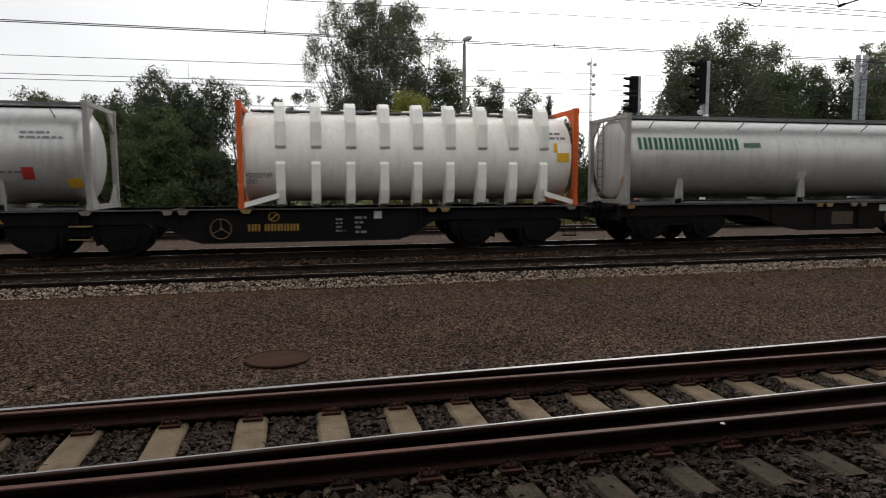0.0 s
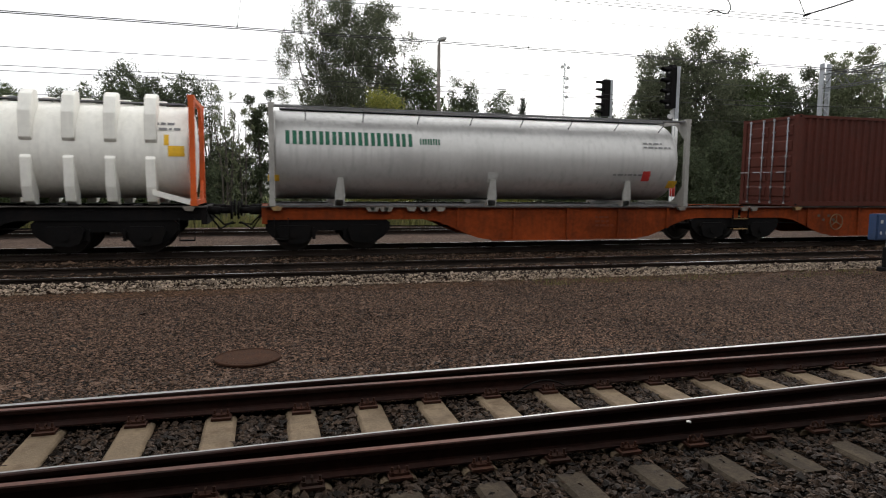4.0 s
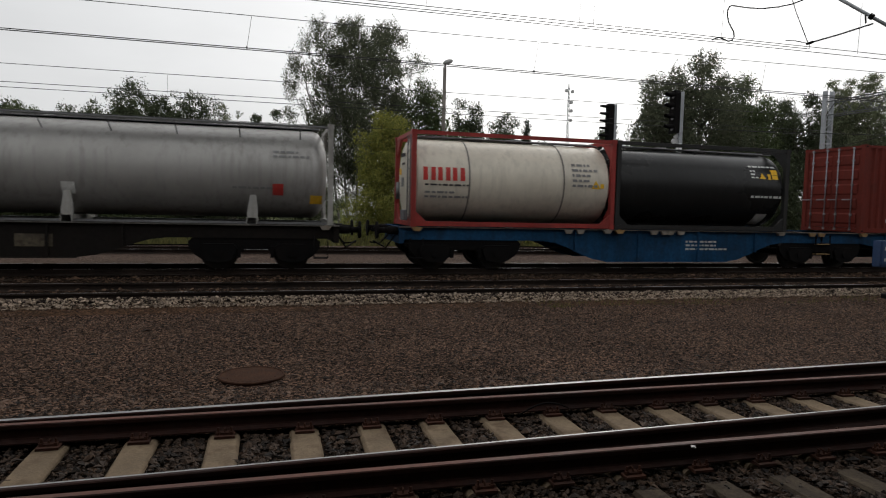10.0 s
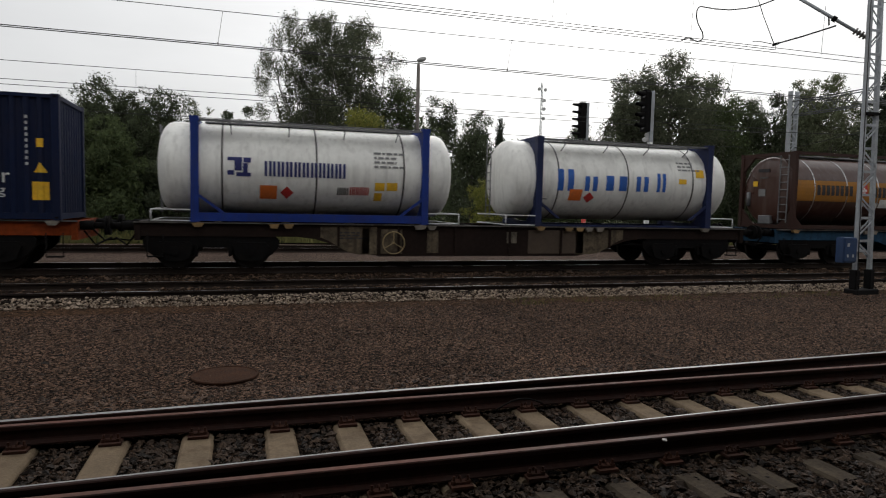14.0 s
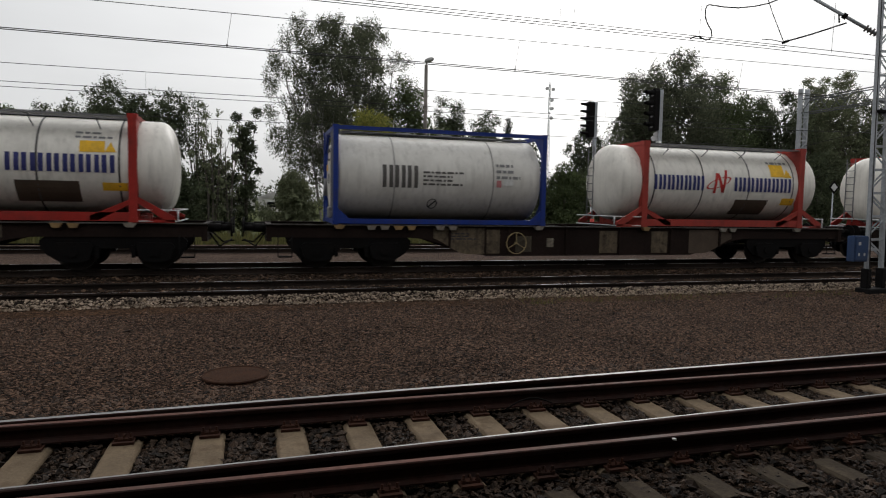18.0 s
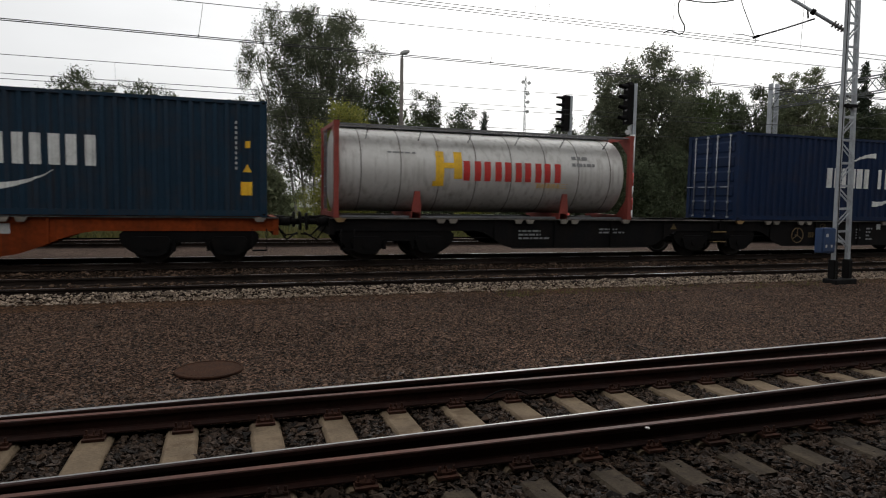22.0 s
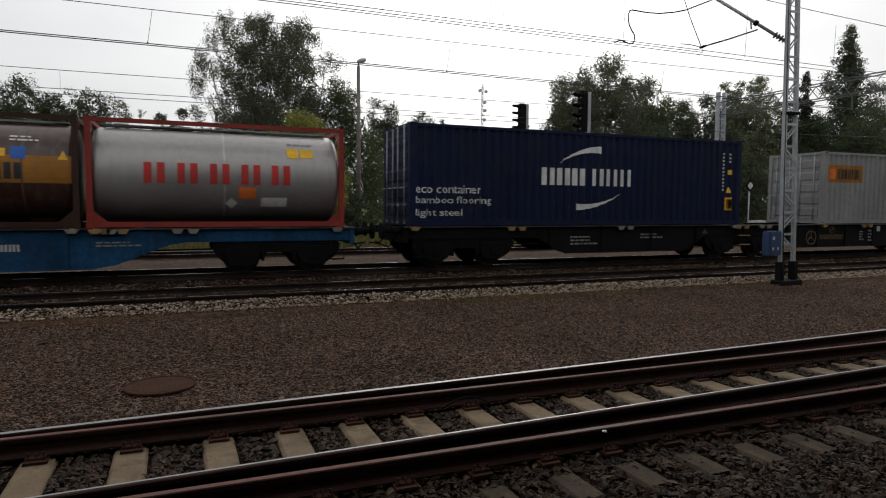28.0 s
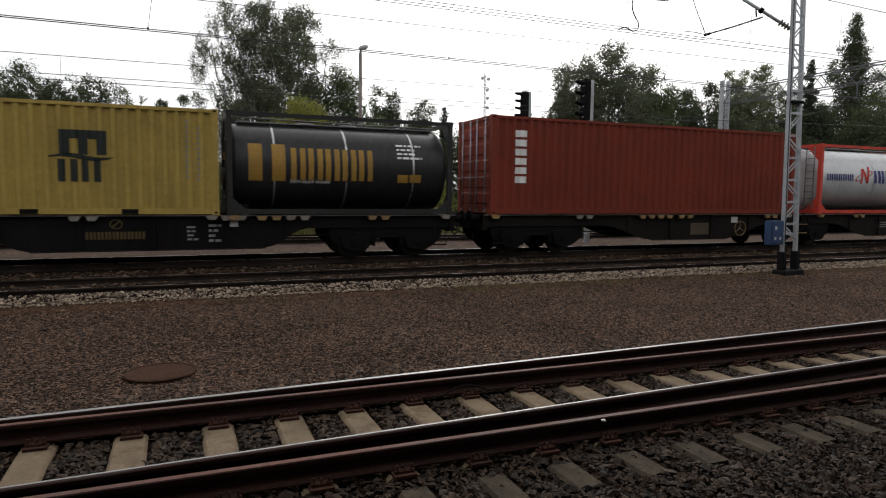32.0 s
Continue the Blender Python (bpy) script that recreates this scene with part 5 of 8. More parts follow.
        rect(x0 + w * 0.68, x1, z0 + h * 0.74, z1)
    elif kind == "ebox":
        rect(x0 + w * 0.35, x0 + w * 0.5, z0, z1)
        rect(x0 + w * 0.5, x1, z1 - h * 0.25, z1)
        rect(x0 + w * 0.5, x0 + w * 0.9, z0 + h * 0.38, z0 + h * 0.62)
        rect(x0 + w * 0.5, x1, z0, z0 + h * 0.25)
        rect(x0 + w * 0.05, x0 + w * 0.35, z0 + h * 0.4, z0 + h * 0.6)
    elif kind == "mlogo":
        s = w * 0.21
        for k in range(3):
            rect(x0 + k * (w - s) / 2, x0 + k * (w - s) / 2 + s, z0, z1 - s)
        rect(x0, x1, z1 - s, z1)
    elif kind == "bird":
        out.append([(x0 + w * 0.25, z0), (x0 + w * 0.75, z0 + h * 0.3), (x0 + w, z0 + h * 0.95), (x0 + w * 0.5, z0 + h * 0.45)])
        out.append([(x0 + w * 0.5, z0 + h * 0.46), (x0, z1), (x0 + w * 0.2, z0 + h * 0.55)])
        out.append([(x0 + w * 0.7, z0 + h * 0.1), (x0 + w, z0 + h * 0.05), (x0 + w * 0.8, z0 + h * 0.22)])
    elif kind == "scrawl":
        r = random.Random(int(x0 * 100))
        n = max(5, int(w / 0.28))
        for i in range(n):
            a = x0 + w * i / n
            z2, z3 = z0 + h * r.uniform(0, 0.4), z0 + h * r.uniform(0.5, 1)
            b = a + w / n * r.uniform(0.4, 1.0)
            out.append([(a, z2), (a + 0.03, z2), (b + 0.03, z3), (b, z3)])
            out.append([(a, z3), (b + 0.06, z2 + 0.1), (b + 0.06, z2 + 0.13), (a, z3 + 0.03)])
    return out


def add_marks(owner, marks, depth, cuts_x=(), cuts_z=(), name=""):
    """Lays marks on a side whose surface is y = depth(x, z); one mesh for each mark."""
    single = []
    for m in marks:
        # each sign of a trade name, and each line of small print, is a mark of its own
        if m[0] == "text" and "|" in m[6]:
            rows_ = m[6].split("|")
            h = (m[5] - m[4]) / len(rows_)
            longest = max(len(q) for q in rows_)
            for i, q in enumerate(rows_):
                single.append(("text", m[1], m[2], m[2] + (m[3] - m[2]) * len(q) / longest, m[5] - (i + 0.85) * h, m[5] - i * h, q))
        elif m[0] in ("word", "wideword"):
            # two plain bars stand for one sign of a trade name
            count = (m[6] if len(m) > 6 else 1) or 1
            for i in range(count):
                w = (m[3] - m[2]) / count
                a, b = m[2] + w * i, m[2] + w * (i + (1.0 if count == 1 else 0.62 if m[0] == "wideword" else 0.84))
                if b - a < (m[5] - m[4]) * 0.3:
                    single.append(("bar", m[1], a, b, m[4], m[5]))
                else:
                    single.append(("bar", m[1], a, a + (b - a) * 0.37, m[4], m[5]))
                    single.append(("bar", m[1], b - (b - a) * 0.37, b, m[4], m[5]))
        elif m[0] == "bars" and (m[5] - m[4] > 0.3 or m[3] - m[2] > 1.0):
            n = (m[6] if len(m) > 6 else 1) or 1
            if n < 5 or m[3] - m[2] <= 1.2:
                single.append(m)
                continue
            for q in mark_shape("bars", *m[2:6], n):
                single.append(("bar", m[1], q[0][0], q[1][0], q[0][1], q[2][1]))
        elif m[0] == "thin":
            count = m[6] or 1
            for i in range(count):
                w = (m[3] - m[2]) / count
                single.append(("bar", m[1], m[2] + w * i, m[2] + w * i + 0.035, m[4], m[5]))
                single.append(("bar", m[1], m[2] + w * (i + 0.62), m[2] + w * (i + 0.62) + 0.035, m[4], m[5]))
        elif m[0] == "vbars":
            for q in mark_shape("vbars", *m[2:6], None):
                single.append(("bar", "lgrey" if m[1] == "white" else m[1], q[0][0], q[1][0], q[0][1], q[2][1]))
        elif m[0] == "vword" and len(m) > 6 and m[6] and m[6] > 1:
            for i in range(m[6]):
                h = (m[5] - m[4]) / m[6]
                single.append(("box", m[1], m[2], m[3], m[4] + h * i, m[4] + h * (i + 0.72)))
        else:
            single.append(m)
    for m in single:
        kind, c, x0, x1, z0, z1 = m[:6]
        extra = m[6] if len(m) > 6 else None
        bm = bmesh.new()
        if kind == "text":
            lines = extra.split("|")
            hh = (z1 - z0) / len(lines)
            for i, word in enumerate(lines):
                tb = text_polys(word, x0, x1, z1 - (i + 0.85) * hh if len(lines) > 1 else z0, z1 - i * hh)
                tmp = bpy.data.meshes.new("t")
                tb.to_mesh(tmp)
                tb.free()
                bm.from_mesh(tmp)
                bpy.data.meshes.remove(tmp)
        else:
            for q in mark_shape(kind, x0, x1, z0, z1, extra):
                bm.faces.new([bm.verts.new((a, 0, b)) for a, b in q])
        if not bm.verts:
            bm.free()
            continue
        bmesh.ops.remove_doubles(bm, verts=bm.verts, dist=0.0005)
        xs, zs = [v.co.x for v in bm.verts], [v.co.z for v in bm.verts]
        for cuts, k, lo, hi in ((cuts_x, 0, min(xs), max(xs)), (cuts_z, 2, min(zs), max(zs))):
            for q in cuts:
                if lo < q < hi:
                    co, no = [0, 0, 0], [0, 0, 0]
                    co[k], no[k] = q, 1
                    bmesh.ops.bisect_plane(bm, geom=bm.verts[:] + bm.edges[:] + bm.faces[:], dist=0.0005, plane_co=co, plane_no=no)
        lift = 0.004 if c == "band" else 0.008 if c in ("blue", "dgrey", "brown", "steel", "yellow", "lgrey", "olive", "plate", "pplate") else 0.012
        for v in bm.verts:
            v.co.y = depth(v.co.x, v.co.z) - lift
        for f in bm.faces:
            f.normal_update()
            if f.normal.y > 0:
                f.normal_flip()
        nm = name or {"bar": "lettering_bar", "thin": "lettering", "text": "lettering", "vword": "lettering", "vbars": "number_strip", "bars": "data_block",
                      "tri": "warning_triangle", "diamond": "hazard_placard", "disc": "round_sticker", "ringd": "emblem"}.get(kind, "emblem" if kind != "box" else "stripe" if c == "band" else "sticker")
        me = bpy.data.meshes.new(nm)
        bm.to_mesh(me)
        bm.free()
        me.materials.append(colour(c))
        mark = part(nm, me, None, owner)
        if kind == "bars":
            tagged(mark, kind="stuff")


def body_paint(name, rgb, rough=0.55, dirt=(0.07, 0.06, 0.05), amount=0.35, streak=0.3, vary=0.14, metal=0.0, spec=0.5):
    return surface("paint_" + name, rgb, rough=rough, spec=spec, vary=vary, scale=0.7, fine=9.0, bump=0.04, dirt=dirt, dirt_amount=amount, streak=streak, metal=metal)


WIDTH = 2.438
PITCH = 0.278
SHARED = {}


def wave_depth(L):
    """Corrugation of a container's side: depth behind the outer plane at x, and the places where it bends."""
    x0, x1 = 0.16, L - 0.16
    n = round((x1 - x0) / PITCH)
    p = (x1 - x0) / n
    pts = []
    for i in range(n):
        a = x0 + i * p
        pts += [(a, 0.008), (a + 0.27 * p, 0.008), (a + 0.44 * p, 0.062), (a + 0.82 * p, 0.062)]
    pts.append((x1, 0.008))
    xs, ds = [q[0] for q in pts], [q[1] for q in pts]
    return (lambda x, z=0: float(np.interp(x, xs, ds))), pts


def box_container(label, s, L, H, paint_name, rgb, marks=(), doors=True, dirt=(0.04, 0.028, 0.022), amount=0.24, streak=0.18, group="", open_pockets=False):
    """A corrugated steel freight container; its door end faces down the track."""
    ob = thing("freight_container", label, "container", group)
    m = body_paint(paint_name, rgb, rough=0.62, spec=0.14, dirt=dirt, amount=amount, streak=streak)
    steel = surface("lock_bar_steel", (0.30, 0.31, 0.33), rough=0.5, metal=0.5, vary=0.2)
    depth, pts = wave_depth(L)
    key = ("box", L, H, paint_name)
    if key not in SHARED:
        made = {}
        bm = bmesh.new()
        for x in (0.0, L - 0.16):
            for y in (0.0, WIDTH - 0.16):
                box(bm, x, x + 0.16, y, y + 0.16, 0.118, H - 0.118)
                for z in (0.0, H - 0.118):
                    box(bm, x - 0.004, x + 0.164, y - 0.004, y + 0.164, z, z + 0.118)
        for y in (0.0, WIDTH - 0.06):
            box(bm, 0.16, L - 0.16, y, y + 0.06, H - 0.10, H - 0.02)
            box(bm, 0.16, L - 0.16, y + 0.004, y + 0.056, 0.02, 0.16)
        for x in (0.0, L - 0.08):
            box(bm, x, x + 0.08, 0.16, WIDTH - 0.16, 0.02, 0.15)
            box(bm, x, x + 0.08, 0.16, WIDTH - 0.16, H - 0.12, H - 0.02)
        made["frame"] = mesh_of("corner_frame", bm, m)
        for side in (0, 1):
            bm = bmesh.new()
            row = []
            for x, d in pts:
                y = d if side == 0 else WIDTH - d
                row.append((bm.verts.new((x, y, 0.16)), bm.verts.new((x, y, H - 0.10))))
            for a, b in zip(row, row[1:]):
                bm.faces.new((a[0], b[0], b[1], a[1]))
            made["side%d" % side] = mesh_of("side_panel", bm, m)
        bm = bmesh.new()
        n = int((L - 0.3) / 0.4)
        for i in range(n):
            a, p = 0.16 + i * (L - 0.32) / n, (L - 0.32) / n
            v = [bm.verts.new((x, y, z)) for x, z in ((a, H - 0.04), (a + p * 0.3, H - 0.04), (a + p * 0.5, H - 0.02), (a + p * 0.8, H - 0.02), (a + p, H - 0.04)) for y in (0.06, WIDTH - 0.06)]
            for k in range(4):
                bm.faces.new((v[2 * k], v[2 * k + 1], v[2 * k + 3], v[2 * k + 2]))
        bmesh.ops.remove_doubles(bm, verts=bm.verts, dist=0.001)
        made["roof"] = mesh_of("roof_panel", bm, m)
        bm = bmesh.new()
        box(bm, 0.10, L - 0.10, 0.07, WIDTH - 0.07, 0.10, 0.14)
        made["floor"] = mesh_of("floor_pan", bm, surface("floor_steel", (0.05, 0.045, 0.04), vary=0.3))
        bm = bmesh.new()
        n = 9
        for i in range(n):
            a, p = 0.16 + i * (WIDTH - 0.32) / n, (WIDTH - 0.32) / n
            v = [bm.verts.new((L - 0.03 - d, a + p * u, z)) for u, d in ((0, 0), (0.3, 0), (0.5, 0.04), (0.8, 0.04), (1, 0)) for z in (0.15, H - 0.12)]
            for k in range(4):
                bm.faces.new((v[2 * k], v[2 * k + 2], v[2 * k + 3], v[2 * k + 1]))
        bmesh.ops.remove_doubles(bm, verts=bm.verts, dist=0.001)
        made["front"] = mesh_of("front_panel", bm, m)
        bm = bmesh.new()
        w = WIDTH / 2 - 0.17
        box(bm, 0.03, 0.06, 0, w, 0.16, H - 0.13)
        made["door"] = mesh_of("door", bm, m)
        hh = (H - 0.45) / 5
        bm = bmesh.new()
        prism(bm, [(0.03, 0.04), (0.005, 0.09), (0.005, hh - 0.13), (0.03, hh - 0.08)], 0.06, w - 0.06, "y")
        made["rib"] = mesh_of("door_rib", bm, m)
        bm = bmesh.new()
        box(bm, 0.0, 0.03, -0.03, 0.03, -0.05, 0.05)
        made["hinge"] = mesh_of("hinge", bm, m)
        bm = bmesh.new()
        rod(bm, (-0.025, 0, 0.08), (-0.025, 0, H - 0.06), 0.018, n=8)
        for z in (0.10, 0.6, H * 0.55, H - 0.5, H - 0.10):
            box(bm, -0.045, 0.03, -0.035, 0.035, z - 0.03, z + 0.03)
        box(bm, -0.06, -0.035, 0.0, 0.34, 1.08, 1.11)
        made["rod"] = mesh_of("lock_rod", bm, steel)
        # shade inside the corner casting's hole, drawn as a thin black disc
        bm = bmesh.new()
        prism(bm, [(0.042 * math.cos(2 * math.pi * i / 12), 0.026 * math.sin(2 * math.pi * i / 12)) for i in range(12)], -0.0055, -0.0035, "y")
        made["hole"] = mesh_of("casting_hole", bm, M_BLACK)
        SHARED[key] = made
    made = SHARED[key]
    part("corner_frame", made["frame"], None, ob)
    part("side_panel", made["side0"], None, ob)
    part("side_panel", made["side1"], None, ob)
    part("roof_panel", made["roof"], None, ob)
    part("floor_pan", made["floor"], None, ob)
    part("front_panel", made["front"], None, ob)
    if doors:
        for k in (0, 1):
            d = part("door", made["door"], None, ob)
            d.matrix_local = pose(0, 0.165 + k * (WIDTH / 2 - 0.165), 0)
            for q in range(5):
                part("door_rib", made["rib"], None, d).matrix_local = pose(0, 0, 0.24 + q * (H - 0.45) / 5)
            for z in (0.45, H * 0.5, H - 0.45):
                part("hinge", made["hinge"], None, d).matrix_local = pose(0, 0 if k == 0 else WIDTH / 2 - 0.17, z)
            for q in (0.22, 0.78):
                r = part("lock_rod", made["rod"], None, d, "steel lock rod")
                r.matrix_local = pose(0.0, q * (WIDTH / 2 - 0.17), 0)
    else:
        f = part("front_panel", made["front"], None, ob)
        f.matrix_local = pose(L, WIDTH, 0, 0, 0, 180)
    for x in (0.08, L - 0.08):
        for z in (0.059, H - 0.059):
            part("casting_hole", made["hole"], None, ob).matrix_local = pose(x, 0, z)
    if open_pockets:
        # black blocks stand for the shaded mouths of the pockets
        for x in (L / 2 - 1.2, L / 2 + 0.85):
            bm = bmesh.new()
            box(bm, x, x + 0.36, -0.006, 0.02, 0.03, 0.14)
            part("fork_pocket", bm, M_BLACK, ob)
    add_marks(ob, marks, depth, cuts_x=[q[0] for q in pts])
    return ob, s


def tank_container(label, s, L, style, frame_rgb, shell_rgb, marks=(), H=2.591, shell=None, frame_name="", shell_name="", rings=5, over=0.0, r=None,
                   metal=0.0, rough=0.4, group="", ring_col=None, dirt=(0.16, 0.14, 0.12), amount=0.22, streak=0.32, wide_base=False, rail_line=False):
    """A tank in a carrying frame. style: frame (full box frame), open (end frames with braces, ends may stand out by over),
    cage (end frames only, with saddles), ribbed."""
    ob = thing("tank_container", label, "tank container", group)
    fm = body_paint(frame_name, frame_rgb, amount=0.45, streak=0.35, spec=0.22, dirt=(0.035, 0.028, 0.024))
    sm = body_paint(shell_name, shell_rgb, rough=rough, vary=0.06, spec=0.22 if max(shell_rgb) < 0.03 else 0.5, dirt=dirt, amount=amount, streak=streak, metal=metal)
    steel = surface("walkway_steel", (0.16, 0.16, 0.165), rough=0.6, metal=0.4, vary=0.25)
    yc = WIDTH / 2
    r = r or 1.10
    zc = {"cage": 0.16, "frame": 0.125, "ribbed": 0.16}.get(style, 0.20) + r
    # end frames
    post = 0.19 if style == "open" else 0.13
    ends = [0.0, L - post]
    for k, x in enumerate(ends):
        bm = bmesh.new()
        for y in (0.0, WIDTH - post):
            box(bm, x, x + post, y, y + post, 0.118, H - 0.118)
            for z in (0.0, H - 0.118):
                box(bm, x - 0.012, x + post + 0.012, y - 0.006, y + post + 0.006, z, z + 0.118)
        box(bm, x + 0.01, x + post - 0.01, post, WIDTH - post, 0.01, 0.13)
        if style != "open" or k < 2:
            box(bm, x + 0.01, x + post - 0.01, post, WIDTH - post, H - 0.12, H - 0.01)
        for sy in (0, 1):
            y0 = post if sy == 0 else WIDTH - post
            d = 1 if sy == 0 else -1
            for zz, dz in ((0.13, 1), (H - 0.12, -1)):
                prism(bm, [(y0, zz), (y0 + d * 0.55, zz), (y0 + d * 0.42, zz + dz * 0.08), (y0 + d * 0.02, zz + dz * 0.5)], x + 0.03, x + post - 0.03, "x")
        part("end_frame", bm, fm, ob)
    if style == "frame":
        for y in (0.0, WIDTH - 0.09):
            bm = bmesh.new()
            box(bm, post, L - post, y + 0.01, y + 0.09, H - 0.115, H - 0.015)
            part("top_rail", bm, fm, ob)
            bm = bmesh.new()
            box(bm, post, L - post, y + 0.01, y + 0.09, 0.02, 0.15)
            part("bottom_rail", bm, fm, ob)
    if style in ("frame", "open"):
        for y in (0.02, WIDTH - 0.10):
            if style == "open":
                bm = bmesh.new()
                box(bm, post, L - post, *((y, y + 0.08, 0.03, 0.24) if wide_base else (0.22, 0.30, 0.0, 0.06) if y < 1 else (WIDTH - 0.30, WIDTH - 0.22, 0.0, 0.06)))
                part("bottom_rail", bm, fm, ob)
            reach = 0.85
            for x, d in ((post, 1), (L - post, -1)):
                bm = bmesh.new()
                if style == "frame":
                    prism(bm, [(x, 0.42), (x + d * 0.30, 0.15), (x, 0.15)], y, y + 0.07, "y")
                elif frame_name in ("blue_frame", "dark_blue_frame"):
                    prism(bm, [(x, 0.62), (x, 0.70), (x + d * 0.62, 0.24), (x + d * 0.50, 0.24)], y, y + 0.07, "y")
                else:
                    prism(bm, [(x, 0.55), (x + d * reach, 0.15), (x + d * reach, 0.05), (x + d * (reach - 0.18), 0.05), (x, 0.42)], y, y + 0.07, "y")
                part("base_brace", bm, fm, ob)
                if over > 0.3 and frame_name not in ("blue_frame", "dark_blue_frame", "black_frame"):
                    bm = bmesh.new()
                    prism(bm, [(x - d * post, 0.62), (x - d * (post + over - 0.02), 0.14), (x - d * (post + over - 0.02), 0.02), (x - d * (post + over - 0.2), 0.02), (x - d * post, 0.46)], y, y + 0.07, "y")
                    part("end_brace", bm, fm, ob)
                    bm = bmesh.new()
                    box(bm, *sorted((x - d * post, x - d * (post + over - 0.02))), y, y + 0.07, 0.0, 0.07)
                    part("end_sill", bm, fm, ob)
    # shell with dished ends
    dish = 0.42
    a, b = (-over + 0.02, L + over - 0.02) if over else (post * 0.4 if style in ("frame", "cage", "ribbed") else 0.05, L - (post * 0.4 if style != "open" else 0.05))
    if style == "cage":
        a, b, dish = 0.06, L - 0.10, 0.12
    elif style == "frame":
        a, b, dish = 0.05, L - 0.05, 0.17
    elif style == "ribbed":
        a, b, dish = 0.10, L - 0.10, 0.10
    bm = bmesh.new()
    prof = [(a + dish * (1 - math.cos(q)), r * math.sin(q) ** (0.62 if style in ("open", "cage") else 0.38)) for q in [0.12 + i * (math.pi / 2 - 0.12) / 8 for i in range(9)]]
    far_dish = dish if style != "cage" else 0.42 if L > 10 else 0.22
    prof += [(b - (x - a) * far_dish / dish, rr) for x, rr in prof[::-1]]
    lathe_x(bm, prof, yc, zc, n=56)
    part("tank_shell", bm, sm, ob, "%s tank shell with dished ends" % shell if shell else "")
    a_end = a
    # hoops
    dark_hoop = ring_col is None and metal < 0.3 and min(shell_rgb) > 0.35
    rm = surface("stained_hoop", (0.13, 0.115, 0.10), rough=0.7, vary=0.3) if dark_hoop else surface("hoop_steel", (0.42, 0.42, 0.42), rough=0.32, metal=0.85, vary=0.15) if ring_col is None else body_paint("hoop_" + shell_name, ring_col)
    if style != "ribbed":
        for i in range(rings):
            bm = bmesh.new()
            x = a + dish * 0.9 + (b - a - 1.8 * dish) * (i + 0.5) / rings
            hoop(bm, x, 0.028 if dark_hoop else 0.045, r, yc, zc, 0.010, n=56)
            part("hoop", bm, rm, ob)
    else:
        # upright box ribs in two rows, their faces in the plane of the frame
        for i in range(rings):
            x = 0.92 + (L - 2.05) * i / (rings - 1)
            for poly, w in (([(0.07, 1.50), (0.0, 1.58), (0.02, H - 0.50), (0.18, H - 0.10), (0.36, H + 0.02), (0.62, H + 0.02), (0.62, H - 0.3), (0.25, 1.85)], 0.27),
                            ([(0.07, 1.20), (0.0, 1.12), (0.01, 0.45), (0.12, 0.10), (0.30, 0.02), (0.50, 0.02), (0.50, 0.30), (0.16, 0.8)], 0.23)):
                for far in (False, True):
                    bm = bmesh.new()
                    prism(bm, [(WIDTH - q[0], q[1]) for q in poly][::-1] if far else poly, x, x + w, "x")
                    bmesh.ops.bevel(bm, geom=bm.edges[:], offset=0.012, segments=1, affect="EDGES")
                    part("stiffening_rib", bm, sm, ob)
    # saddles under a cage tank
    if style == "cage":
        for k in range(3 if L > 10 else 2):
            x = L * (0.145 + 0.345 * k) if L > 10 else L * (0.25 + 0.5 * k)
            bm = bmesh.new()
            for y in (0.10, WIDTH - 0.16):
                prism(bm, [(x - 0.12, 0.0), (x + 0.12, 0.0), (x + 0.14, 0.30), (x + 0.10, 0.74), (x - 0.05, 0.74), (x - 0.12, 0.30)], y, y + 0.06, "y")
            box(bm, x - 0.14, x + 0.10, 0.1, WIDTH - 0.1, 0.0, 0.16)
            part("saddle", bm, fm, ob)
        bm = bmesh.new()
        for y in (0.30, WIDTH - 0.38):
            box(bm, post, L - post, y, y + 0.08, 0.0, 0.06)
        part("bottom_rail", bm, steel, ob)
    # walkway, hand rail and fittings on top
    bm = bmesh.new()
    top = zc + r
    box(bm, 0.3, L - 0.3, yc - 0.32, yc + 0.12, min(top + 0.03, H - 0.06), min(top + 0.06, H - 0.03))
    for i in range(int(L / 1.3)):
        x = 0.6 + i * 1.3
        rod(bm, (x, yc - 0.2, top - 0.02), (x, yc - 0.2, top + 0.05), 0.03, n=6)
    part("walkway", bm, steel, ob)
    bm = bmesh.new()
    zr = H - 0.05
    if style in ("open", "cage"):
        box(bm, post, L - post, 0.07, 0.09, zr - 0.035, zr)
        box(bm, post, L - post, 0.09, 0.42, zr - 0.03, zr)
        n = max(3, int(L / 1.4))
        for i in range(n):
            x = post + (L - 2 * post) * (i + 0.5) / n
            yy = 0.42
            zz = zc + (max(r * r - (yc - yy) ** 2, 0)) ** 0.5
            path_rod(bm, [(x, 0.10, zr), (x + 0.04, 0.16, zr - 0.16), (x + 0.05, yy, zz)], 0.016, n=5)
    elif style == "frame":
        path_rod(bm, [(0.25, 0.28, H - 0.14), (L * 0.45, 0.28, H - 0.17), (L - 0.5, 0.30, H - 0.19)], 0.018)
    if style == "ribbed":
        bm.free()
    else:
        part("walkway_edge" if style != "frame" else "hand_rail", bm, steel, ob)
    for q in (0.35, 0.55):
        bm = bmesh.new()
        rod(bm, (L * q, yc, top - 0.03), (L * q, yc, min(top + 0.10, H - 0.02)), 0.24, n=20)
        part("hatch", bm, steel, ob)
    # ladder on the door end
    bm = bmesh.new()
    lx = -over * 0.98 if over else 0.02
    ly = 0.30 if style == "frame" else WIDTH * 0.62
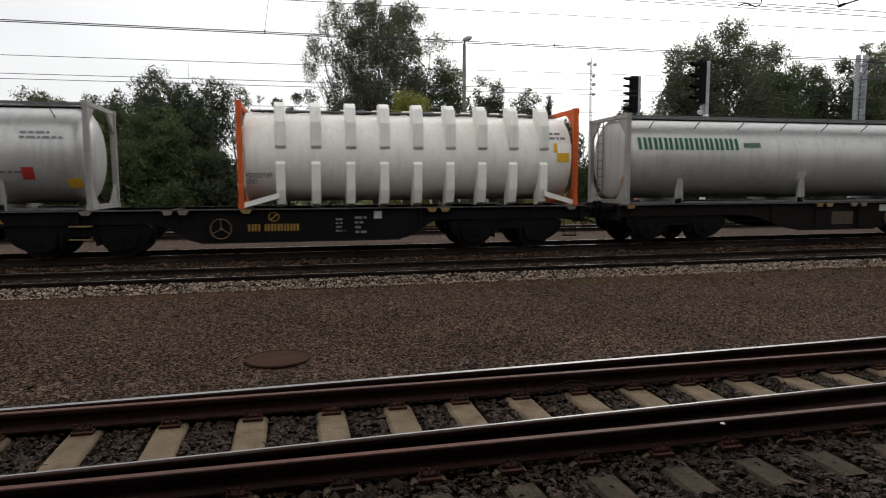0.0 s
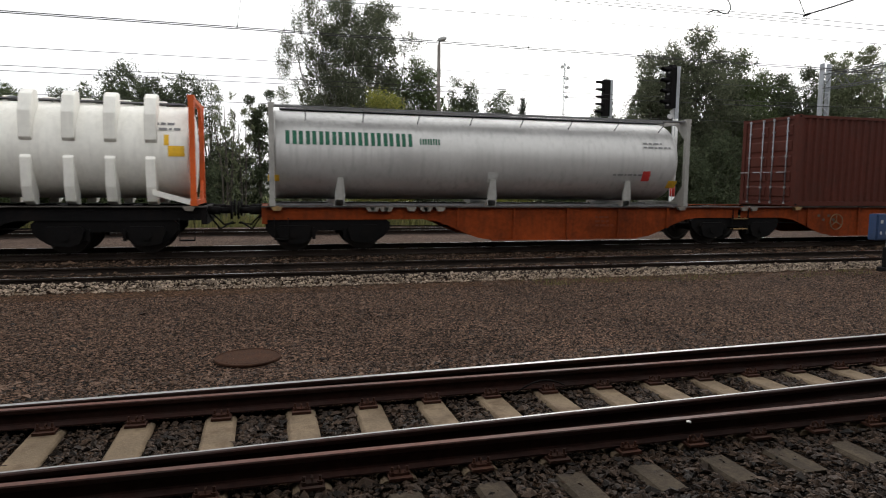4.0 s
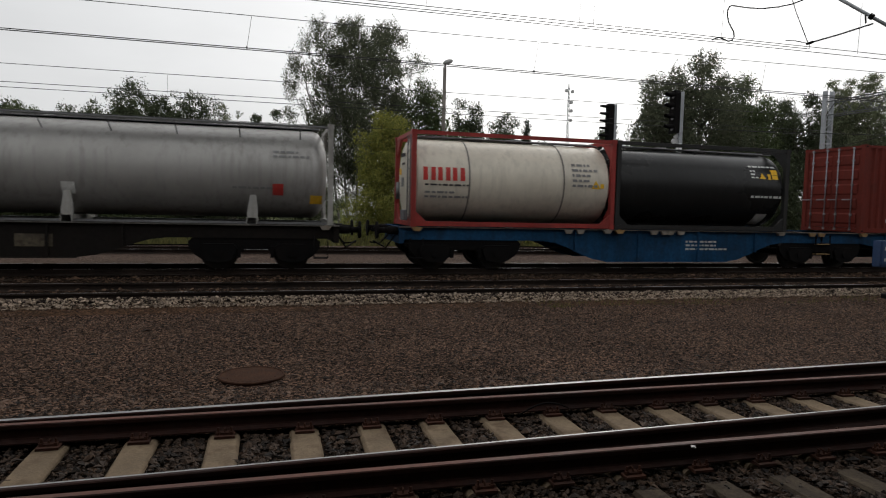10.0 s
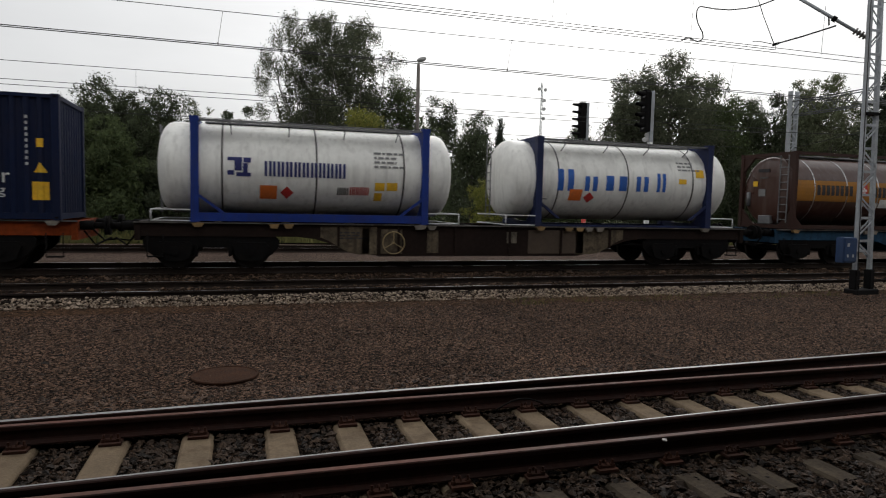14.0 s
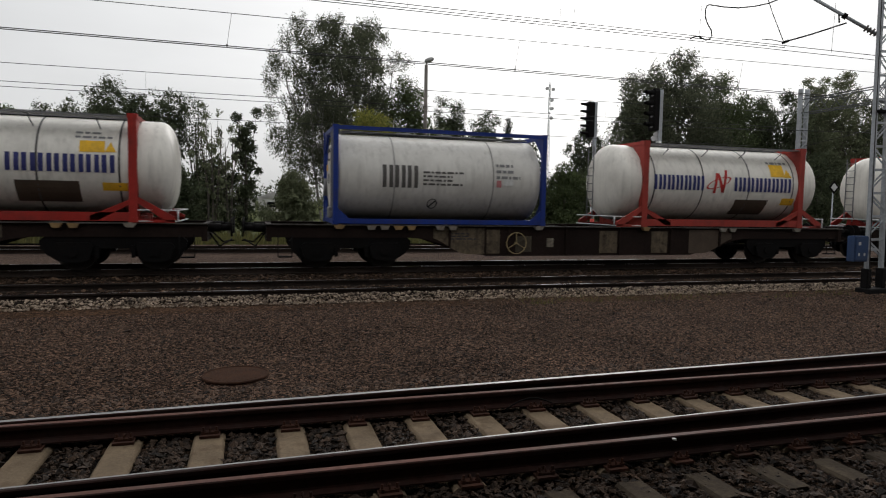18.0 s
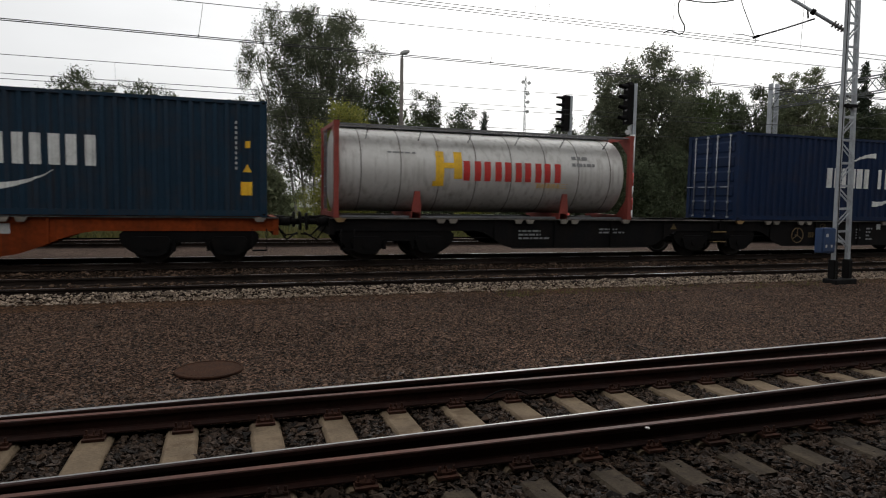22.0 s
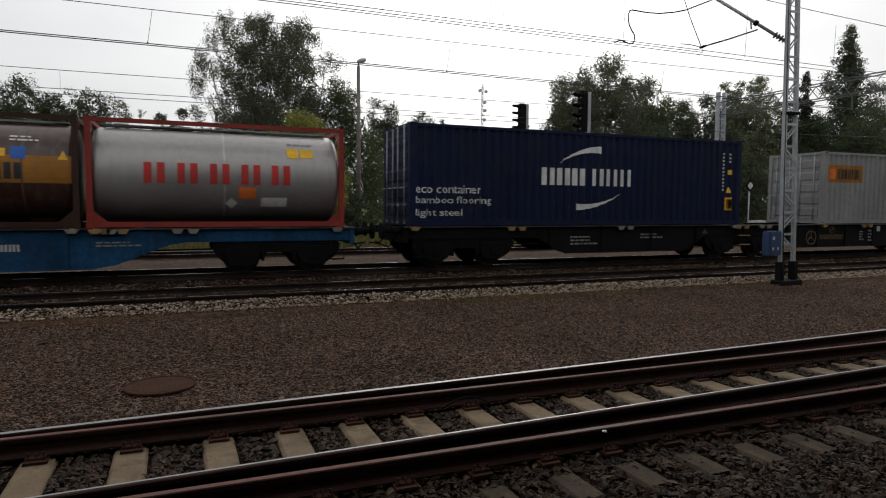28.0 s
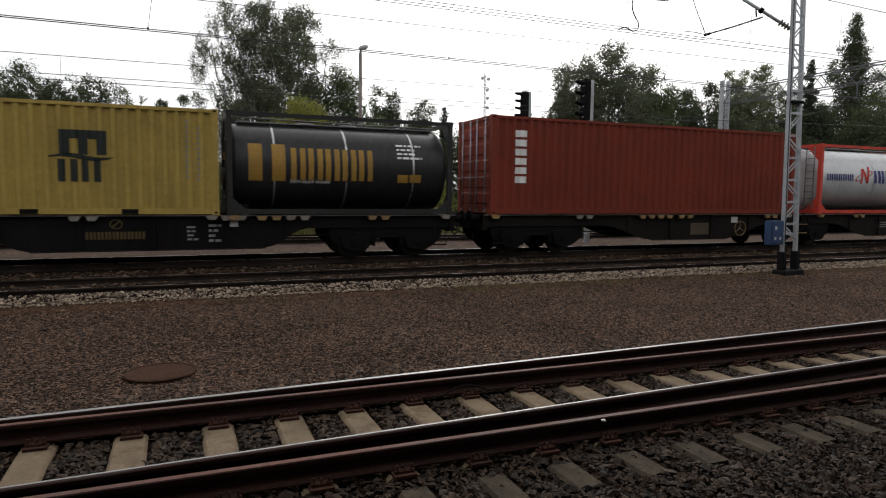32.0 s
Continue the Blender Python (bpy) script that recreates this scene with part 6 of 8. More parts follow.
    for y in (ly, ly + 0.34):
        rod(bm, (lx, y, 0.20), (lx, y, H - 0.1), 0.02, n=6)
    for k in range(9):
        rod(bm, (lx, ly, 0.32 + 0.25 * k), (lx, ly + 0.34, 0.32 + 0.25 * k), 0.014, n=5)
    part("ladder", bm, steel, ob)
    if style == "frame":
        # valve box, document tube and data plates on the end that faces down the track
        bm = bmesh.new()
        box(bm, 0.0, 0.16, yc - 0.25, yc + 0.30, 0.14, 0.44)
        bmesh.ops.bevel(bm, geom=bm.edges[:], offset=0.02, segments=1, affect="EDGES")
        part("valve_box", bm, steel, ob)
        bm = bmesh.new()
        rod(bm, (0.03, WIDTH - 0.42, 0.75), (0.03, WIDTH - 0.42, 1.25), 0.07, n=12)
        part("document_tube", bm, steel, ob)
        for y0, z0, w, h, c in ((yc - 0.1, 1.95, 0.5, 0.10, "dark"), (yc - 0.05, 1.72, 0.36, 0.06, "dgrey"), (yc + 0.05, 1.1, 0.3, 0.26, "grey"), (yc + 0.42, 1.45, 0.2, 0.18, "yellow")):
            bm = bmesh.new()
            box(bm, a_end - 0.02, a_end - 0.005, y0, y0 + w, z0, z0 + h)
            part("end_plate", bm, colour(c), ob)
    if over:
        # bumper bars round the standing-out ends
        for e, d in ((0.0, -1), (L, 1)):
            bm = bmesh.new()
            for z in (0.30, 0.03):
                path_rod(bm, [(e, 0.02, z), (e + d * (over + 0.05), 0.06, z), (e + d * (over + 0.05), WIDTH - 0.06, z), (e, WIDTH - 0.02, z)], 0.02)
            path_rod(bm, [(e + d * (over + 0.05), 0.06, 0.03), (e + d * (over + 0.05), 0.06, 0.30)], 0.02)
            part("bumper_bar", bm, surface("white_bar", (0.5, 0.5, 0.5), rough=0.5), ob)
        bm = bmesh.new()
        for y in (0.55, 0.85):
            rod(bm, (L + over * 0.55, y, 0.3), (L + over * 0.55, y, 2.3), 0.016, n=6)
        for k in range(8):
            rod(bm, (L + over * 0.55, 0.55, 0.45 + 0.25 * k), (L + over * 0.55, 0.85, 0.45 + 0.25 * k), 0.011, n=5)
        part("ladder", bm, steel, ob)
    if rail_line:
        bm = bmesh.new()
        prism(bm, [(yc - r * 1.005 - 0.03, 0.80), (yc - r * 0.99, 0.80), (yc - r * 0.995, 0.87), (yc - r * 1.005 - 0.03, 0.87)], post, L - post, "x")
        part("side_rail", bm, surface("light_rail", (0.5, 0.5, 0.5), rough=0.5), ob)
    if style == "ribbed":
        bm = bmesh.new()
        for z in (0.5, 1.0, 1.5, 2.0):
            box(bm, -0.02, 0.05, 0.15, WIDTH - 0.15, z, z + 0.16)
        part("end_bar", bm, sm, ob)
        for x, d in ((post, 1), (L - post, -1)):
            for y in (0.0, WIDTH - 0.05):
                bm = bmesh.new()
                prism(bm, [(x, 0.02), (x + d * 0.86, 0.26), (x + d * 0.86, 0.40), (x, 0.15)], y, y + 0.05, "y")
                part("base_brace", bm, sm, ob)
    depth = lambda x, z: yc - (max(r * r - (z - zc) ** 2, 0.02)) ** 0.5 - 0.004
    add_marks(ob, marks, depth, cuts_z=[0.2 + 0.12 * i for i in range(21)])
    return ob, s
# ---- wagons ----
RAIL = TRAIN_RAIL_Z - DECK_Z  # rail top seen from the deck
YC = WIDTH / 2


def bogie_meshes():
    bm = bmesh.new()
    for sy in (-1, 1):
        y = YC + sy * 1.0
        poly = [(-1.62, -0.45), (-1.5, -0.34), (1.5, -0.34), (1.62, -0.45), (1.60, -0.62), (1.45, -0.80), (1.25, -0.93), (0.60, -0.93), (0.42, -0.80), (0.30, -0.64),
                (-0.30, -0.64), (-0.42, -0.80), (-0.60, -0.93), (-1.25, -0.93), (-1.45, -0.80), (-1.60, -0.62)]
        prism(bm, poly, y - 0.05, y + 0.05, "y")
        for x in (-0.9, 0.9):
            prism(bm, [(x - 0.44, -0.60), (x - 0.36, -0.50), (x + 0.36, -0.50), (x + 0.44, -0.60), (x + 0.34, -0.90), (x + 0.16, -0.97), (x - 0.16, -0.97), (x - 0.34, -0.90)], y - 0.10 + sy * 0.05, y + 0.08 + sy * 0.05, "y")
            rod(bm, (x, y, -0.714), (x, y + sy * 0.19, -0.714), 0.12, n=16)
            for q in (-0.26, 0.26):
                rod(bm, (x + q, y + sy * 0.05, -0.84), (x + q, y + sy * 0.05, -0.58), 0.085, n=12)
        for x in (-0.40, 0.40):
            box(bm, x - 0.04, x + 0.04, y - 0.10, y + 0.02, -0.86, -0.56)
    box(bm, -0.30, 0.30, YC - 0.98, YC + 0.98, -0.60, -0.34)
    for x in (-1.3, 1.3):
        box(bm, x - 0.06, x + 0.06, YC - 0.98, YC + 0.98, -0.66, -0.56)
    for x in (-0.9, 0.9):
        rod(bm, (x, YC - 0.95, -0.714), (x, YC + 0.95, -0.714), 0.08, n=12)
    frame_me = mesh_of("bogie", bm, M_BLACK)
    bm = bmesh.new()
    prof = [(-0.07, 0.30), (-0.065, 0.43), (-0.067, 0.460), (0.045, 0.463), (0.05, 0.488), (0.07, 0.488), (0.075, 0.42), (0.03, 0.38), (0.02, 0.20), (0.06, 0.14), (0.08, 0.14)]
    n = 32
    rings = [[bm.verts.new((r * math.cos(2 * math.pi * i / n), y, r * math.sin(2 * math.pi * i / n))) for i in range(n)] for y, r in prof]
    for a, b in zip(rings, rings[1:]):
        for i in range(n):
            bm.faces.new((a[i], a[(i + 1) % n], b[(i + 1) % n], b[i]))
    bm.faces.new(rings[0])
    bm.faces.new(rings[-1][::-1])
    wheel_me = mesh_of("wheel", bm, surface("wheel_steel", (0.016, 0.013, 0.011), rough=0.7, metal=0.2, vary=0.3, dirt=(0.05, 0.03, 0.02), dirt_amount=0.5))
    return frame_me, wheel_me


BOGIE, WHEEL = bogie_meshes()
TAN = surface("worn_yellow_bracket", (0.21, 0.13, 0.05), rough=0.8, vary=0.35, dirt=(0.12, 0.07, 0.04), dirt_amount=0.6)
PALE = surface("pale_lock_bracket", (0.17, 0.15, 0.125), rough=0.8, vary=0.3, dirt=(0.12, 0.08, 0.05), dirt_amount=0.5)


# plates on the sills of the dark wagons: tone at either slope, then (tone, from, to, bottom, top) along the wagon
SILL_PLATES = {
    93: ("pplate", "olive", (("pplate", 6.54, 7.39, -0.82, -0.10), ("pplate", 8.34, 8.95, -0.80, -0.22), ("olive", 9.99, 10.37, -0.45, -0.18), ("pplate", 10.55, 10.98, -0.78, -0.20), ("pplate", 11.80, 12.25, -0.72, -0.12))),
    113: ("pplate", "plate", (("pplate", 6.26, 6.54, -0.78, -0.18), ("pplate", 7.20, 7.42, -0.42, -0.15), ("pplate", 7.95, 8.60, -0.76, -0.28), ("olive", 9.41, 9.64, -0.70, -0.20), ("brown", 10.0, 12.7, -0.80, -0.10))),
    222: ("plate", "plate", (("olive", 5.55, 5.75, -0.80, -0.12), ("plate", 6.06, 6.65, -0.80, -0.14), ("plate", 7.36, 7.68, -0.78, -0.16), ("pplate", 9.73, 10.04, -0.50, -0.18), ("brown", 10.4, 12.2, -0.80, -0.12))),
    272: ("olive", "olive", (("olive", 5.98, 6.20, -0.80, -0.12), ("olive", 6.39, 6.78, -0.72, -0.16), ("brown", 6.86, 7.26, -0.76, -0.2), ("plate", 7.91, 8.49, -0.80, -0.14), ("rustmark", 8.91, 9.20, -0.66, -0.22), ("pplate", 10.26, 10.53, -0.58, -0.26), ("rustmark", 12.06, 12.34, -0.62, -0.22))),
    292: ("plate", "brown", (("plate", 6.02, 6.42, -0.80, -0.12), ("olive", 6.9, 7.4, -0.76, -0.3), ("pplate", 7.88, 8.10, -0.62, -0.36), ("plate", 9.61, 10.21, -0.80, -0.14), ("plate", 11.40, 11.97, -0.80, -0.14))),
    312: ("plate", "pplate", (("plate", 6.26, 6.92, -0.80, -0.12), ("pplate", 7.48, 7.89, -0.80, -0.14), ("pplate", 9.20, 10.55, -0.81, -0.08), ("pplate", 10.92, 11.92, -0.81, -0.08))),
    388: ("brown", "brown", (("plate", 6.46, 7.18, -0.80, -0.14), ("olive", 8.25, 8.71, -0.70, -0.24), ("olive", 9.88, 10.25, -0.50, -0.26), ("plate", 10.45, 10.68, -0.46, -0.22))),
}


def flat_wagon(label, s0, s1, joint, rgb, paint_name, style, loads, bogies, wheel_at=None):
    """A container wagon from s0 to s1 along the train. joint: where two halves meet over a shared bogie, or None."""
    ob = thing("container_wagon", label, "freight wagon", "wagons of the train")
    m = surface("wagon_" + paint_name, rgb, rough=0.7, vary=0.3, scale=0.9, fine=12.0, bump=0.12, dirt=(0.015, 0.0105, 0.0085), dirt_amount=0.5, streak=0.4, spec=0.09)
    L = s1 - s0
    halves = [(0.0, L)] if joint is None else [(0.0, joint - s0 - 0.05), (joint - s0 + 0.05, L)]
    for a, b in halves:
        w = b - a
        flat = 3.87 if joint is None else 4.2
        flat_l = flat if (joint is None or a == 0.0) else 1.55
        flat_r = flat if (joint is None or a > 0.0) else 1.55
        slope = 2.1 if joint is None else 1.1 if style == "gold" else 2.0
        lo, hi = -0.95 if style in ("orange", "bluew") else -0.85, -0.36
        poly = [(a, -0.03), (b, -0.03), (b, hi), (b - flat_r, hi)]
        for i in range(1, 5):
            u = i / 5
            poly.append((b - flat_r - slope * u, hi + (lo - hi) * (u * u * (3 - 2 * u))))
        poly += [(b - flat_r - slope, lo), (a + flat_l + slope, lo)]
        for i in range(1, 5):
            u = 1 - i / 5
            poly.append((a + flat_l + slope * u, hi + (lo - hi) * (u * u * (3 - 2 * u))))
        poly += [(a + flat_l, hi), (a, hi)]
        bm = bmesh.new()
        for y in (0.14, WIDTH - 0.16):
            prism(bm, poly, y, y + 0.02, "y")
            box(bm, a, b, y - 0.07, y + 0.09, -0.03, -0.005)
            box(bm, a + flat_l + slope, b - flat_r - slope, y - 0.06, y + 0.08, lo - 0.02, lo)
            n = max(2, int((w - flat_l - flat_r - slope) / 1.55))
            for i in range(n + 1):
                x = a + flat_l + slope * 0.5 + (w - flat_l - flat_r - slope) * i / n
                zb = lo if i not in (0, n) else (lo + hi) / 2
                box(bm, x - 0.03, x + 0.03, y - 0.055 if y < 1 else y + 0.02, y if y < 1 else y + 0.075, zb, -0.03)
        part("side_sill", bm, m, ob)
        # paler strip drawn as the light that glances off the deck flange
        bm = bmesh.new()
        box(bm, a, b, 0.045, 0.07, -0.034, -0.002)
        part("deck_edge", bm, surface("worn_deck_edge", (0.11, 0.10, 0.09), rough=0.5, metal=0.4, vary=0.4, dirt=(0.03, 0.02, 0.015), dirt_amount=0.8), ob, "worn bare steel edge")
        bm = bmesh.new()
        n = int(w / 1.7)
        for i in range(n + 1):
            x = a + 0.08 + (w - 0.16) * i / n
            box(bm, x - 0.08, x + 0.08, 0.16, WIDTH - 0.16, -0.26, -0.03)
        box(bm, a, b, YC - 0.20, YC + 0.20, -0.34, -0.06)
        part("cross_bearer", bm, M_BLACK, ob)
        # pipes and rods low on the side
        bm = bmesh.new()
        path_rod(bm, [(a + 1.0, 0.25, -0.52), (a + w * 0.5, 0.3, -0.58), (b - 1.0, 0.25, -0.52)], 0.022)
        box(bm, a + w * 0.5 - 0.5, a + w * 0.5 + 0.5, 0.5, 1.0, -0.72, -0.36)
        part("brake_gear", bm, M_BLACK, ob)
    # ends with buffers and coupling
    for x, d in ((0.0, -1), (L, 1)):
        bm = bmesh.new()
        box(bm, min(x, x - d * 0.14), max(x, x - d * 0.14), 0.10, WIDTH - 0.10, -0.46, -0.02)
        part("headstock", bm, m, ob)
        for sy in (-1, 1):
            bm = bmesh.new()
            y = YC + sy * 0.875
            rod(bm, (x, y, -0.12), (x + d * 0.30, y, -0.12), 0.11, n=14)
            rod(bm, (x + d * 0.28, y, -0.12), (x + d * 0.54, y, -0.12), 0.08, n=14)
            rod(bm, (x + d * 0.54, y, -0.12), (x + d * 0.59, y, -0.12), 0.23, n=20)
            part("buffer", bm, M_BLACK, ob)
        bm = bmesh.new()
        box(bm, min(x, x + d * 0.6), max(x, x + d * 0.6), YC - 0.04, YC + 0.04, -0.20, -0.10)
        path_rod(bm, [(x, YC + 0.35, -0.25), (x + d * 0.3, YC + 0.3, -0.55), (x + d * 0.6, YC + 0.1, -0.50)], 0.025)
        path_rod(bm, [(x, YC - 0.55, -0.25), (x + d * 0.25, YC - 0.5, -0.62), (x + d * 0.55, YC - 0.2, -0.45)], 0.025)
        part("coupling", bm, M_BLACK, ob)
        bm = bmesh.new()
        path_rod(bm, [(x - d * 0.3, 0.05, -0.30), (x - d * 0.3, 0.05, -0.85), (x - d * 0.65, 0.05, -0.85), (x - d * 0.65, 0.05, -0.30)], 0.014, n=5)
        box(bm, min(x - d * 0.3, x - d * 0.65), max(x - d * 0.3, x - d * 0.65), 0.0, 0.20, -0.87, -0.84)
        part("foot_step", bm, M_BLACK, ob)
    if joint is not None:
        j = joint - s0
        bm = bmesh.new()
        rod(bm, (j - 0.45, YC, -0.20), (j + 0.45, YC, -0.20), 0.16, n=14)
        part("joint_barrel", bm, m, ob)
        bm = bmesh.new()
        box(bm, j - 0.5, j + 0.5, 0.12, 0.40, -0.10, -0.03)
        part("joint_plate", bm, m, ob)
        for z in (-0.40, -0.72):
            bm = bmesh.new()
            box(bm, j - 0.26, j + 0.26, 0.06, 0.20, z, z + 0.03)
            part("step", bm, TAN, ob, "worn wooden step between the wagon halves")
        for x in (-0.28, 0.28):
            bm = bmesh.new()
            box(bm, j + x - 0.015, j + x + 0.015, 0.07, 0.10, -0.74, -0.1)
            part("step_hanger", bm, M_BLACK, ob)
    for q in bogies:
        b = part("bogie", BOGIE, None, ob)
        b.matrix_local = pose(q - s0, 0, 0)
        for x in (-0.9, 0.9):
            for sy, turn in ((-1, 0), (1, 180)):
                wv = part("wheel", WHEEL, None, b)
                wv.matrix_local = pose(x, YC + sy * 0.753, RAIL + 0.46, 0, 0, turn)
    # lock brackets at the loads' corners and folded ones between
    for a, w in loads:
        for x, mm in ((a - s0 + 0.05, TAN), (a - s0 + w - 0.30, PALE)):
            bm = bmesh.new()
            prism(bm, [(x - 0.03, -0.022), (x + 0.27, -0.022), (x + 0.20, -0.12), (x + 0.04, -0.12)], -0.03, 0.08, "y")
            box(bm, x + 0.08, x + 0.17, -0.01, 0.06, -0.022, 0.0)
            part("lock_bracket", bm, mm, ob)
    r = random.Random(int(s0 * 10))
    for k in range(4 if joint is None else 6):
        x = r.uniform(2.5, L - 2.5)
        tint = r.choice((TAN, PALE, PALE))
        for q in (0.0, 0.36):
            bm = bmesh.new()
            prism(bm, [(x + q - 0.02, -0.032), (x + q + 0.24, -0.032), (x + q + 0.18, -0.14), (x + q + 0.03, -0.14)], 0.0, 0.07, "y")
            part("lock_bracket", bm, tint, ob)
    if wheel_at is not None:
        bm = bmesh.new()
        c = Vector((wheel_at - s0, 0.05, -0.50))
        wr = 0.30 if style == "plates" else 0.25
        torus(bm, c, wr, 0.015, n=28)
        for k in range(3):
            a = radians(90 + 120 * k)
            rod(bm, c, c + Vector((wr * math.cos(a), 0, wr * math.sin(a))), 0.012, n=6)
        rod(bm, c, c + Vector((0, 0.12, 0)), 0.03, n=8)
        part("hand_wheel", bm, surface("pale_yellow_wheel", (0.26, 0.19, 0.09), rough=0.7, vary=0.3) if style == "plates" else surface("dull_yellow_wheel", (0.12, 0.075, 0.028), rough=0.7, vary=0.3, dirt=(0.08, 0.05, 0.03), dirt_amount=0.5), ob)
    side = lambda x, z: 0.138
    marks = []
    if style == "gold":  # gilt trade name on a black sill
        j = (joint - s0)
        gilt = "gold" if s0 < 350 else "fadedgold"
        for c in ((j + 3.85, ) if s0 < 500 else (j - 5.2, j + 3.85)):
            marks += [("word", gilt, c, c + 1.28, -0.58, -0.40, 8), ("ringd", gilt, c + 0.5, c + 0.78, -0.34, -0.10)]
            marks += [("bars", "grey", c + 2.2, c + 2.45, -0.65, -0.25, 4), ("bars", "grey", c + 2.7, c + 3.0, -0.70, -0.2, 4), ("box", "lgrey", c + 3.2, c + 3.4, -0.30, -0.10)]
        marks += [("bars", "grey", j - 4.5, j - 3.6, -0.45, -0.25, 2), ("tri", gilt, j - 1.9, j - 1.65, -0.30, -0.12), ("bars", "grey", j - 7.2, j - 6.2, -0.62, -0.3, 3)]
    elif style == "plates":  # pale plates riveted on a dark sill
        plates = SILL_PLATES[round(s0)]
        for c, x0, x1, z0, z1 in plates[2]:
            marks.append(("box", c, x0, x1, z0, z1))
            if c == "pplate" and 0.5 < x1 - x0 < 1.0:
                marks.append(("bars", "dark", x0 + 0.12, x1 - 0.12, z1 - 0.30, z1 - 0.10, 3))
        marks.append(("slopel", plates[0], 4.45, 5.95, -0.82, -0.08))
        marks.append(("sloper", plates[1], L - 6.05, L - 4.45, -0.82, -0.08))
        marks.append(("bars", "dark", 4.95, 5.7, -0.42, -0.20, 3))
    elif style == "orange":
        j = (joint - s0) if joint else L / 2
        marks += [("bars", "rustmark", j - 5.0, j - 4.4, -0.62, -0.25, 3), ("box", "lgrey", j + 8.2, j + 8.45, -0.42, -0.18)]  if joint else []
        marks += [("disc", "brown", j + 3.0 + 0.2 * k, j + 3.12 + 0.2 * k, -0.35 - 0.13 * (k % 2), -0.26 - 0.13 * (k % 2)) for k in range(4)]
    elif style == "bluew":
        j = joint - s0
        marks += [("word", "lgrey", j + 5.1, j + 6.5, -0.52, -0.36, 9), ("ringd", "lgrey", j + 4.5, j + 4.9, -0.58, -0.25), ("bars", "lgrey", j - 5.1, j - 3.6, -0.62, -0.28, 3)]
        marks += [("box", "lgrey", j + 2.7, j + 3.1, -0.3, -0.15), ("bars", "grey", j + 8.0, j + 9.0, -0.45, -0.3, 2)]
    else:
        j = (joint - s0) if joint else L / 2
        marks += [("box", "lgrey", j - 3.4, j - 3.1, -0.30, -0.1), ("bars", "grey", j + 4.2, j + 5.2, -0.55, -0.3, 3), ("box", "brown", j - 5.2, j - 4.4, -0.7, -0.3), ("box", "olive", j + 6.8, j + 7.6, -0.6, -0.3)]
    add_marks(ob, marks, side, name="stencil")
    return ob, s0


TRAIN = []


def couple(pair):
    TRAIN.append(pair)
    return pair[0]
# ---- loads: painted marks, in metres from the lower left corner of each load ----
MARKS = {}
MARKS["u02"] = (
    ("text", "dark", 0.19, 0.83, 0.60, 0.90, "FOODSTUFF|ONLY"),
    ("box", "yellow", 8.51, 8.88, 1.20, 1.45),
    ("bars", "grey", 8.15, 8.85, 1.80, 2.06, 2),
    ("box", "yellow", 8.42, 8.53, 1.46, 1.72),
)
MARKS["u03"] = (
    ("word", "green", 0.41, 3.75, 1.57, 1.92, 10),
    ("word", "green", 3.90, 4.48, 1.64, 1.80, 4),
    ("box", "white", 5.86, 6.15, 0.66, 0.94),
    ("bars", "grey", 10.68, 11.59, 1.68, 1.91, 2),
    ("bars", "grey", 9.70, 10.68, 0.87, 0.98, 1),
    ("box", "red", 10.68, 10.94, 0.74, 1.03),
    ("box", "yellow", 11.62, 11.93, 0.54, 0.76),
    ("box", "yellow", -0.03, 0.25, 0.63, 0.79),
)
MARKS["u04"] = (
    ("box", "band", 0.06, 9.00, 1.16, 1.76),
    ("bars", "dark", 2.06, 3.94, 1.22, 1.57, 7),
    ("bars", "dark", 5.23, 7.11, 1.20, 1.59, 7),
    ("box", "red", 4.44, 4.73, 1.17, 1.61),
    ("plus", "white", 4.46, 4.70, 1.28, 1.53),
    ("vbars", "grey", 8.17, 8.33, 2.02, 2.68, 1),
    ("vbars", "grey", 8.68, 8.80, 1.72, 2.64, 1),
    ("box", "white", 8.56, 8.77, 0.60, 0.81),
)
MARKS["u05"] = (
    ("text", "white", 0.35, 3.20, 2.41, 2.72, "advanced container"),
    ("text", "white", 0.36, 1.76, 2.09, 2.37, "light steel"),
    ("word", "white", 3.73, 5.83, 1.29, 1.96, 3),
    ("word", "white", 6.13, 8.27, 1.30, 1.99, 3),
    ("arcu", "white", 4.68, 6.02, 2.07, 2.62),
    ("arcd", "white", 5.94, 7.34, 0.66, 1.22),
    ("vbars", "white", 11.17, 11.29, 1.41, 2.76, 1),
    ("box", "yellow", 11.46, 11.74, 0.71, 1.10),
    ("tri", "yellow", 11.43, 11.71, 1.34, 1.59),
    ("box", "yellow", 11.41, 11.62, 1.90, 2.11),
    ("vbars", "white", 11.47, 11.60, 2.28, 2.77, 1),
)
MARKS["u08"] = (
    ("vbars", "white", 10.73, 10.85, 1.25, 2.74, 1),
    ("vbars", "white", 10.92, 11.01, 2.14, 2.61, 1),
    ("tri", "yellow", 11.63, 11.85, 2.36, 2.58),
    ("box", "yellow", 10.90, 11.02, 1.58, 1.76),
    ("text", "white", 8.11, 10.23, -0.01, 0.14, "INTERNATIONAL"),
    ("scrawl", "grey", 9.93, 12.06, 0.30, 0.81),
    ("scrawl", "grey", 8.61, 9.49, 0.31, 0.75),
)
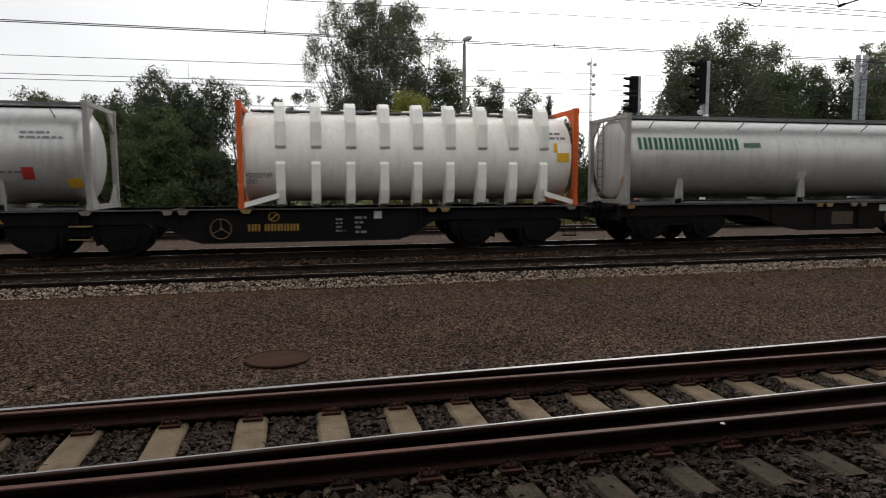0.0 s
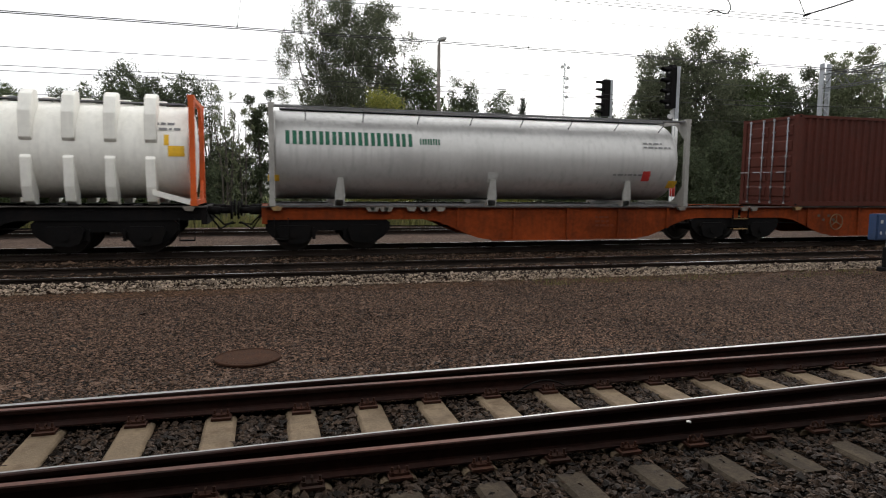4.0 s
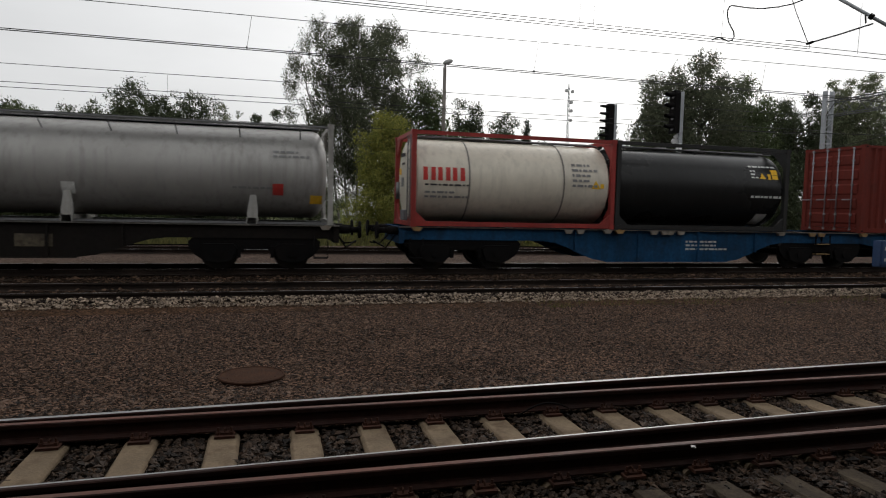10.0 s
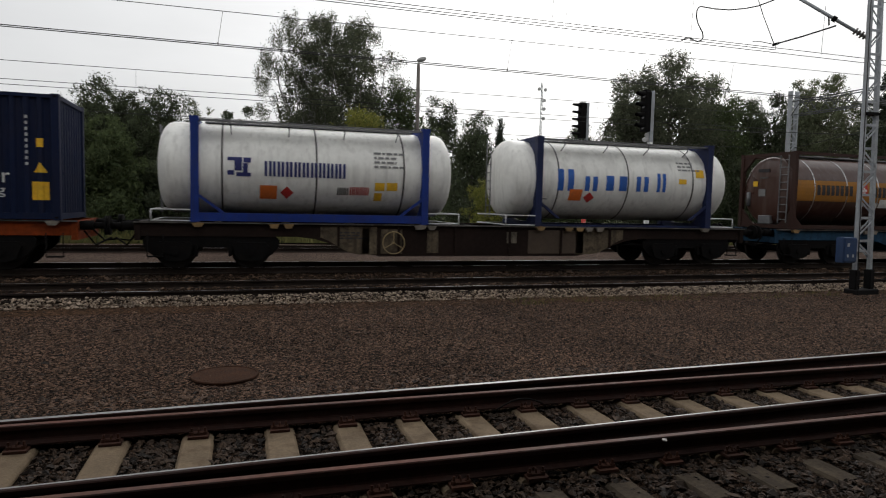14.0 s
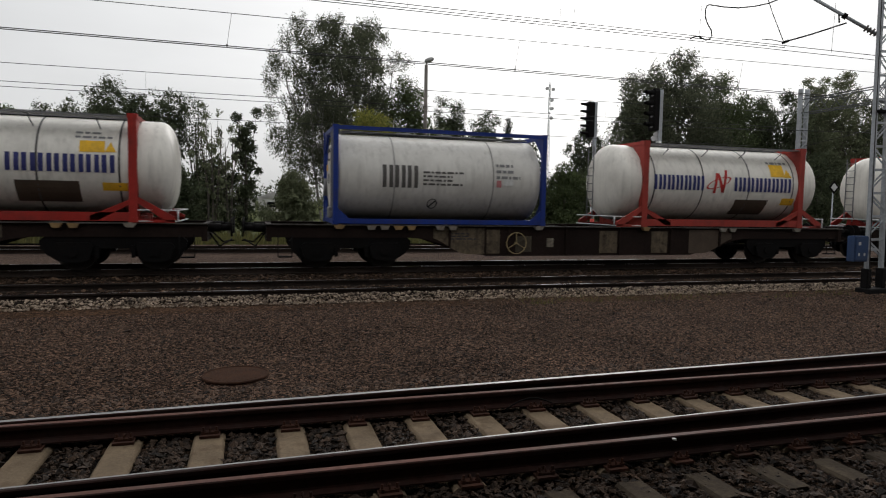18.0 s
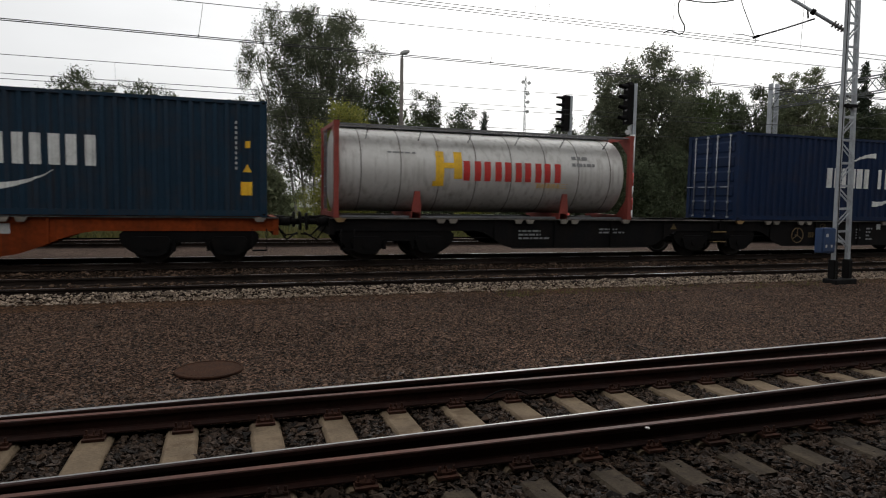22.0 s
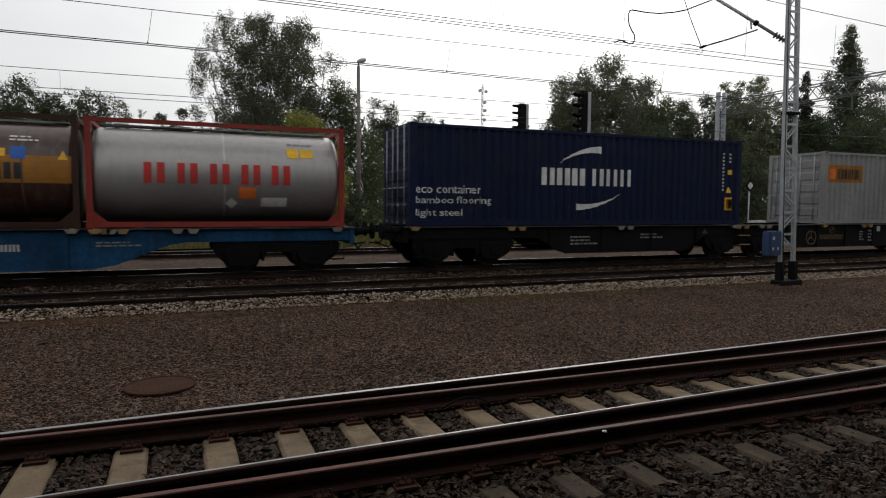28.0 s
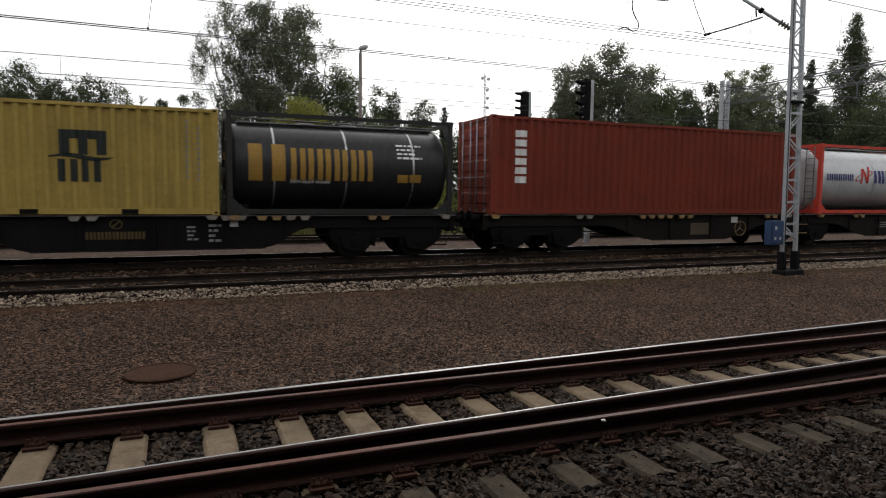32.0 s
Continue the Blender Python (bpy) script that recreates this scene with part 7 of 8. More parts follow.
MARKS["u09"] = (
    ("letterH", "yellow", 2.29, 3.13, 0.91, 1.90),
    ("word", "red", 3.17, 6.30, 1.09, 1.62, 5),
    ("bars", "yellow", 5.49, 6.47, 0.93, 1.07, 7),
    ("bars", "grey", 7.77, 8.48, 1.49, 1.86, 2),
    ("bars", "grey", 0.98, 1.74, 1.85, 1.93, 1),
    ("tri", "white", 8.07, 8.35, 1.52, 1.74),
)
MARKS["u10"] = (
    ("box", "blue", 1.41, 2.25, 1.65, 2.12),
    ("wave", "red", 1.28, 2.27, 1.42, 1.68),
    ("wave", "orange", 1.60, 2.11, 1.60, 1.76),
    ("wave", "teal", 1.79, 2.20, 1.70, 1.86),
    ("word", "black", 1.51, 2.28, 1.10, 1.34, 3),
    ("thin", "dark", 2.55, 4.59, 1.10, 1.35, 9),
    ("bars", "grey", 4.63, 5.40, 1.88, 2.15, 3),
    ("box", "yellow", 4.83, 5.14, 1.50, 1.76),
    ("box", "yellow", 4.85, 5.09, 1.33, 1.47),
    ("bars", "grey", 0.17, 0.88, 0.85, 1.00, 2),
    ("box", "steel", 4.70, 5.81, 0.61, 1.09),
)
MARKS["u11"] = (
    ("word", "navy", 0.49, 2.23, 1.15, 1.51, 6),
    ("nlogo", "red", 2.28, 3.17, 0.91, 1.66),
    ("word", "navy", 3.30, 5.56, 1.15, 1.56, 7),
    ("bars", "white", 4.73, 5.44, 1.67, 2.01, 3),
    ("tri", "white", 5.54, 5.78, 1.84, 2.06),
    ("box", "dgrey", 3.56, 4.69, 0.59, 0.93),
)
MARKS["u12"] = (
    ("vword", "white", 0.52, 0.94, 1.30, 2.51, 3),
    ("tri", "yellow", 11.12, 11.33, 1.67, 1.88),
    ("box", "yellow", 11.03, 11.39, 1.30, 1.50),
    ("vbars", "white", 11.46, 11.57, 1.21, 2.54, 1),
    ("vbars", "white", 11.73, 11.82, 1.18, 1.63, 1),
    ("box", "yellow", 11.74, 11.85, 1.90, 2.08),
    ("box", "pink", 11.74, 11.86, 2.20, 2.38),
)
MARKS["u13"] = (
    ("word", "white", 0.57, 1.52, 1.57, 2.10, 3),
    ("vbars", "white", 5.16, 5.27, 0.82, 2.15, 1),
    ("vbars", "white", 5.43, 5.54, 1.76, 2.13, 1),
    ("box", "yellow", 5.39, 5.54, 1.46, 1.59),
)
MARKS["u14"] = (
    ("box", "red", 1.92, 2.44, 1.12, 1.48),
    ("word", "white", 2.00, 2.38, 1.19, 1.41, 2),
    ("word", "white", 2.58, 4.08, 1.15, 1.40, 8),
    ("bars", "white", 4.81, 5.57, 0.91, 1.78, 6),
    ("box", "white", 4.08, 4.74, 0.61, 0.84),
    ("box", "orange", 5.29, 5.73, 0.56, 0.78),
    ("diamond", "white", 4.83, 5.15, 0.50, 0.79),
    ("tri", "yellow", 5.58, 5.78, 1.03, 1.22),
    ("disc", "white", 2.89, 3.09, 0.64, 0.85),
    ("box", "white", 0.22, 0.46, 0.96, 1.17),
    ("box", "olive", 0.09, 0.65, 0.28, 0.61),
)
MARKS["u16"] = (
    ("word", "red", 0.33, 1.57, 1.26, 1.62, 3),
    ("bars", "dark", 0.38, 1.61, 1.10, 1.20, 1),
    ("bars", "grey", 0.39, 1.61, 0.77, 1.01, 2),
    ("bars", "grey", 4.72, 5.52, 1.17, 1.91, 5),
    ("tri", "yellow", 5.32, 5.61, 1.16, 1.40),
    ("box", "yellow", 5.61, 5.72, 1.18, 1.31),
)
MARKS["u17"] = (
    ("bars", "white", 4.74, 5.73, 1.98, 2.09, 1),
    ("bars", "white", 4.74, 5.00, 1.64, 1.94, 3),
    ("tri", "yellow", 5.05, 5.28, 1.65, 1.84),
    ("box", "yellow", 5.52, 5.75, 1.78, 1.94),
    ("box", "yellow", 5.52, 5.73, 1.64, 1.77),
    ("box", "yellow", 5.36, 5.47, 1.63, 1.80),
    ("bars", "white", 4.71, 5.87, 1.02, 1.16, 1),
    ("box", "white", 5.15, 5.55, 0.21, 0.55),
)
MARKS["u18"] = (
    ("vbars", "white", 11.44, 11.53, 1.30, 2.51, 1),
    ("vbars", "white", 11.67, 11.75, 2.11, 2.49, 1),
    ("box", "yellow", 11.63, 11.78, 1.83, 1.97),
    ("tri", "yellow", 11.63, 11.84, 1.23, 1.41),
    ("box", "white", 1.03, 1.22, 0.36, 0.46),
)
MARKS["u19"] = (
    ("word", "navy", 0.47, 2.23, 1.14, 1.58, 6),
    ("nlogo", "red", 2.33, 3.19, 0.89, 1.82),
    ("word", "navy", 3.25, 5.49, 1.12, 1.55, 7),
    ("bars", "grey", 4.92, 5.70, 1.90, 2.31, 3),
    ("tri", "yellow", 4.71, 4.94, 1.87, 2.07),
    ("disc", "white", 2.83, 3.08, 0.53, 0.77),
    ("box", "dgrey", 3.72, 5.05, 0.32, 0.90),
)
MARKS["u20"] = (
    ("word", "red", 0.35, 1.61, 1.28, 1.63, 3),
    ("bars", "orange", 0.39, 1.59, 1.12, 1.23, 1),
    ("bars", "grey", 0.40, 1.60, 0.79, 1.02, 2),
    ("bars", "grey", 4.80, 5.67, 1.25, 1.97, 4),
    ("tri", "outl", 5.46, 5.71, 1.39, 1.59),
)
MARKS["u21"] = (
    ("word", "white", 4.50, 6.03, 1.20, 1.73, 3),
    ("word", "white", 6.24, 7.83, 1.20, 1.77, 3),
    ("arcu", "white", 5.03, 6.55, 1.88, 2.44),
    ("arcd", "white", 5.75, 7.25, 0.49, 1.09),
    ("text", "white", 8.60, 11.18, 0.84, 1.16, "eco container"),
    ("text", "white", 8.73, 11.08, 0.51, 0.79, "bamboo flooring"),
    ("vbars", "white", 11.50, 11.59, 1.25, 2.44, 1),
    ("box", "yellow", 11.61, 11.96, 0.46, 0.88),
    ("tri", "yellow", 11.65, 11.93, 1.09, 1.33),
    ("box", "yellow", 11.70, 11.86, 1.67, 1.87),
)
MARKS["u22"] = (
    ("plogo", "navy", 0.86, 1.42, 1.16, 1.63),
    ("word", "navy", 1.75, 3.83, 1.18, 1.56, 10),
    ("box", "orange", 1.64, 2.06, 0.61, 0.95),
    ("diamond", "red", 2.14, 2.48, 0.62, 0.94),
    ("word", "black", 3.60, 3.90, 0.75, 0.95, 3),
    ("word", "red", 3.93, 4.45, 0.76, 0.97, 5),
    ("bars", "grey", 4.56, 5.40, 1.47, 1.95, 4),
    ("box", "yellow", 4.59, 4.86, 0.89, 1.10),
    ("box", "yellow", 4.91, 5.20, 0.90, 1.11),
    ("box", "yellow", 4.59, 4.80, 0.62, 0.83),
)
MARKS["u23"] = (
    ("word", "blue", 0.70, 1.22, 1.05, 1.68, 1),
    ("word", "blue", 1.59, 2.01, 1.06, 1.49, 1),
    ("word", "blue", 2.30, 3.01, 1.09, 1.53, 1),
    ("word", "blue", 3.34, 3.76, 1.09, 1.54, 1),
    ("word", "blue", 4.07, 4.38, 1.09, 1.66, 1),
    ("box", "orange", 1.11, 1.53, 0.77, 1.10),
    ("diamond", "red", 1.59, 1.95, 0.71, 1.03),
    ("bars", "grey", 4.84, 5.64, 1.74, 2.07, 3),
    ("box", "yellow", 5.48, 5.78, 1.57, 1.82),
    ("box", "yellow", 4.85, 5.13, 1.36, 1.51),
    ("bars", "grey", 0.12, 0.43, 0.77, 0.83, 1),
)
MARKS["u24"] = (
    ("box", "band", 0.18, 6.01, 0.96, 1.65),
    ("bars", "dark", 1.02, 2.64, 1.16, 1.50, 8),
    ("bars", "dark", 3.54, 5.14, 1.14, 1.49, 8),
    ("box", "red", 2.92, 3.25, 1.17, 1.55),
    ("plus", "white", 2.96, 3.23, 1.24, 1.48),
    ("diamond", "white", 2.83, 3.19, 0.68, 0.99),
    ("box", "white", 3.85, 4.61, 0.78, 1.07),
    ("box", "white", 3.48, 3.81, 0.70, 0.94),
)
MARKS["u25"] = (
    ("box", "blue", 1.34, 2.28, 1.71, 2.19),
    ("wave", "red", 1.45, 2.30, 1.47, 1.78),
    ("word", "black", 1.52, 2.33, 1.15, 1.41, 3),
    ("thin", "dark", 2.52, 4.60, 1.14, 1.43, 9),
    ("box", "yellow", 4.94, 5.20, 1.40, 1.60),
)
MARKS["u26"] = (
    ("word", "white", 4.41, 5.97, 1.20, 1.76, 3),
    ("word", "white", 6.12, 7.77, 1.22, 1.76, 3),
    ("arcu", "white", 5.00, 6.50, 1.89, 2.48),
    ("arcd", "white", 5.65, 7.19, 0.46, 1.06),
    ("text", "white", 8.60, 11.15, 0.83, 1.15, "eco container"),
    ("text", "white", 8.74, 11.01, 0.51, 0.79, "bamboo flooring"),
    ("vbars", "white", 11.44, 11.53, 1.18, 2.51, 1),
    ("vbars", "white", 11.70, 11.79, 2.05, 2.53, 1),
    ("box", "yellow", 11.56, 11.89, 0.50, 0.86),
    ("tri", "yellow", 11.62, 11.83, 1.10, 1.31),
    ("box", "yellow", 11.68, 11.79, 1.67, 1.84),
    ("box", "white", 7.23, 7.39, 0.51, 0.62),
)
MARKS["u27"] = (
    ("plogo", "navy", 0.72, 1.28, 1.28, 1.73),
    ("word", "navy", 1.58, 3.65, 1.28, 1.68, 10),
    ("box", "dgrey", 1.61, 2.87, 0.52, 1.04),
    ("box", "orange", 1.70, 2.09, 0.60, 0.94),
    ("disc", "red", 2.34, 2.68, 0.58, 0.93),
    ("word", "black", 3.62, 3.91, 0.67, 0.88, 3),
    ("word", "red", 3.94, 4.44, 0.71, 0.89, 5),
    ("bars", "grey", 4.80, 5.56, 1.55, 2.00, 4),
    ("box", "yellow", 4.81, 5.10, 0.88, 1.09),
    ("box", "yellow", 5.15, 5.45, 0.87, 1.08),
    ("box", "yellow", 4.92, 5.20, 0.64, 0.82),
)
MARKS["u28"] = (
    ("word", "navy", 0.39, 2.17, 1.15, 1.55, 6),
    ("nlogo", "red", 2.25, 3.14, 1.03, 1.83),
    ("word", "navy", 3.30, 5.62, 1.17, 1.59, 7),
    ("box", "yellow", 4.81, 5.35, 1.65, 1.92),
    ("tri", "yellow", 5.35, 5.60, 1.66, 1.90),
    ("bars", "grey", 4.71, 5.50, 1.96, 2.17, 2),
    ("box", "brown", 3.45, 4.79, 0.47, 0.96),
    ("box", "yellow", 5.28, 5.83, 0.75, 0.94),
)
MARKS["u29"] = (
    ("word", "dgrey", 1.31, 2.34, 1.00, 1.60, 3),
    ("bars", "dgrey", 2.43, 3.59, 1.06, 1.49, 4),
    ("bars", "grey", 4.55, 5.27, 1.27, 1.77, 3),
    ("ringd", "dark", 2.60, 2.89, 0.44, 0.72),
    ("box", "pink", 4.56, 4.70, 1.07, 1.26),
    ("box", "white", 4.76, 5.07, 1.11, 1.30),
)
MARKS["u30"] = (
    ("word", "navy", 0.43, 2.26, 1.15, 1.60, 6),
    ("nlogo", "red", 2.30, 3.23, 0.97, 1.82),
    ("word", "navy", 3.36, 5.62, 1.15, 1.59, 7),
    ("box", "yellow", 4.78, 5.32, 1.64, 2.04),
    ("tri", "yellow", 5.28, 5.60, 1.63, 1.91),
    ("bars", "grey", 4.72, 5.53, 2.02, 2.18, 1),
    ("box", "brown", 3.49, 4.77, 0.42, 0.89),
    ("box", "yellow", 5.30, 5.80, 0.74, 0.96),
)
MARKS["u31"] = (
    ("word", "navy", 0.45, 2.06, 1.18, 1.52, 6),
    ("nlogo", "red", 2.20, 3.12, 0.86, 1.76),
    ("word", "navy", 3.33, 5.60, 1.17, 1.56, 7),
    ("box", "yellow", 4.79, 5.28, 1.58, 1.88),
    ("tri", "yellow", 5.24, 5.55, 1.59, 1.86),
    ("bars", "grey", 4.70, 5.50, 1.88, 2.05, 1),
    ("box", "brown", 3.54, 4.76, 0.40, 0.83),
    ("box", "yellow", 5.32, 5.86, 0.69, 0.86),
)
MARKS["u32"] = (
    ("word", "black", 0.47, 1.64, 1.05, 1.92, 2),
    ("word", "black", 1.70, 3.82, 1.02, 1.78, 2),
    ("word", "black", 3.96, 5.50, 1.00, 1.81, 2),
    ("box", "black", 0.46, 5.46, 0.83, 1.00),
    ("box", "orange", 1.88, 2.33, 0.50, 0.78),
    ("box", "dgrey", 2.30, 3.51, 0.37, 0.77),
    ("box", "yellow", 5.57, 5.87, 1.59, 2.04),
    ("bars", "grey", 4.79, 5.41, 1.80, 2.04, 2),
    ("diamond", "white", 0.87, 1.12, 0.50, 0.78),
    ("box", "dgrey", 1.20, 1.75, 0.35, 0.84),
)
MARKS["u33"] = (
    ("bird", "orange", 0.48, 1.33, 1.23, 1.90),
    ("word", "navy", 0.39, 1.34, 1.00, 1.23, 6),
    ("word", "red", 0.54, 1.21, 0.74, 0.91, 5),
    ("box", "orange", 3.07, 3.47, 0.77, 1.10),
    ("diamond", "red", 3.54, 3.89, 0.78, 1.08),
    ("bars", "grey", 4.52, 5.32, 1.56, 2.07, 4),
    ("scrawl", "grey", 1.55, 4.12, 1.57, 2.06),
    ("disc", "white", 2.99, 3.29, 0.50, 0.73),
)
MARKS["u34"] = (
    ("wideword", "red", 1.11, 4.89, 1.09, 1.66, 5),
    ("box", "yellow", 4.50, 4.83, 1.82, 2.02),
    ("box", "yellow", 4.88, 5.19, 1.81, 2.01),
    ("box", "yellow", 5.28, 5.45, 1.83, 1.97),
    ("bars", "grey", 4.50, 5.13, 2.09, 2.17, 1),
    ("box", "lgrey", 1.13, 1.62, 0.21, 0.72),
    ("box", "olive", 0.54, 0.87, 0.57, 0.83),
)
MARKS["u35"] = (
    ("word", "white", 3.78, 5.92, 1.18, 1.82, 3),
    ("word", "white", 6.25, 8.45, 1.17, 1.88, 3),
    ("arcu", "white", 4.79, 6.09, 1.94, 2.45),
    ("arcd", "white", 6.00, 7.45, 0.53, 1.05),
    ("text", "white", 0.34, 2.33, 0.95, 1.18, "eco container"),
    ("text", "white", 0.34, 2.66, 0.60, 0.89, "bamboo flooring"),
    ("text", "white", 0.32, 1.74, 0.25, 0.50, "light steel"),
    ("vbars", "white", 11.43, 11.51, 1.18, 2.43, 1),
    ("tri", "yellow", 11.61, 11.82, 1.12, 1.33),
    ("box", "yellow", 11.56, 11.83, 0.54, 0.88),
    ("box", "yellow", 11.67, 11.79, 1.72, 1.89),
)
MARKS["u36"] = (
    ("letterH", "yellow", 2.73, 3.59, 0.89, 1.85),
    ("word", "red", 3.63, 6.79, 1.06, 1.61, 5),
    ("bars", "yellow", 5.91, 6.95, 0.90, 1.03, 7),
    ("bars", "grey", 7.08, 7.84, 1.52, 1.92, 2),
    ("bars", "grey", 1.46, 2.27, 1.74, 1.83, 1),
)
MARKS["u37"] = (
    ("word", "white", 3.84, 5.95, 1.15, 1.83, 3),
    ("word", "white", 6.23, 8.37, 1.15, 1.83, 3),
    ("arcu", "white", 4.80, 6.13, 1.95, 2.43),
    ("arcd", "white", 6.05, 7.36, 0.48, 1.01),
    ("vbars", "white", 11.33, 11.44, 1.18, 2.52, 1),
    ("box", "yellow", 11.48, 11.79, 0.50, 0.88),
    ("tri", "yellow", 11.54, 11.78, 1.10, 1.32),
    ("box", "yellow", 11.60, 11.72, 1.69, 1.86),
    ("box", "white", 10.97, 11.14, 0.29, 0.36),
)
MARKS["u38"] = (
    ("box", "band", 0.32, 8.85, 0.98, 1.67),
    ("bars", "dark", 2.05, 3.85, 1.11, 1.49, 7),
    ("bars", "dark", 5.12, 6.97, 1.11, 1.51, 7),
    ("box", "red", 4.39, 4.62, 1.10, 1.54),
    ("plus", "white", 4.40, 4.62, 1.21, 1.43),
    ("vbars", "grey", 8.06, 8.12, 1.90, 2.37, 1),
    ("vbars", "grey", 8.30, 8.39, 1.61, 2.47, 1),
    ("box", "white", 8.44, 8.64, 0.51, 0.66),
)
MARKS["u39"] = (
    ("globe", "white", 1.23, 2.00, 0.91, 1.70),
    ("ebox", "white", 1.83, 2.90, 0.93, 1.69),
    ("word", "white", 3.04, 3.51, 1.17, 1.65, 2),
    ("word", "white", 3.58, 6.28, 1.17, 1.64, 6),
    ("text", "white", 3.02, 6.21, 0.90, 1.10, "WAREHOUSING . TRANSPORT . SYSTEMS"),
    ("box", "white", 5.67, 6.75, 0.62, 0.79),
    ("box", "dgrey", 6.91, 8.12, 0.42, 0.77),
    ("bars", "white", 6.99, 7.77, 1.85, 2.09, 2),
)
MARKS["u40"] = (
    ("word", "white", 4.38, 5.92, 1.20, 1.74, 3),
    ("word", "white", 6.11, 7.69, 1.16, 1.71, 3),
    ("arcu", "white", 4.95, 6.48, 1.88, 2.44),
    ("arcd", "white", 5.62, 7.11, 0.48, 1.06),
    ("text", "white", 8.46, 11.01, 0.82, 1.14, "eco container"),
    ("text", "white", 8.60, 10.88, 0.46, 0.75, "bamboo flooring"),
    ("box", "yellow", 0.22, 0.52, 0.50, 0.88),
    ("vbars", "white", 11.33, 11.43, 1.18, 2.51, 1),
    ("box", "yellow", 11.54, 11.70, 1.66, 1.83),
    ("tri", "yellow", 11.51, 11.72, 1.05, 1.26),
)
MARKS["u41"] = (
    ("letterH", "yellow", 1.35, 2.01, 0.88, 1.80),
    ("word", "red", 2.11, 4.50, 1.04, 1.56, 5),
    ("bars", "orange", 3.74, 4.48, 0.92, 0.99, 1),
    ("box", "dgrey", 2.23, 3.13, 0.40, 0.89),
    ("box", "yellow", 5.47, 5.71, 1.56, 1.94),
)
MARKS["u42"] = (
    ("word", "red", 0.39, 1.61, 1.22, 1.57, 3),
    ("bars", "red", 0.40, 1.62, 1.05, 1.17, 1),
    ("bars", "grey", 0.41, 1.50, 0.76, 0.94, 2),
    ("box", "orange", 5.16, 5.60, 0.68, 1.02),
    ("bars", "grey", 4.83, 5.51, 1.17, 1.92, 4),
)
MARKS["u43"] = (
    ("vbars", "white", 11.35, 11.42, 1.21, 2.50, 1),
    ("vbars", "white", 11.64, 11.71, 2.12, 2.47, 1),
    ("tri", "yellow", 11.51, 11.71, 1.19, 1.39),
    ("box", "yellow", 11.56, 11.69, 1.82, 1.97),
    ("box", "white", 11.56, 11.71, 1.52, 1.70),
)
MARKS["u44"] = (
    ("box", "band", 0.20, 5.91, 1.03, 1.65),
    ("bars", "dark", 1.17, 2.74, 1.15, 1.47, 8),
    ("bars", "dark", 3.44, 4.98, 1.12, 1.48, 8),
    ("box", "brown", 2.95, 3.25, 1.15, 1.51),
    ("plus", "white", 2.95, 3.22, 1.18, 1.45),
    ("box", "blue", 4.72, 5.01, 1.57, 1.85),
    ("box", "yellow", 4.34, 4.62, 1.62, 1.80),
    ("tri", "yellow", 5.64, 5.84, 1.57, 1.79),
    ("bars", "white", 4.68, 5.24, 1.97, 2.13, 2),
    ("box", "yellow", 4.93, 5.49, 0.08, 0.24),
)
MARKS["u45"] = (
    ("wideword", "red", 1.22, 4.94, 1.08, 1.58, 5),
    ("box", "yellow", 4.60, 4.89, 1.78, 2.04),
    ("box", "yellow", 4.94, 5.27, 1.80, 2.03),
    ("box", "orange", 3.39, 3.80, 0.73, 1.01),
    ("diamond", "white", 3.07, 3.36, 0.47, 0.75),
    ("box", "white", 3.94, 4.59, 0.53, 0.76),
    ("bars", "grey", 4.63, 5.33, 2.11, 2.20, 1),
)
MARKS["u46"] = (
    ("word", "white", 4.24, 5.86, 1.24, 1.76, 3),
    ("word", "white", 6.03, 7.63, 1.24, 1.77, 3),
    ("arcu", "white", 4.86, 6.39, 1.91, 2.50),
    ("arcd", "white", 5.46, 7.08, 0.45, 0.98),
    ("text", "white", 0.19, 2.21, 0.94, 1.17, "eco container"),
    ("text", "white", 0.19, 2.54, 0.59, 0.85, "bamboo flooring"),
    ("text", "white", 0.19, 1.60, 0.24, 0.49, "light steel"),
    ("vbars", "white", 11.41, 11.49, 1.17, 2.52, 1),
    ("vbars", "white", 11.70, 11.77, 2.13, 2.51, 1),
    ("tri", "yellow", 11.59, 11.79, 1.10, 1.32),
    ("box", "yellow", 11.50, 11.84, 0.50, 0.88),
    ("box", "yellow", 11.65, 11.78, 1.73, 1.89),
    ("box", "yellow", 11.50, 11.86, 0.55, 0.94),
)
MARKS["u47"] = (
    ("box", "band", 0.26, 2.12, 1.57, 2.22),
    ("box", "orange", 0.36, 0.68, 1.70, 2.07),
    ("word", "dark", 0.72, 2.00, 1.70, 2.07, 8),
    ("box", "white", 8.50, 8.70, 0.46, 0.60),
)
MARKS["u48"] = (
    ("vbars", "white", 11.32, 11.42, 1.09, 2.44, 1),
    ("vbars", "white", 11.63, 11.73, 2.03, 2.42, 1),
    ("tri", "yellow", 11.52, 11.73, 1.13, 1.29),
    ("box", "yellow", 11.50, 11.73, 0.46, 0.69),
    ("box", "white", 10.96, 11.11, 0.27, 0.37),
    ("disc", "lgrey", 0.32, 0.54, 0.21, 0.42),
)
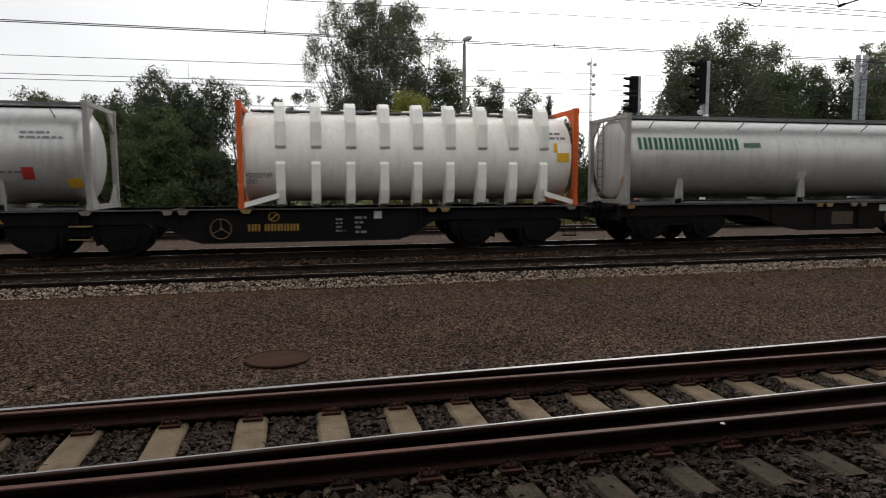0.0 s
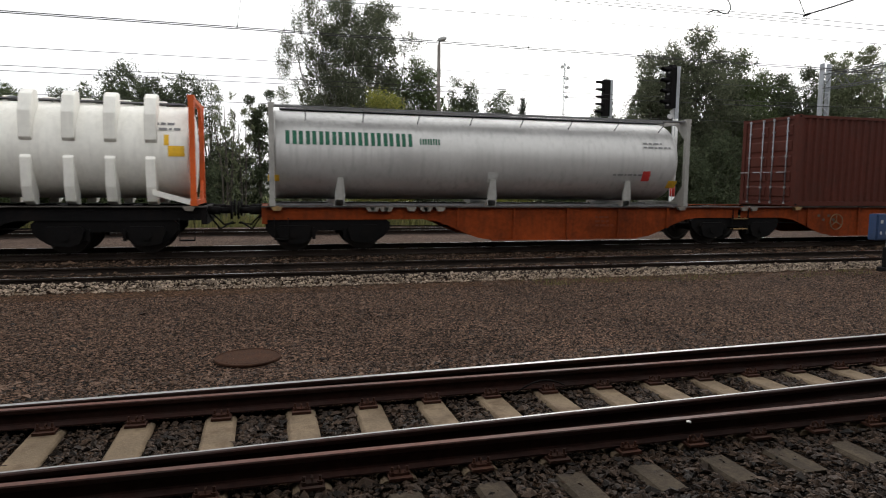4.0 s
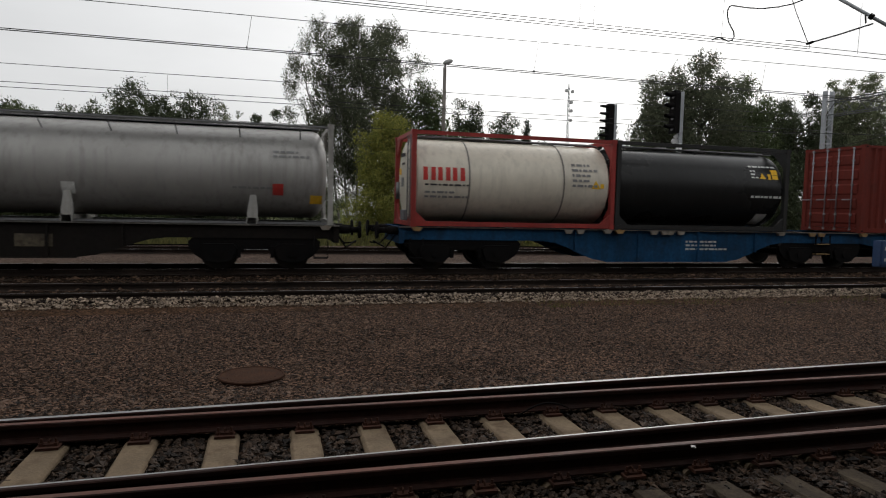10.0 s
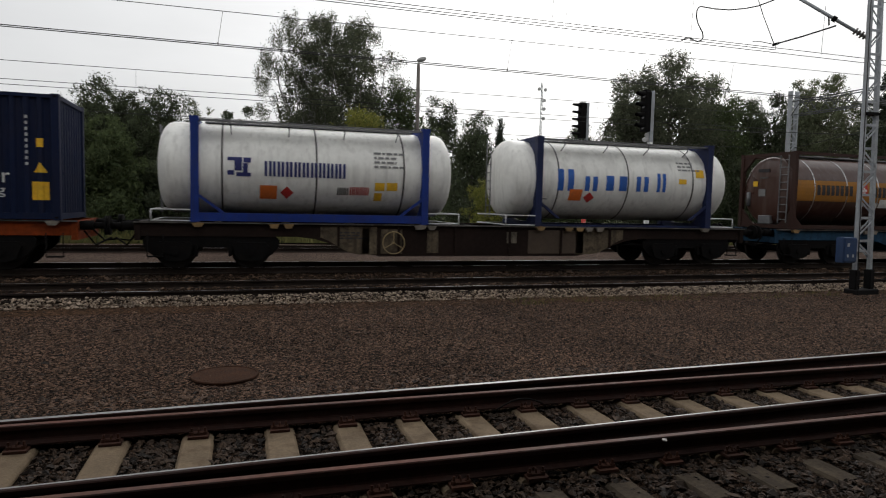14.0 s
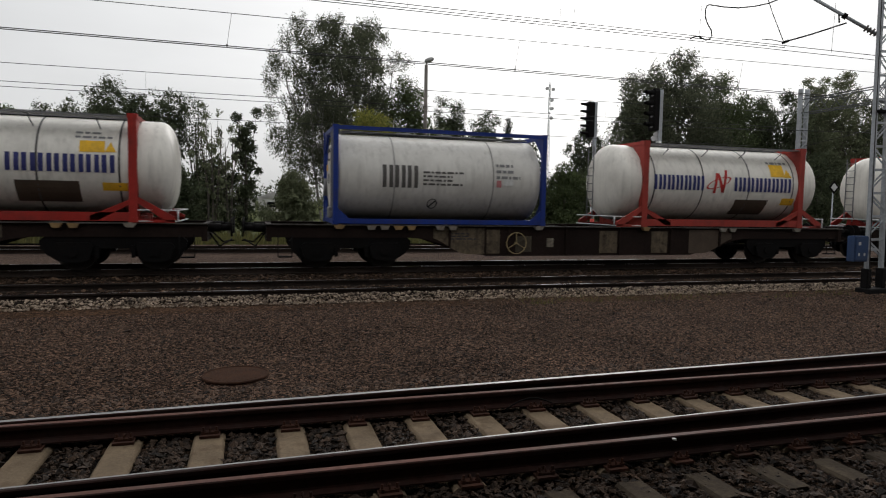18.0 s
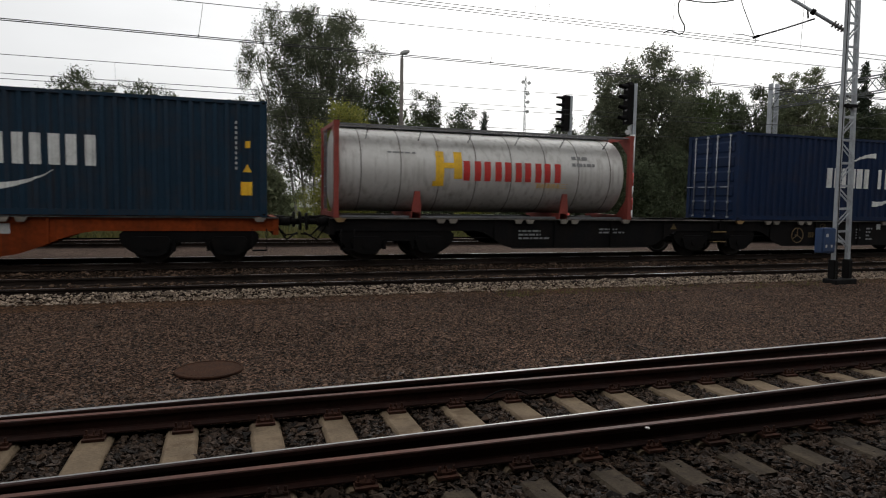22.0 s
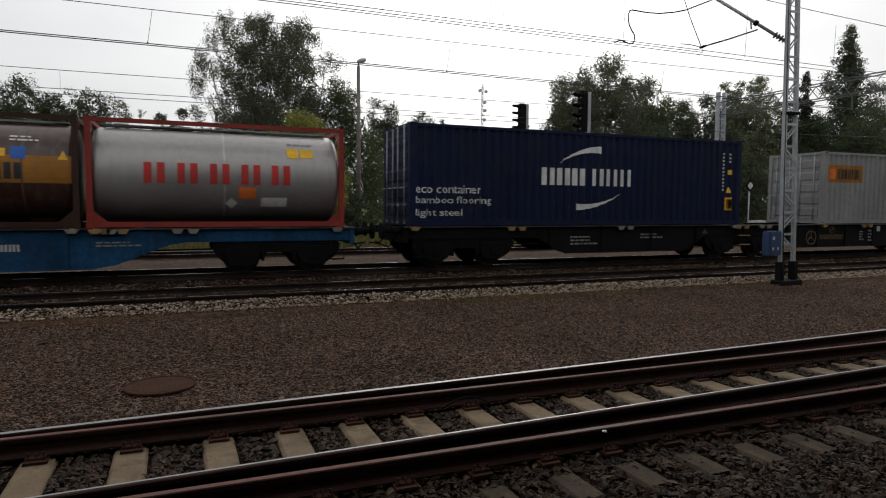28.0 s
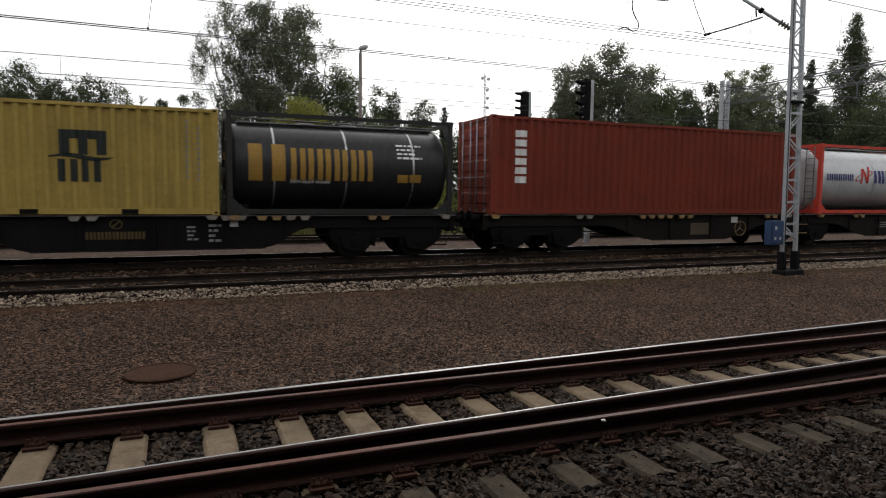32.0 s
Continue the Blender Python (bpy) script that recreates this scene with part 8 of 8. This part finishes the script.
MARKS["u49"] = (
    ("box", "red", 1.90, 2.45, 1.08, 1.47),
    ("word", "white", 1.98, 2.36, 1.15, 1.40, 2),
    ("word", "white", 2.58, 4.09, 1.16, 1.39, 8),
    ("bars", "white", 4.76, 5.54, 0.99, 1.74, 5),
    ("box", "orange", 4.72, 5.24, 0.54, 0.80),
    ("diamond", "white", 5.28, 5.62, 0.55, 0.85),
    ("box", "blue", 3.27, 3.94, 0.35, 0.60),
    ("box", "white", 0.27, 0.55, 0.95, 1.12),
)
MARKS["u50"] = (
    ("vbars", "white", 11.44, 11.53, 1.17, 2.44, 1),
    ("tri", "yellow", 11.63, 11.84, 1.17, 1.35),
    ("box", "yellow", 11.59, 11.80, 0.49, 0.68),
    ("box", "white", 11.41, 11.79, 0.33, 0.40),
)
MARKS["u51"] = (
    ("mlogo", "black", 2.64, 3.60, 1.39, 1.95),
    ("wave", "black", 2.43, 3.73, 1.26, 1.41),
    ("word", "black", 2.60, 3.55, 0.77, 1.28, 2),
    ("vbars", "black", 0.75, 0.91, 0.42, 2.23, 1),
    ("vbars", "black", 1.00, 1.14, 0.57, 2.10, 1),
    ("vbars", "grey", 5.31, 5.37, 0.89, 2.35, 1),
    ("vbars", "grey", 5.57, 5.64, 0.84, 2.20, 1),
)
MARKS["u52"] = (
    ("word", "gold", 0.52, 1.44, 0.87, 1.81, 1),
    ("word", "gold", 1.58, 3.83, 0.90, 1.73, 5),
    ("text", "white", 1.57, 2.60, 0.79, 0.92, "Nitrogen inside"),
    ("bars", "white", 4.47, 5.19, 1.50, 1.96, 4),
    ("box", "gold", 4.47, 4.77, 0.87, 1.09),
    ("box", "gold", 4.82, 5.15, 0.88, 1.10),
    ("box", "gold", 5.24, 5.72, 0.10, 0.22),
    ("box", "white", 0.12, 0.58, 0.12, 0.26),
)
MARKS["u53"] = (
    ("vword", "white", 0.77, 1.18, 0.93, 2.55, 6),
)
MARKS["u54"] = (
    ("word", "navy", 0.41, 1.88, 1.25, 1.50, 6),
    ("nlogo", "red", 1.94, 2.96, 1.06, 1.83),
    ("word", "navy", 3.03, 6.08, 1.18, 1.67, 7),
)

MARKS["u06"] = MARKS["u02"]
MARKS["u07"] = MARKS["u03"]
MARKS["u15"] = MARKS["u03"]
MARKS["u01"] = MARKS["u03"]
couple(tank_container("long silver tank container in a pale end frame", -16.92, 12.192, "cage", (0.30, 0.29, 0.27), (0.50, 0.49, 0.475), MARKS.get("u01", ()), frame_name="pale_frame", shell_name="brushed_silver", H=2.591, r=1.18, rings=0, metal=0.35, rough=0.45, dirt=(0.16, 0.15, 0.14), amount=0.2, streak=0.35))
couple(tank_container("white ribbed tank container with orange end frames", -1.40, 9.125, "ribbed", (0.58, 0.10, 0.02), (0.78, 0.76, 0.70), MARKS.get("u02", ()), frame_name="orange_frame", shell_name="cream_white", rings=9, H=2.68, r=1.17, rough=0.45, amount=0.10, streak=0.16))
couple(tank_container("long silver tank container in a pale end frame", 9.21, 12.192, "cage", (0.30, 0.29, 0.27), (0.50, 0.49, 0.475), MARKS.get("u03", ()), frame_name="pale_frame", shell_name="brushed_silver", H=2.591, r=1.18, rings=0, metal=0.35, rough=0.45, dirt=(0.16, 0.15, 0.14), amount=0.2, streak=0.35))
couple(box_container("grey corrugated bulk container with an orange band", 25.39, 9.125, 2.72, "warm_grey", (0.200, 0.180, 0.162), MARKS.get("u04", ()), doors=False, dirt=(0.085, 0.065, 0.05), amount=0.5, streak=0.45))
couple(box_container("navy blue high container with white curved emblem", 36.06, 12.192, 2.896, "mid_navy", (0.0085, 0.030, 0.084), MARKS.get("u05", ()), amount=0.45, streak=0.45))
couple(tank_container("white ribbed tank container with orange end frames", 52.24, 9.125, "ribbed", (0.58, 0.10, 0.02), (0.78, 0.76, 0.70), MARKS.get("u06", ()), frame_name="orange_frame", shell_name="cream_white", rings=9, H=2.68, r=1.17, rough=0.45, amount=0.10, streak=0.16))
couple(tank_container("long silver tank container in a pale end frame", 63.10, 12.192, "cage", (0.30, 0.29, 0.27), (0.50, 0.49, 0.475), MARKS.get("u07", ()), frame_name="pale_frame", shell_name="brushed_silver", H=2.591, r=1.18, rings=0, metal=0.35, rough=0.45, dirt=(0.16, 0.15, 0.14), amount=0.2, streak=0.35))
couple(box_container("dark brown-red high container with a sprayed scrawl", 79.20, 12.192, 2.896, "brown_red", (0.068, 0.01785, 0.0119), MARKS.get("u08", ())))
couple(tank_container("silver tank container with red end frames", 92.95, 9.125, "cage", (0.45, 0.03, 0.03), (0.46, 0.48, 0.50), MARKS.get("u09", ()), frame_name="red_frame", shell_name="silver_paint", rings=7, rail_line=True, H=2.54, r=1.15, metal=0.2, rough=0.42))
couple(tank_container("white swap tank with green end frames", 103.75, 6.058, "open", (0.035, 0.19, 0.035), (0.78, 0.77, 0.73), MARKS.get("u10", ()), frame_name="green_frame", shell_name="clean_white", over=0.85, rings=4, r=1.17, ring_col=(0.055, 0.052, 0.048)))
couple(tank_container("grey tank container in a rusty red frame", 112.90, 6.058, "frame", (0.28, 0.06, 0.04), (0.30, 0.31, 0.32), MARKS.get("u11", ()), frame_name="rusty_red_frame", shell_name="dull_grey", rings=4, r=1.165, metal=0.3))
couple(box_container("brown-red high container with white upright lettering blocks", 119.11, 12.192, 2.896, "brown_red2", (0.08925, 0.02125, 0.01445), MARKS.get("u12", ()), dirt=(0.19, 0.12, 0.095), amount=0.12, streak=0.3))
couple(box_container("bright red short container with white blocks", 133.15, 6.058, 2.591, "bright_red", (0.2295, 0.0187, 0.0136), MARKS.get("u13", ()), open_pockets=True))
couple(tank_container("black tank container in a dark blue frame", 139.34, 6.058, "frame", (0.024, 0.032, 0.066), (0.014, 0.0125, 0.012), MARKS.get("u14", ()), frame_name="slate_blue_frame", shell_name="black_paint", rings=2, r=1.165, rough=0.35, dirt=(0.05, 0.045, 0.04), ring_col=(0.05, 0.05, 0.05)))
couple(tank_container("long stained silver tank container in a pale end frame", 148.83, 12.192, "cage", (0.24, 0.23, 0.21), (0.33, 0.32, 0.305), MARKS.get("u15", ()), frame_name="pale_frame", shell_name="stained_silver", H=2.591, r=1.18, rings=0, metal=0.3, rough=0.48, dirt=(0.12, 0.11, 0.10), streak=0.5))
couple(tank_container("cream tank container in a dark red frame", 163.09, 6.058, "frame", (0.26, 0.035, 0.03), (0.58, 0.53, 0.44), MARKS.get("u16", ()), frame_name="dark_red_frame", shell_name="cream", rings=2, r=1.165, ring_col=(0.12, 0.11, 0.10)))
couple(tank_container("black tank container in a black frame", 169.19, 6.058, "frame", (0.02, 0.02, 0.02), (0.012, 0.012, 0.012), MARKS.get("u17", ()), frame_name="black_frame", shell_name="black_gloss", rings=0, r=1.165, rough=0.3, dirt=(0.03, 0.03, 0.03)))
couple(box_container("dull red high container", 178.18, 12.192, 2.896, "dull_red", (0.1318, 0.0221, 0.0153), MARKS.get("u18", ())))
couple(tank_container("silver grey tank container in a red frame", 192.86, 6.058, "frame", (0.215, 0.028, 0.021), (0.29, 0.30, 0.32), MARKS.get("u19", ()), frame_name="red_frame2", shell_name="silver_grey", rings=4, r=1.165, metal=0.4))
couple(tank_container("yellowed cream tank container in a red frame", 198.99, 6.058, "frame", (0.215, 0.028, 0.021), (0.44, 0.36, 0.235), MARKS.get("u20", ()), frame_name="red_frame2", shell_name="yellowed_cream", rings=0, r=1.165))
couple(box_container("dark navy high container with white curved emblem", 208.38, 12.192, 2.896, "dark_navy", (0.004675, 0.009775, 0.034), MARKS.get("u21", ())))
couple(tank_container("white swap tank with blue end frames", 223.38, 6.058, "open", (0.010, 0.030, 0.18), (0.78, 0.77, 0.74), MARKS.get("u22", ()), frame_name="blue_frame", shell_name="clean_white", over=0.85, rings=3, r=1.17, ring_col=(0.055, 0.052, 0.048), wide_base=True))
couple(tank_container("white swap tank with dark blue end frames", 232.65, 6.058, "open", (0.013, 0.02, 0.065), (0.78, 0.77, 0.74), MARKS.get("u23", ()), frame_name="dark_blue_frame", shell_name="clean_white", over=0.85, rings=3, r=1.17, ring_col=(0.055, 0.052, 0.048)))
couple(tank_container("dark brown tank container with an orange band", 241.97, 6.058, "frame", (0.035, 0.014, 0.010), (0.050, 0.017, 0.011), MARKS.get("u24", ()), frame_name="brown_frame", shell_name="dark_brown", rings=4, r=1.165, rough=0.35))
couple(tank_container("white tank container in a green frame", 248.29, 6.058, "frame", (0.035, 0.19, 0.035), (0.78, 0.77, 0.73), MARKS.get("u25", ()), frame_name="green_frame", shell_name="clean_white", rings=3, r=1.165, ring_col=(0.2, 0.2, 0.2)))
couple(box_container("dark navy high container with white curved emblem", 257.91, 12.192, 2.896, "dark_navy", (0.004675, 0.009775, 0.034), MARKS.get("u26", ())))
couple(tank_container("white swap tank with blue end frames and short braces", 273.50, 6.058, "open", (0.010, 0.030, 0.18), (0.72, 0.71, 0.67), MARKS.get("u27", ()), frame_name="blue_frame", shell_name="off_white", over=0.85, rings=3, r=1.17, ring_col=(0.055, 0.052, 0.048)))
couple(tank_container("white swap tank in a red braced frame", 282.67, 6.058, "open", (0.30, 0.022, 0.016), (0.70, 0.67, 0.61), MARKS.get("u28", ()), frame_name="bright_red_frame", shell_name="off_white2", over=0.85, rings=4, r=1.17, ring_col=(0.055, 0.052, 0.048), wide_base=True))
couple(tank_container("white tank container in a blue frame", 293.39, 6.058, "frame", (0.010, 0.030, 0.18), (0.58, 0.56, 0.52), MARKS.get("u29", ()), frame_name="blue_frame", shell_name="old_white", rings=2, r=1.165, ring_col=(0.3, 0.29, 0.27)))
couple(tank_container("white swap tank in a red braced frame", 302.64, 6.058, "open", (0.30, 0.04, 0.03), (0.70, 0.67, 0.61), MARKS.get("u30", ()), frame_name="worn_red_frame", shell_name="off_white2", over=0.85, rings=4, r=1.17, ring_col=(0.055, 0.052, 0.048), wide_base=True))
couple(tank_container("white swap tank in a red braced frame", 313.38, 6.058, "open", (0.28, 0.022, 0.016), (0.70, 0.67, 0.61), MARKS.get("u31", ()), frame_name="bright_red_frame", shell_name="off_white2", over=0.85, rings=4, r=1.17, ring_col=(0.055, 0.052, 0.048), wide_base=True))
couple(tank_container("stained cream swap tank with black end frames", 322.71, 6.058, "open", (0.02, 0.022, 0.022), (0.62, 0.545, 0.42), MARKS.get("u32", ()), frame_name="black_frame", shell_name="stained_cream", over=0.85, rings=4, r=1.17, ring_col=(0.055, 0.052, 0.048), amount=0.5, streak=0.6))
couple(tank_container("scuffed white tank container in a dark blue frame", 332.08, 6.058, "frame", (0.013, 0.02, 0.065), (0.52, 0.52, 0.50), MARKS.get("u33", ()), frame_name="dark_blue_frame", shell_name="scuffed_white", rings=3, r=1.165, ring_col=(0.2, 0.2, 0.2), amount=0.55))
couple(tank_container("light grey tank container in a red frame", 338.37, 6.058, "frame", (0.215, 0.028, 0.021), (0.42, 0.42, 0.40), MARKS.get("u34", ()), frame_name="red_frame2", shell_name="light_grey", rings=2, r=1.165, ring_col=(0.33, 0.33, 0.32)))
couple(box_container("worn teal navy high container with white curved emblem", 347.82, 12.192, 2.896, "worn_navy", (0.010, 0.027, 0.047), MARKS.get("u35", ()), amount=0.5, streak=0.45))
couple(tank_container("stained silver tank container with brown-red end frames", 361.70, 9.125, "cage", (0.22, 0.045, 0.035), (0.50, 0.485, 0.46), MARKS.get("u36", ()), frame_name="brown_red_frame", shell_name="stained_silver_paint", rings=8, H=2.54, r=1.15, metal=0.15, rough=0.42, dirt=(0.17, 0.14, 0.11), streak=0.6))
couple(box_container("navy blue high container with bold white emblem", 374.86, 12.192, 2.896, "navy", (0.00595, 0.01615, 0.04675), MARKS.get("u37", ())))
couple(box_container("grey corrugated bulk container with an orange band", 388.56, 9.125, 2.72, "warm_grey", (0.200, 0.180, 0.162), MARKS.get("u38", ()), dirt=(0.085, 0.065, 0.05), amount=0.5, streak=0.45))
couple(tank_container("glossy red tank container with white blocks and red end frames", 397.89, 9.125, "cage", (0.42, 0.02, 0.02), (0.40, 0.014, 0.016), MARKS.get("u39", ()), frame_name="signal_red_frame", shell_name="signal_red", rings=7, r=1.16, rough=0.22, dirt=(0.15, 0.02, 0.02), streak=0.2))
couple(box_container("dark navy high container with white curved emblem", 408.73, 12.192, 2.896, "dark_navy", (0.004675, 0.009775, 0.034), MARKS.get("u40", ()), doors=False))
couple(tank_container("short silver tank container in a red frame", 424.41, 6.058, "frame", (0.42, 0.05, 0.035), (0.50, 0.51, 0.52), MARKS.get("u41", ()), frame_name="orange_red_frame", shell_name="silver_paint2", rings=5, r=1.165, metal=0.3))
couple(tank_container("off-white tank container in a red frame", 430.56, 6.058, "frame", (0.215, 0.028, 0.021), (0.55, 0.52, 0.45), MARKS.get("u42", ()), frame_name="red_frame2", shell_name="off_white3", rings=2, r=1.165, ring_col=(0.2, 0.19, 0.17)))
couple(box_container("dark navy high container", 438.87, 12.192, 2.896, "dark_navy", (0.004675, 0.009775, 0.034), MARKS.get("u43", ())))
couple(tank_container("dark brown tank container with an orange band", 454.35, 6.058, "frame", (0.04, 0.02, 0.015), (0.045, 0.018, 0.013), MARKS.get("u44", ()), frame_name="brown_frame", shell_name="dark_brown2", rings=3, r=1.165, rough=0.35, ring_col=(0.10, 0.06, 0.045)))
couple(tank_container("silver tank container in a red frame", 460.54, 6.058, "frame", (0.27, 0.036, 0.028), (0.30, 0.29, 0.28), MARKS.get("u45", ()), frame_name="red_frame2", shell_name="silver_tank", rings=1, r=1.165, metal=0.5, ring_col=(0.4, 0.4, 0.4)))
couple(box_container("dark navy high container with white curved emblem", 468.44, 12.192, 2.896, "dark_navy", (0.004675, 0.009775, 0.034), MARKS.get("u46", ())))
couple(box_container("light grey corrugated container with an orange plate", 484.77, 9.125, 2.72, "light_grey_box", (0.22, 0.22, 0.217), MARKS.get("u47", ()), amount=0.2, streak=0.2))
couple(box_container("rust red high container", 495.29, 12.192, 2.896, "rust_red", (0.138, 0.0275, 0.0115), MARKS.get("u48", ())))
couple(tank_container("black tank container in a dark frame", 507.65, 6.058, "frame", (0.013, 0.015, 0.024), (0.015, 0.013, 0.013), MARKS.get("u49", ()), frame_name="dark_slate_frame", shell_name="black_paint", rings=2, r=1.165, rough=0.35, dirt=(0.05, 0.045, 0.04), ring_col=(0.25, 0.25, 0.25)))
couple(box_container("faded rust red high container", 515.39, 12.192, 2.896, "faded_rust_red", (0.152, 0.035, 0.0195), MARKS.get("u50", ())))
couple(box_container("yellow short container with black emblem", 528.45, 6.058, 2.591, "straw_yellow", (0.32, 0.228, 0.06), MARKS.get("u51", ()), open_pockets=True, amount=0.2, streak=0.2))
couple(tank_container("matt black tank container with yellow blocks", 534.70, 6.058, "frame", (0.02, 0.02, 0.022), (0.016, 0.015, 0.016), MARKS.get("u52", ()), frame_name="black_frame", shell_name="matt_black", rings=3, r=1.12, rough=0.4, dirt=(0.05, 0.05, 0.05)))
couple(box_container("brick red high container with upright white blocks", 541.99, 12.192, 2.896, "brick_red", (0.1573, 0.0289, 0.017), MARKS.get("u53", ())))
couple(tank_container("silver tank container in a bright red frame", 555.51, 6.058, "frame", (0.48, 0.05, 0.03), (0.48, 0.49, 0.50), MARKS.get("u54", ()), frame_name="tomato_frame", shell_name="silver_paint3", rings=3, r=1.165, metal=0.3))

# ---- the wagons under them ----
couple(flat_wagon("black articulated container wagon with gilt trade mark", -17.90, 8.00, -5.05, (0.0055, 0.0052, 0.0055), "black", "gold", ((-16.92, 12.192), (-1.40, 9.125), ), (-15.90, -5.10, 5.70), -1.85))
couple(flat_wagon("dark brown articulated container wagon", 9.00, 34.80, 21.6, (0.010, 0.0085, 0.0075), "dark", "plain", ((9.21, 12.192), (25.39, 9.125), ), (11.00, 21.50, 32.50), 18.6))
couple(flat_wagon("black articulated container wagon with gilt trade mark", 35.95, 61.60, 48.6, (0.0055, 0.0052, 0.0055), "black", "gold", ((36.06, 12.192), (52.24, 9.125), ), (37.80, 48.50, 59.30), 51.85))
couple(flat_wagon("orange articulated container wagon with stained sills", 62.90, 91.30, 77.3, (0.185, 0.034, 0.0075), "orange", "orange", ((63.10, 12.192), (79.20, 12.192), ), (64.60, 77.20, 89.20), 81.0))
couple(flat_wagon("dark container wagon with pale riveted plates on its sills", 92.60, 111.20, None, (0.017, 0.0105, 0.0085), "vt", "plates", ((92.95, 9.125), (103.75, 6.058), ), (94.70, 109.20), 104.6))
couple(flat_wagon("dark container wagon with pale riveted plates on its sills", 112.70, 131.50, None, (0.017, 0.0105, 0.0085), "vt", "plates", ((112.90, 6.058), (119.11, 12.192), ), (114.70, 129.10), 124.6))
couple(flat_wagon("dark brown articulated container wagon", 132.80, 161.20, 146.9, (0.010, 0.0085, 0.0075), "dark", "plain", ((133.15, 6.058), (139.34, 6.058), (148.83, 12.192), ), (134.70, 146.90, 159.10), 143.57))
couple(flat_wagon("blue articulated container wagon with white marks", 162.80, 190.70, 176.8, (0.010, 0.047, 0.105), "blue", "bluew", ((163.09, 6.058), (169.19, 6.058), (178.18, 12.192), ), (164.70, 176.80, 188.80), 180.3))
couple(flat_wagon("orange articulated container wagon with stained sills", 192.50, 220.90, 206.6, (0.185, 0.034, 0.0075), "orange", "orange", ((192.86, 6.058), (198.99, 6.058), (208.38, 12.192), ), (194.50, 206.60, 218.40), 210.0))
couple(flat_wagon("dark container wagon with pale riveted plates on its sills", 222.10, 240.10, None, (0.017, 0.0105, 0.0085), "vt", "plates", ((223.38, 6.058), (232.65, 6.058), ), (223.90, 238.00), 228.5))
couple(flat_wagon("dark blue articulated container wagon", 241.40, 270.60, 255.9, (0.018, 0.05, 0.09), "slate", "plain", ((241.97, 6.058), (248.29, 6.058), (257.91, 12.192), ), (243.30, 255.90, 268.50), 251.5))
couple(flat_wagon("dark container wagon with pale riveted plates on its sills", 271.90, 290.30, None, (0.017, 0.0105, 0.0085), "vt", "plates", ((273.50, 6.058), (282.67, 6.058), ), (274.00, 288.20), 283.6))
couple(flat_wagon("dark container wagon with pale riveted plates on its sills", 291.70, 310.50, None, (0.017, 0.0105, 0.0085), "vt", "plates", ((293.39, 6.058), (302.64, 6.058), ), (293.90, 308.30), 298.6))
couple(flat_wagon("dark container wagon with pale riveted plates on its sills", 311.90, 330.60, None, (0.017, 0.0105, 0.0085), "vt", "plates", ((313.38, 6.058), (322.71, 6.058), ), (314.00, 328.40), 318.6))
couple(flat_wagon("orange articulated container wagon with stained sills", 331.90, 360.30, 345.9, (0.185, 0.034, 0.0075), "orange", "orange", ((332.08, 6.058), (338.37, 6.058), (347.82, 12.192), ), (333.80, 345.90, 358.20), 349.35))
couple(flat_wagon("black articulated container wagon with gilt trade mark", 361.60, 387.20, 374.3, (0.0055, 0.0052, 0.0055), "black", "gold", ((361.70, 9.125), (374.86, 12.192), ), (363.50, 374.20, 384.90), 377.57))
couple(flat_wagon("dark container wagon with pale riveted plates on its sills", 388.40, 407.20, None, (0.017, 0.0105, 0.0085), "vt", "plates", ((388.56, 9.125), (397.89, 9.125), ), (390.20, 405.00), 400.2))
couple(flat_wagon("dark brown articulated container wagon", 408.60, 436.90, 422.7, (0.010, 0.0085, 0.0075), "dark", "plain", ((408.73, 12.192), (424.41, 6.058), (430.56, 6.058), ), (410.60, 422.60, 434.80), 426.05))
couple(flat_wagon("blue articulated container wagon with white marks", 438.50, 466.90, 452.7, (0.010, 0.047, 0.105), "blue", "bluew", ((438.87, 12.192), (454.35, 6.058), (460.54, 6.058), ), (440.50, 452.60, 464.90), 456.0))
couple(flat_wagon("black articulated container wagon with gilt trade mark", 468.30, 494.10, 481.0, (0.0055, 0.0052, 0.0055), "black", "gold", ((468.44, 12.192), (484.77, 9.125), ), (470.20, 480.90, 492.00), 484.3))
couple(flat_wagon("orange container wagon with stained sills", 495.20, 513.90, None, (0.185, 0.034, 0.0075), "orange", "orange", ((495.29, 12.192), (507.65, 6.058), ), (497.30, 511.80), None))
couple(flat_wagon("black articulated container wagon with gilt trade mark", 515.20, 540.90, 527.7, (0.0055, 0.0052, 0.0055), "black", "gold", ((515.39, 12.192), (528.45, 6.058), (534.70, 6.058), ), (517.20, 527.50, 538.90), 524.8))
couple(flat_wagon("dark brown articulated container wagon", 541.80, 567.60, 554.8, (0.010, 0.0085, 0.0075), "dark", "plain", ((541.99, 12.192), (555.51, 6.058), ), (543.70, 554.70, 565.50), 551.75))

# distance run by the train at each full second
RUN = (-0.00, 15.65, 31.41, 47.19, 63.05, 78.97, 94.97, 111.04, 127.15, 143.31, 159.52, 175.75, 192.02, 208.29, 224.67, 241.21, 257.86, 274.62, 291.43, 308.29, 325.19, 342.11, 359.08, 376.16, 393.27, 410.44, 427.73, 445.10, 462.56, 480.07, 497.64, 515.45, 533.64)


def motions():
    for ob, s in TRAIN:
        walk(ob, [(float(t), pose(s - run, TRAIN_Y, DECK_Z)) for t, run in enumerate(RUN)])


motions()
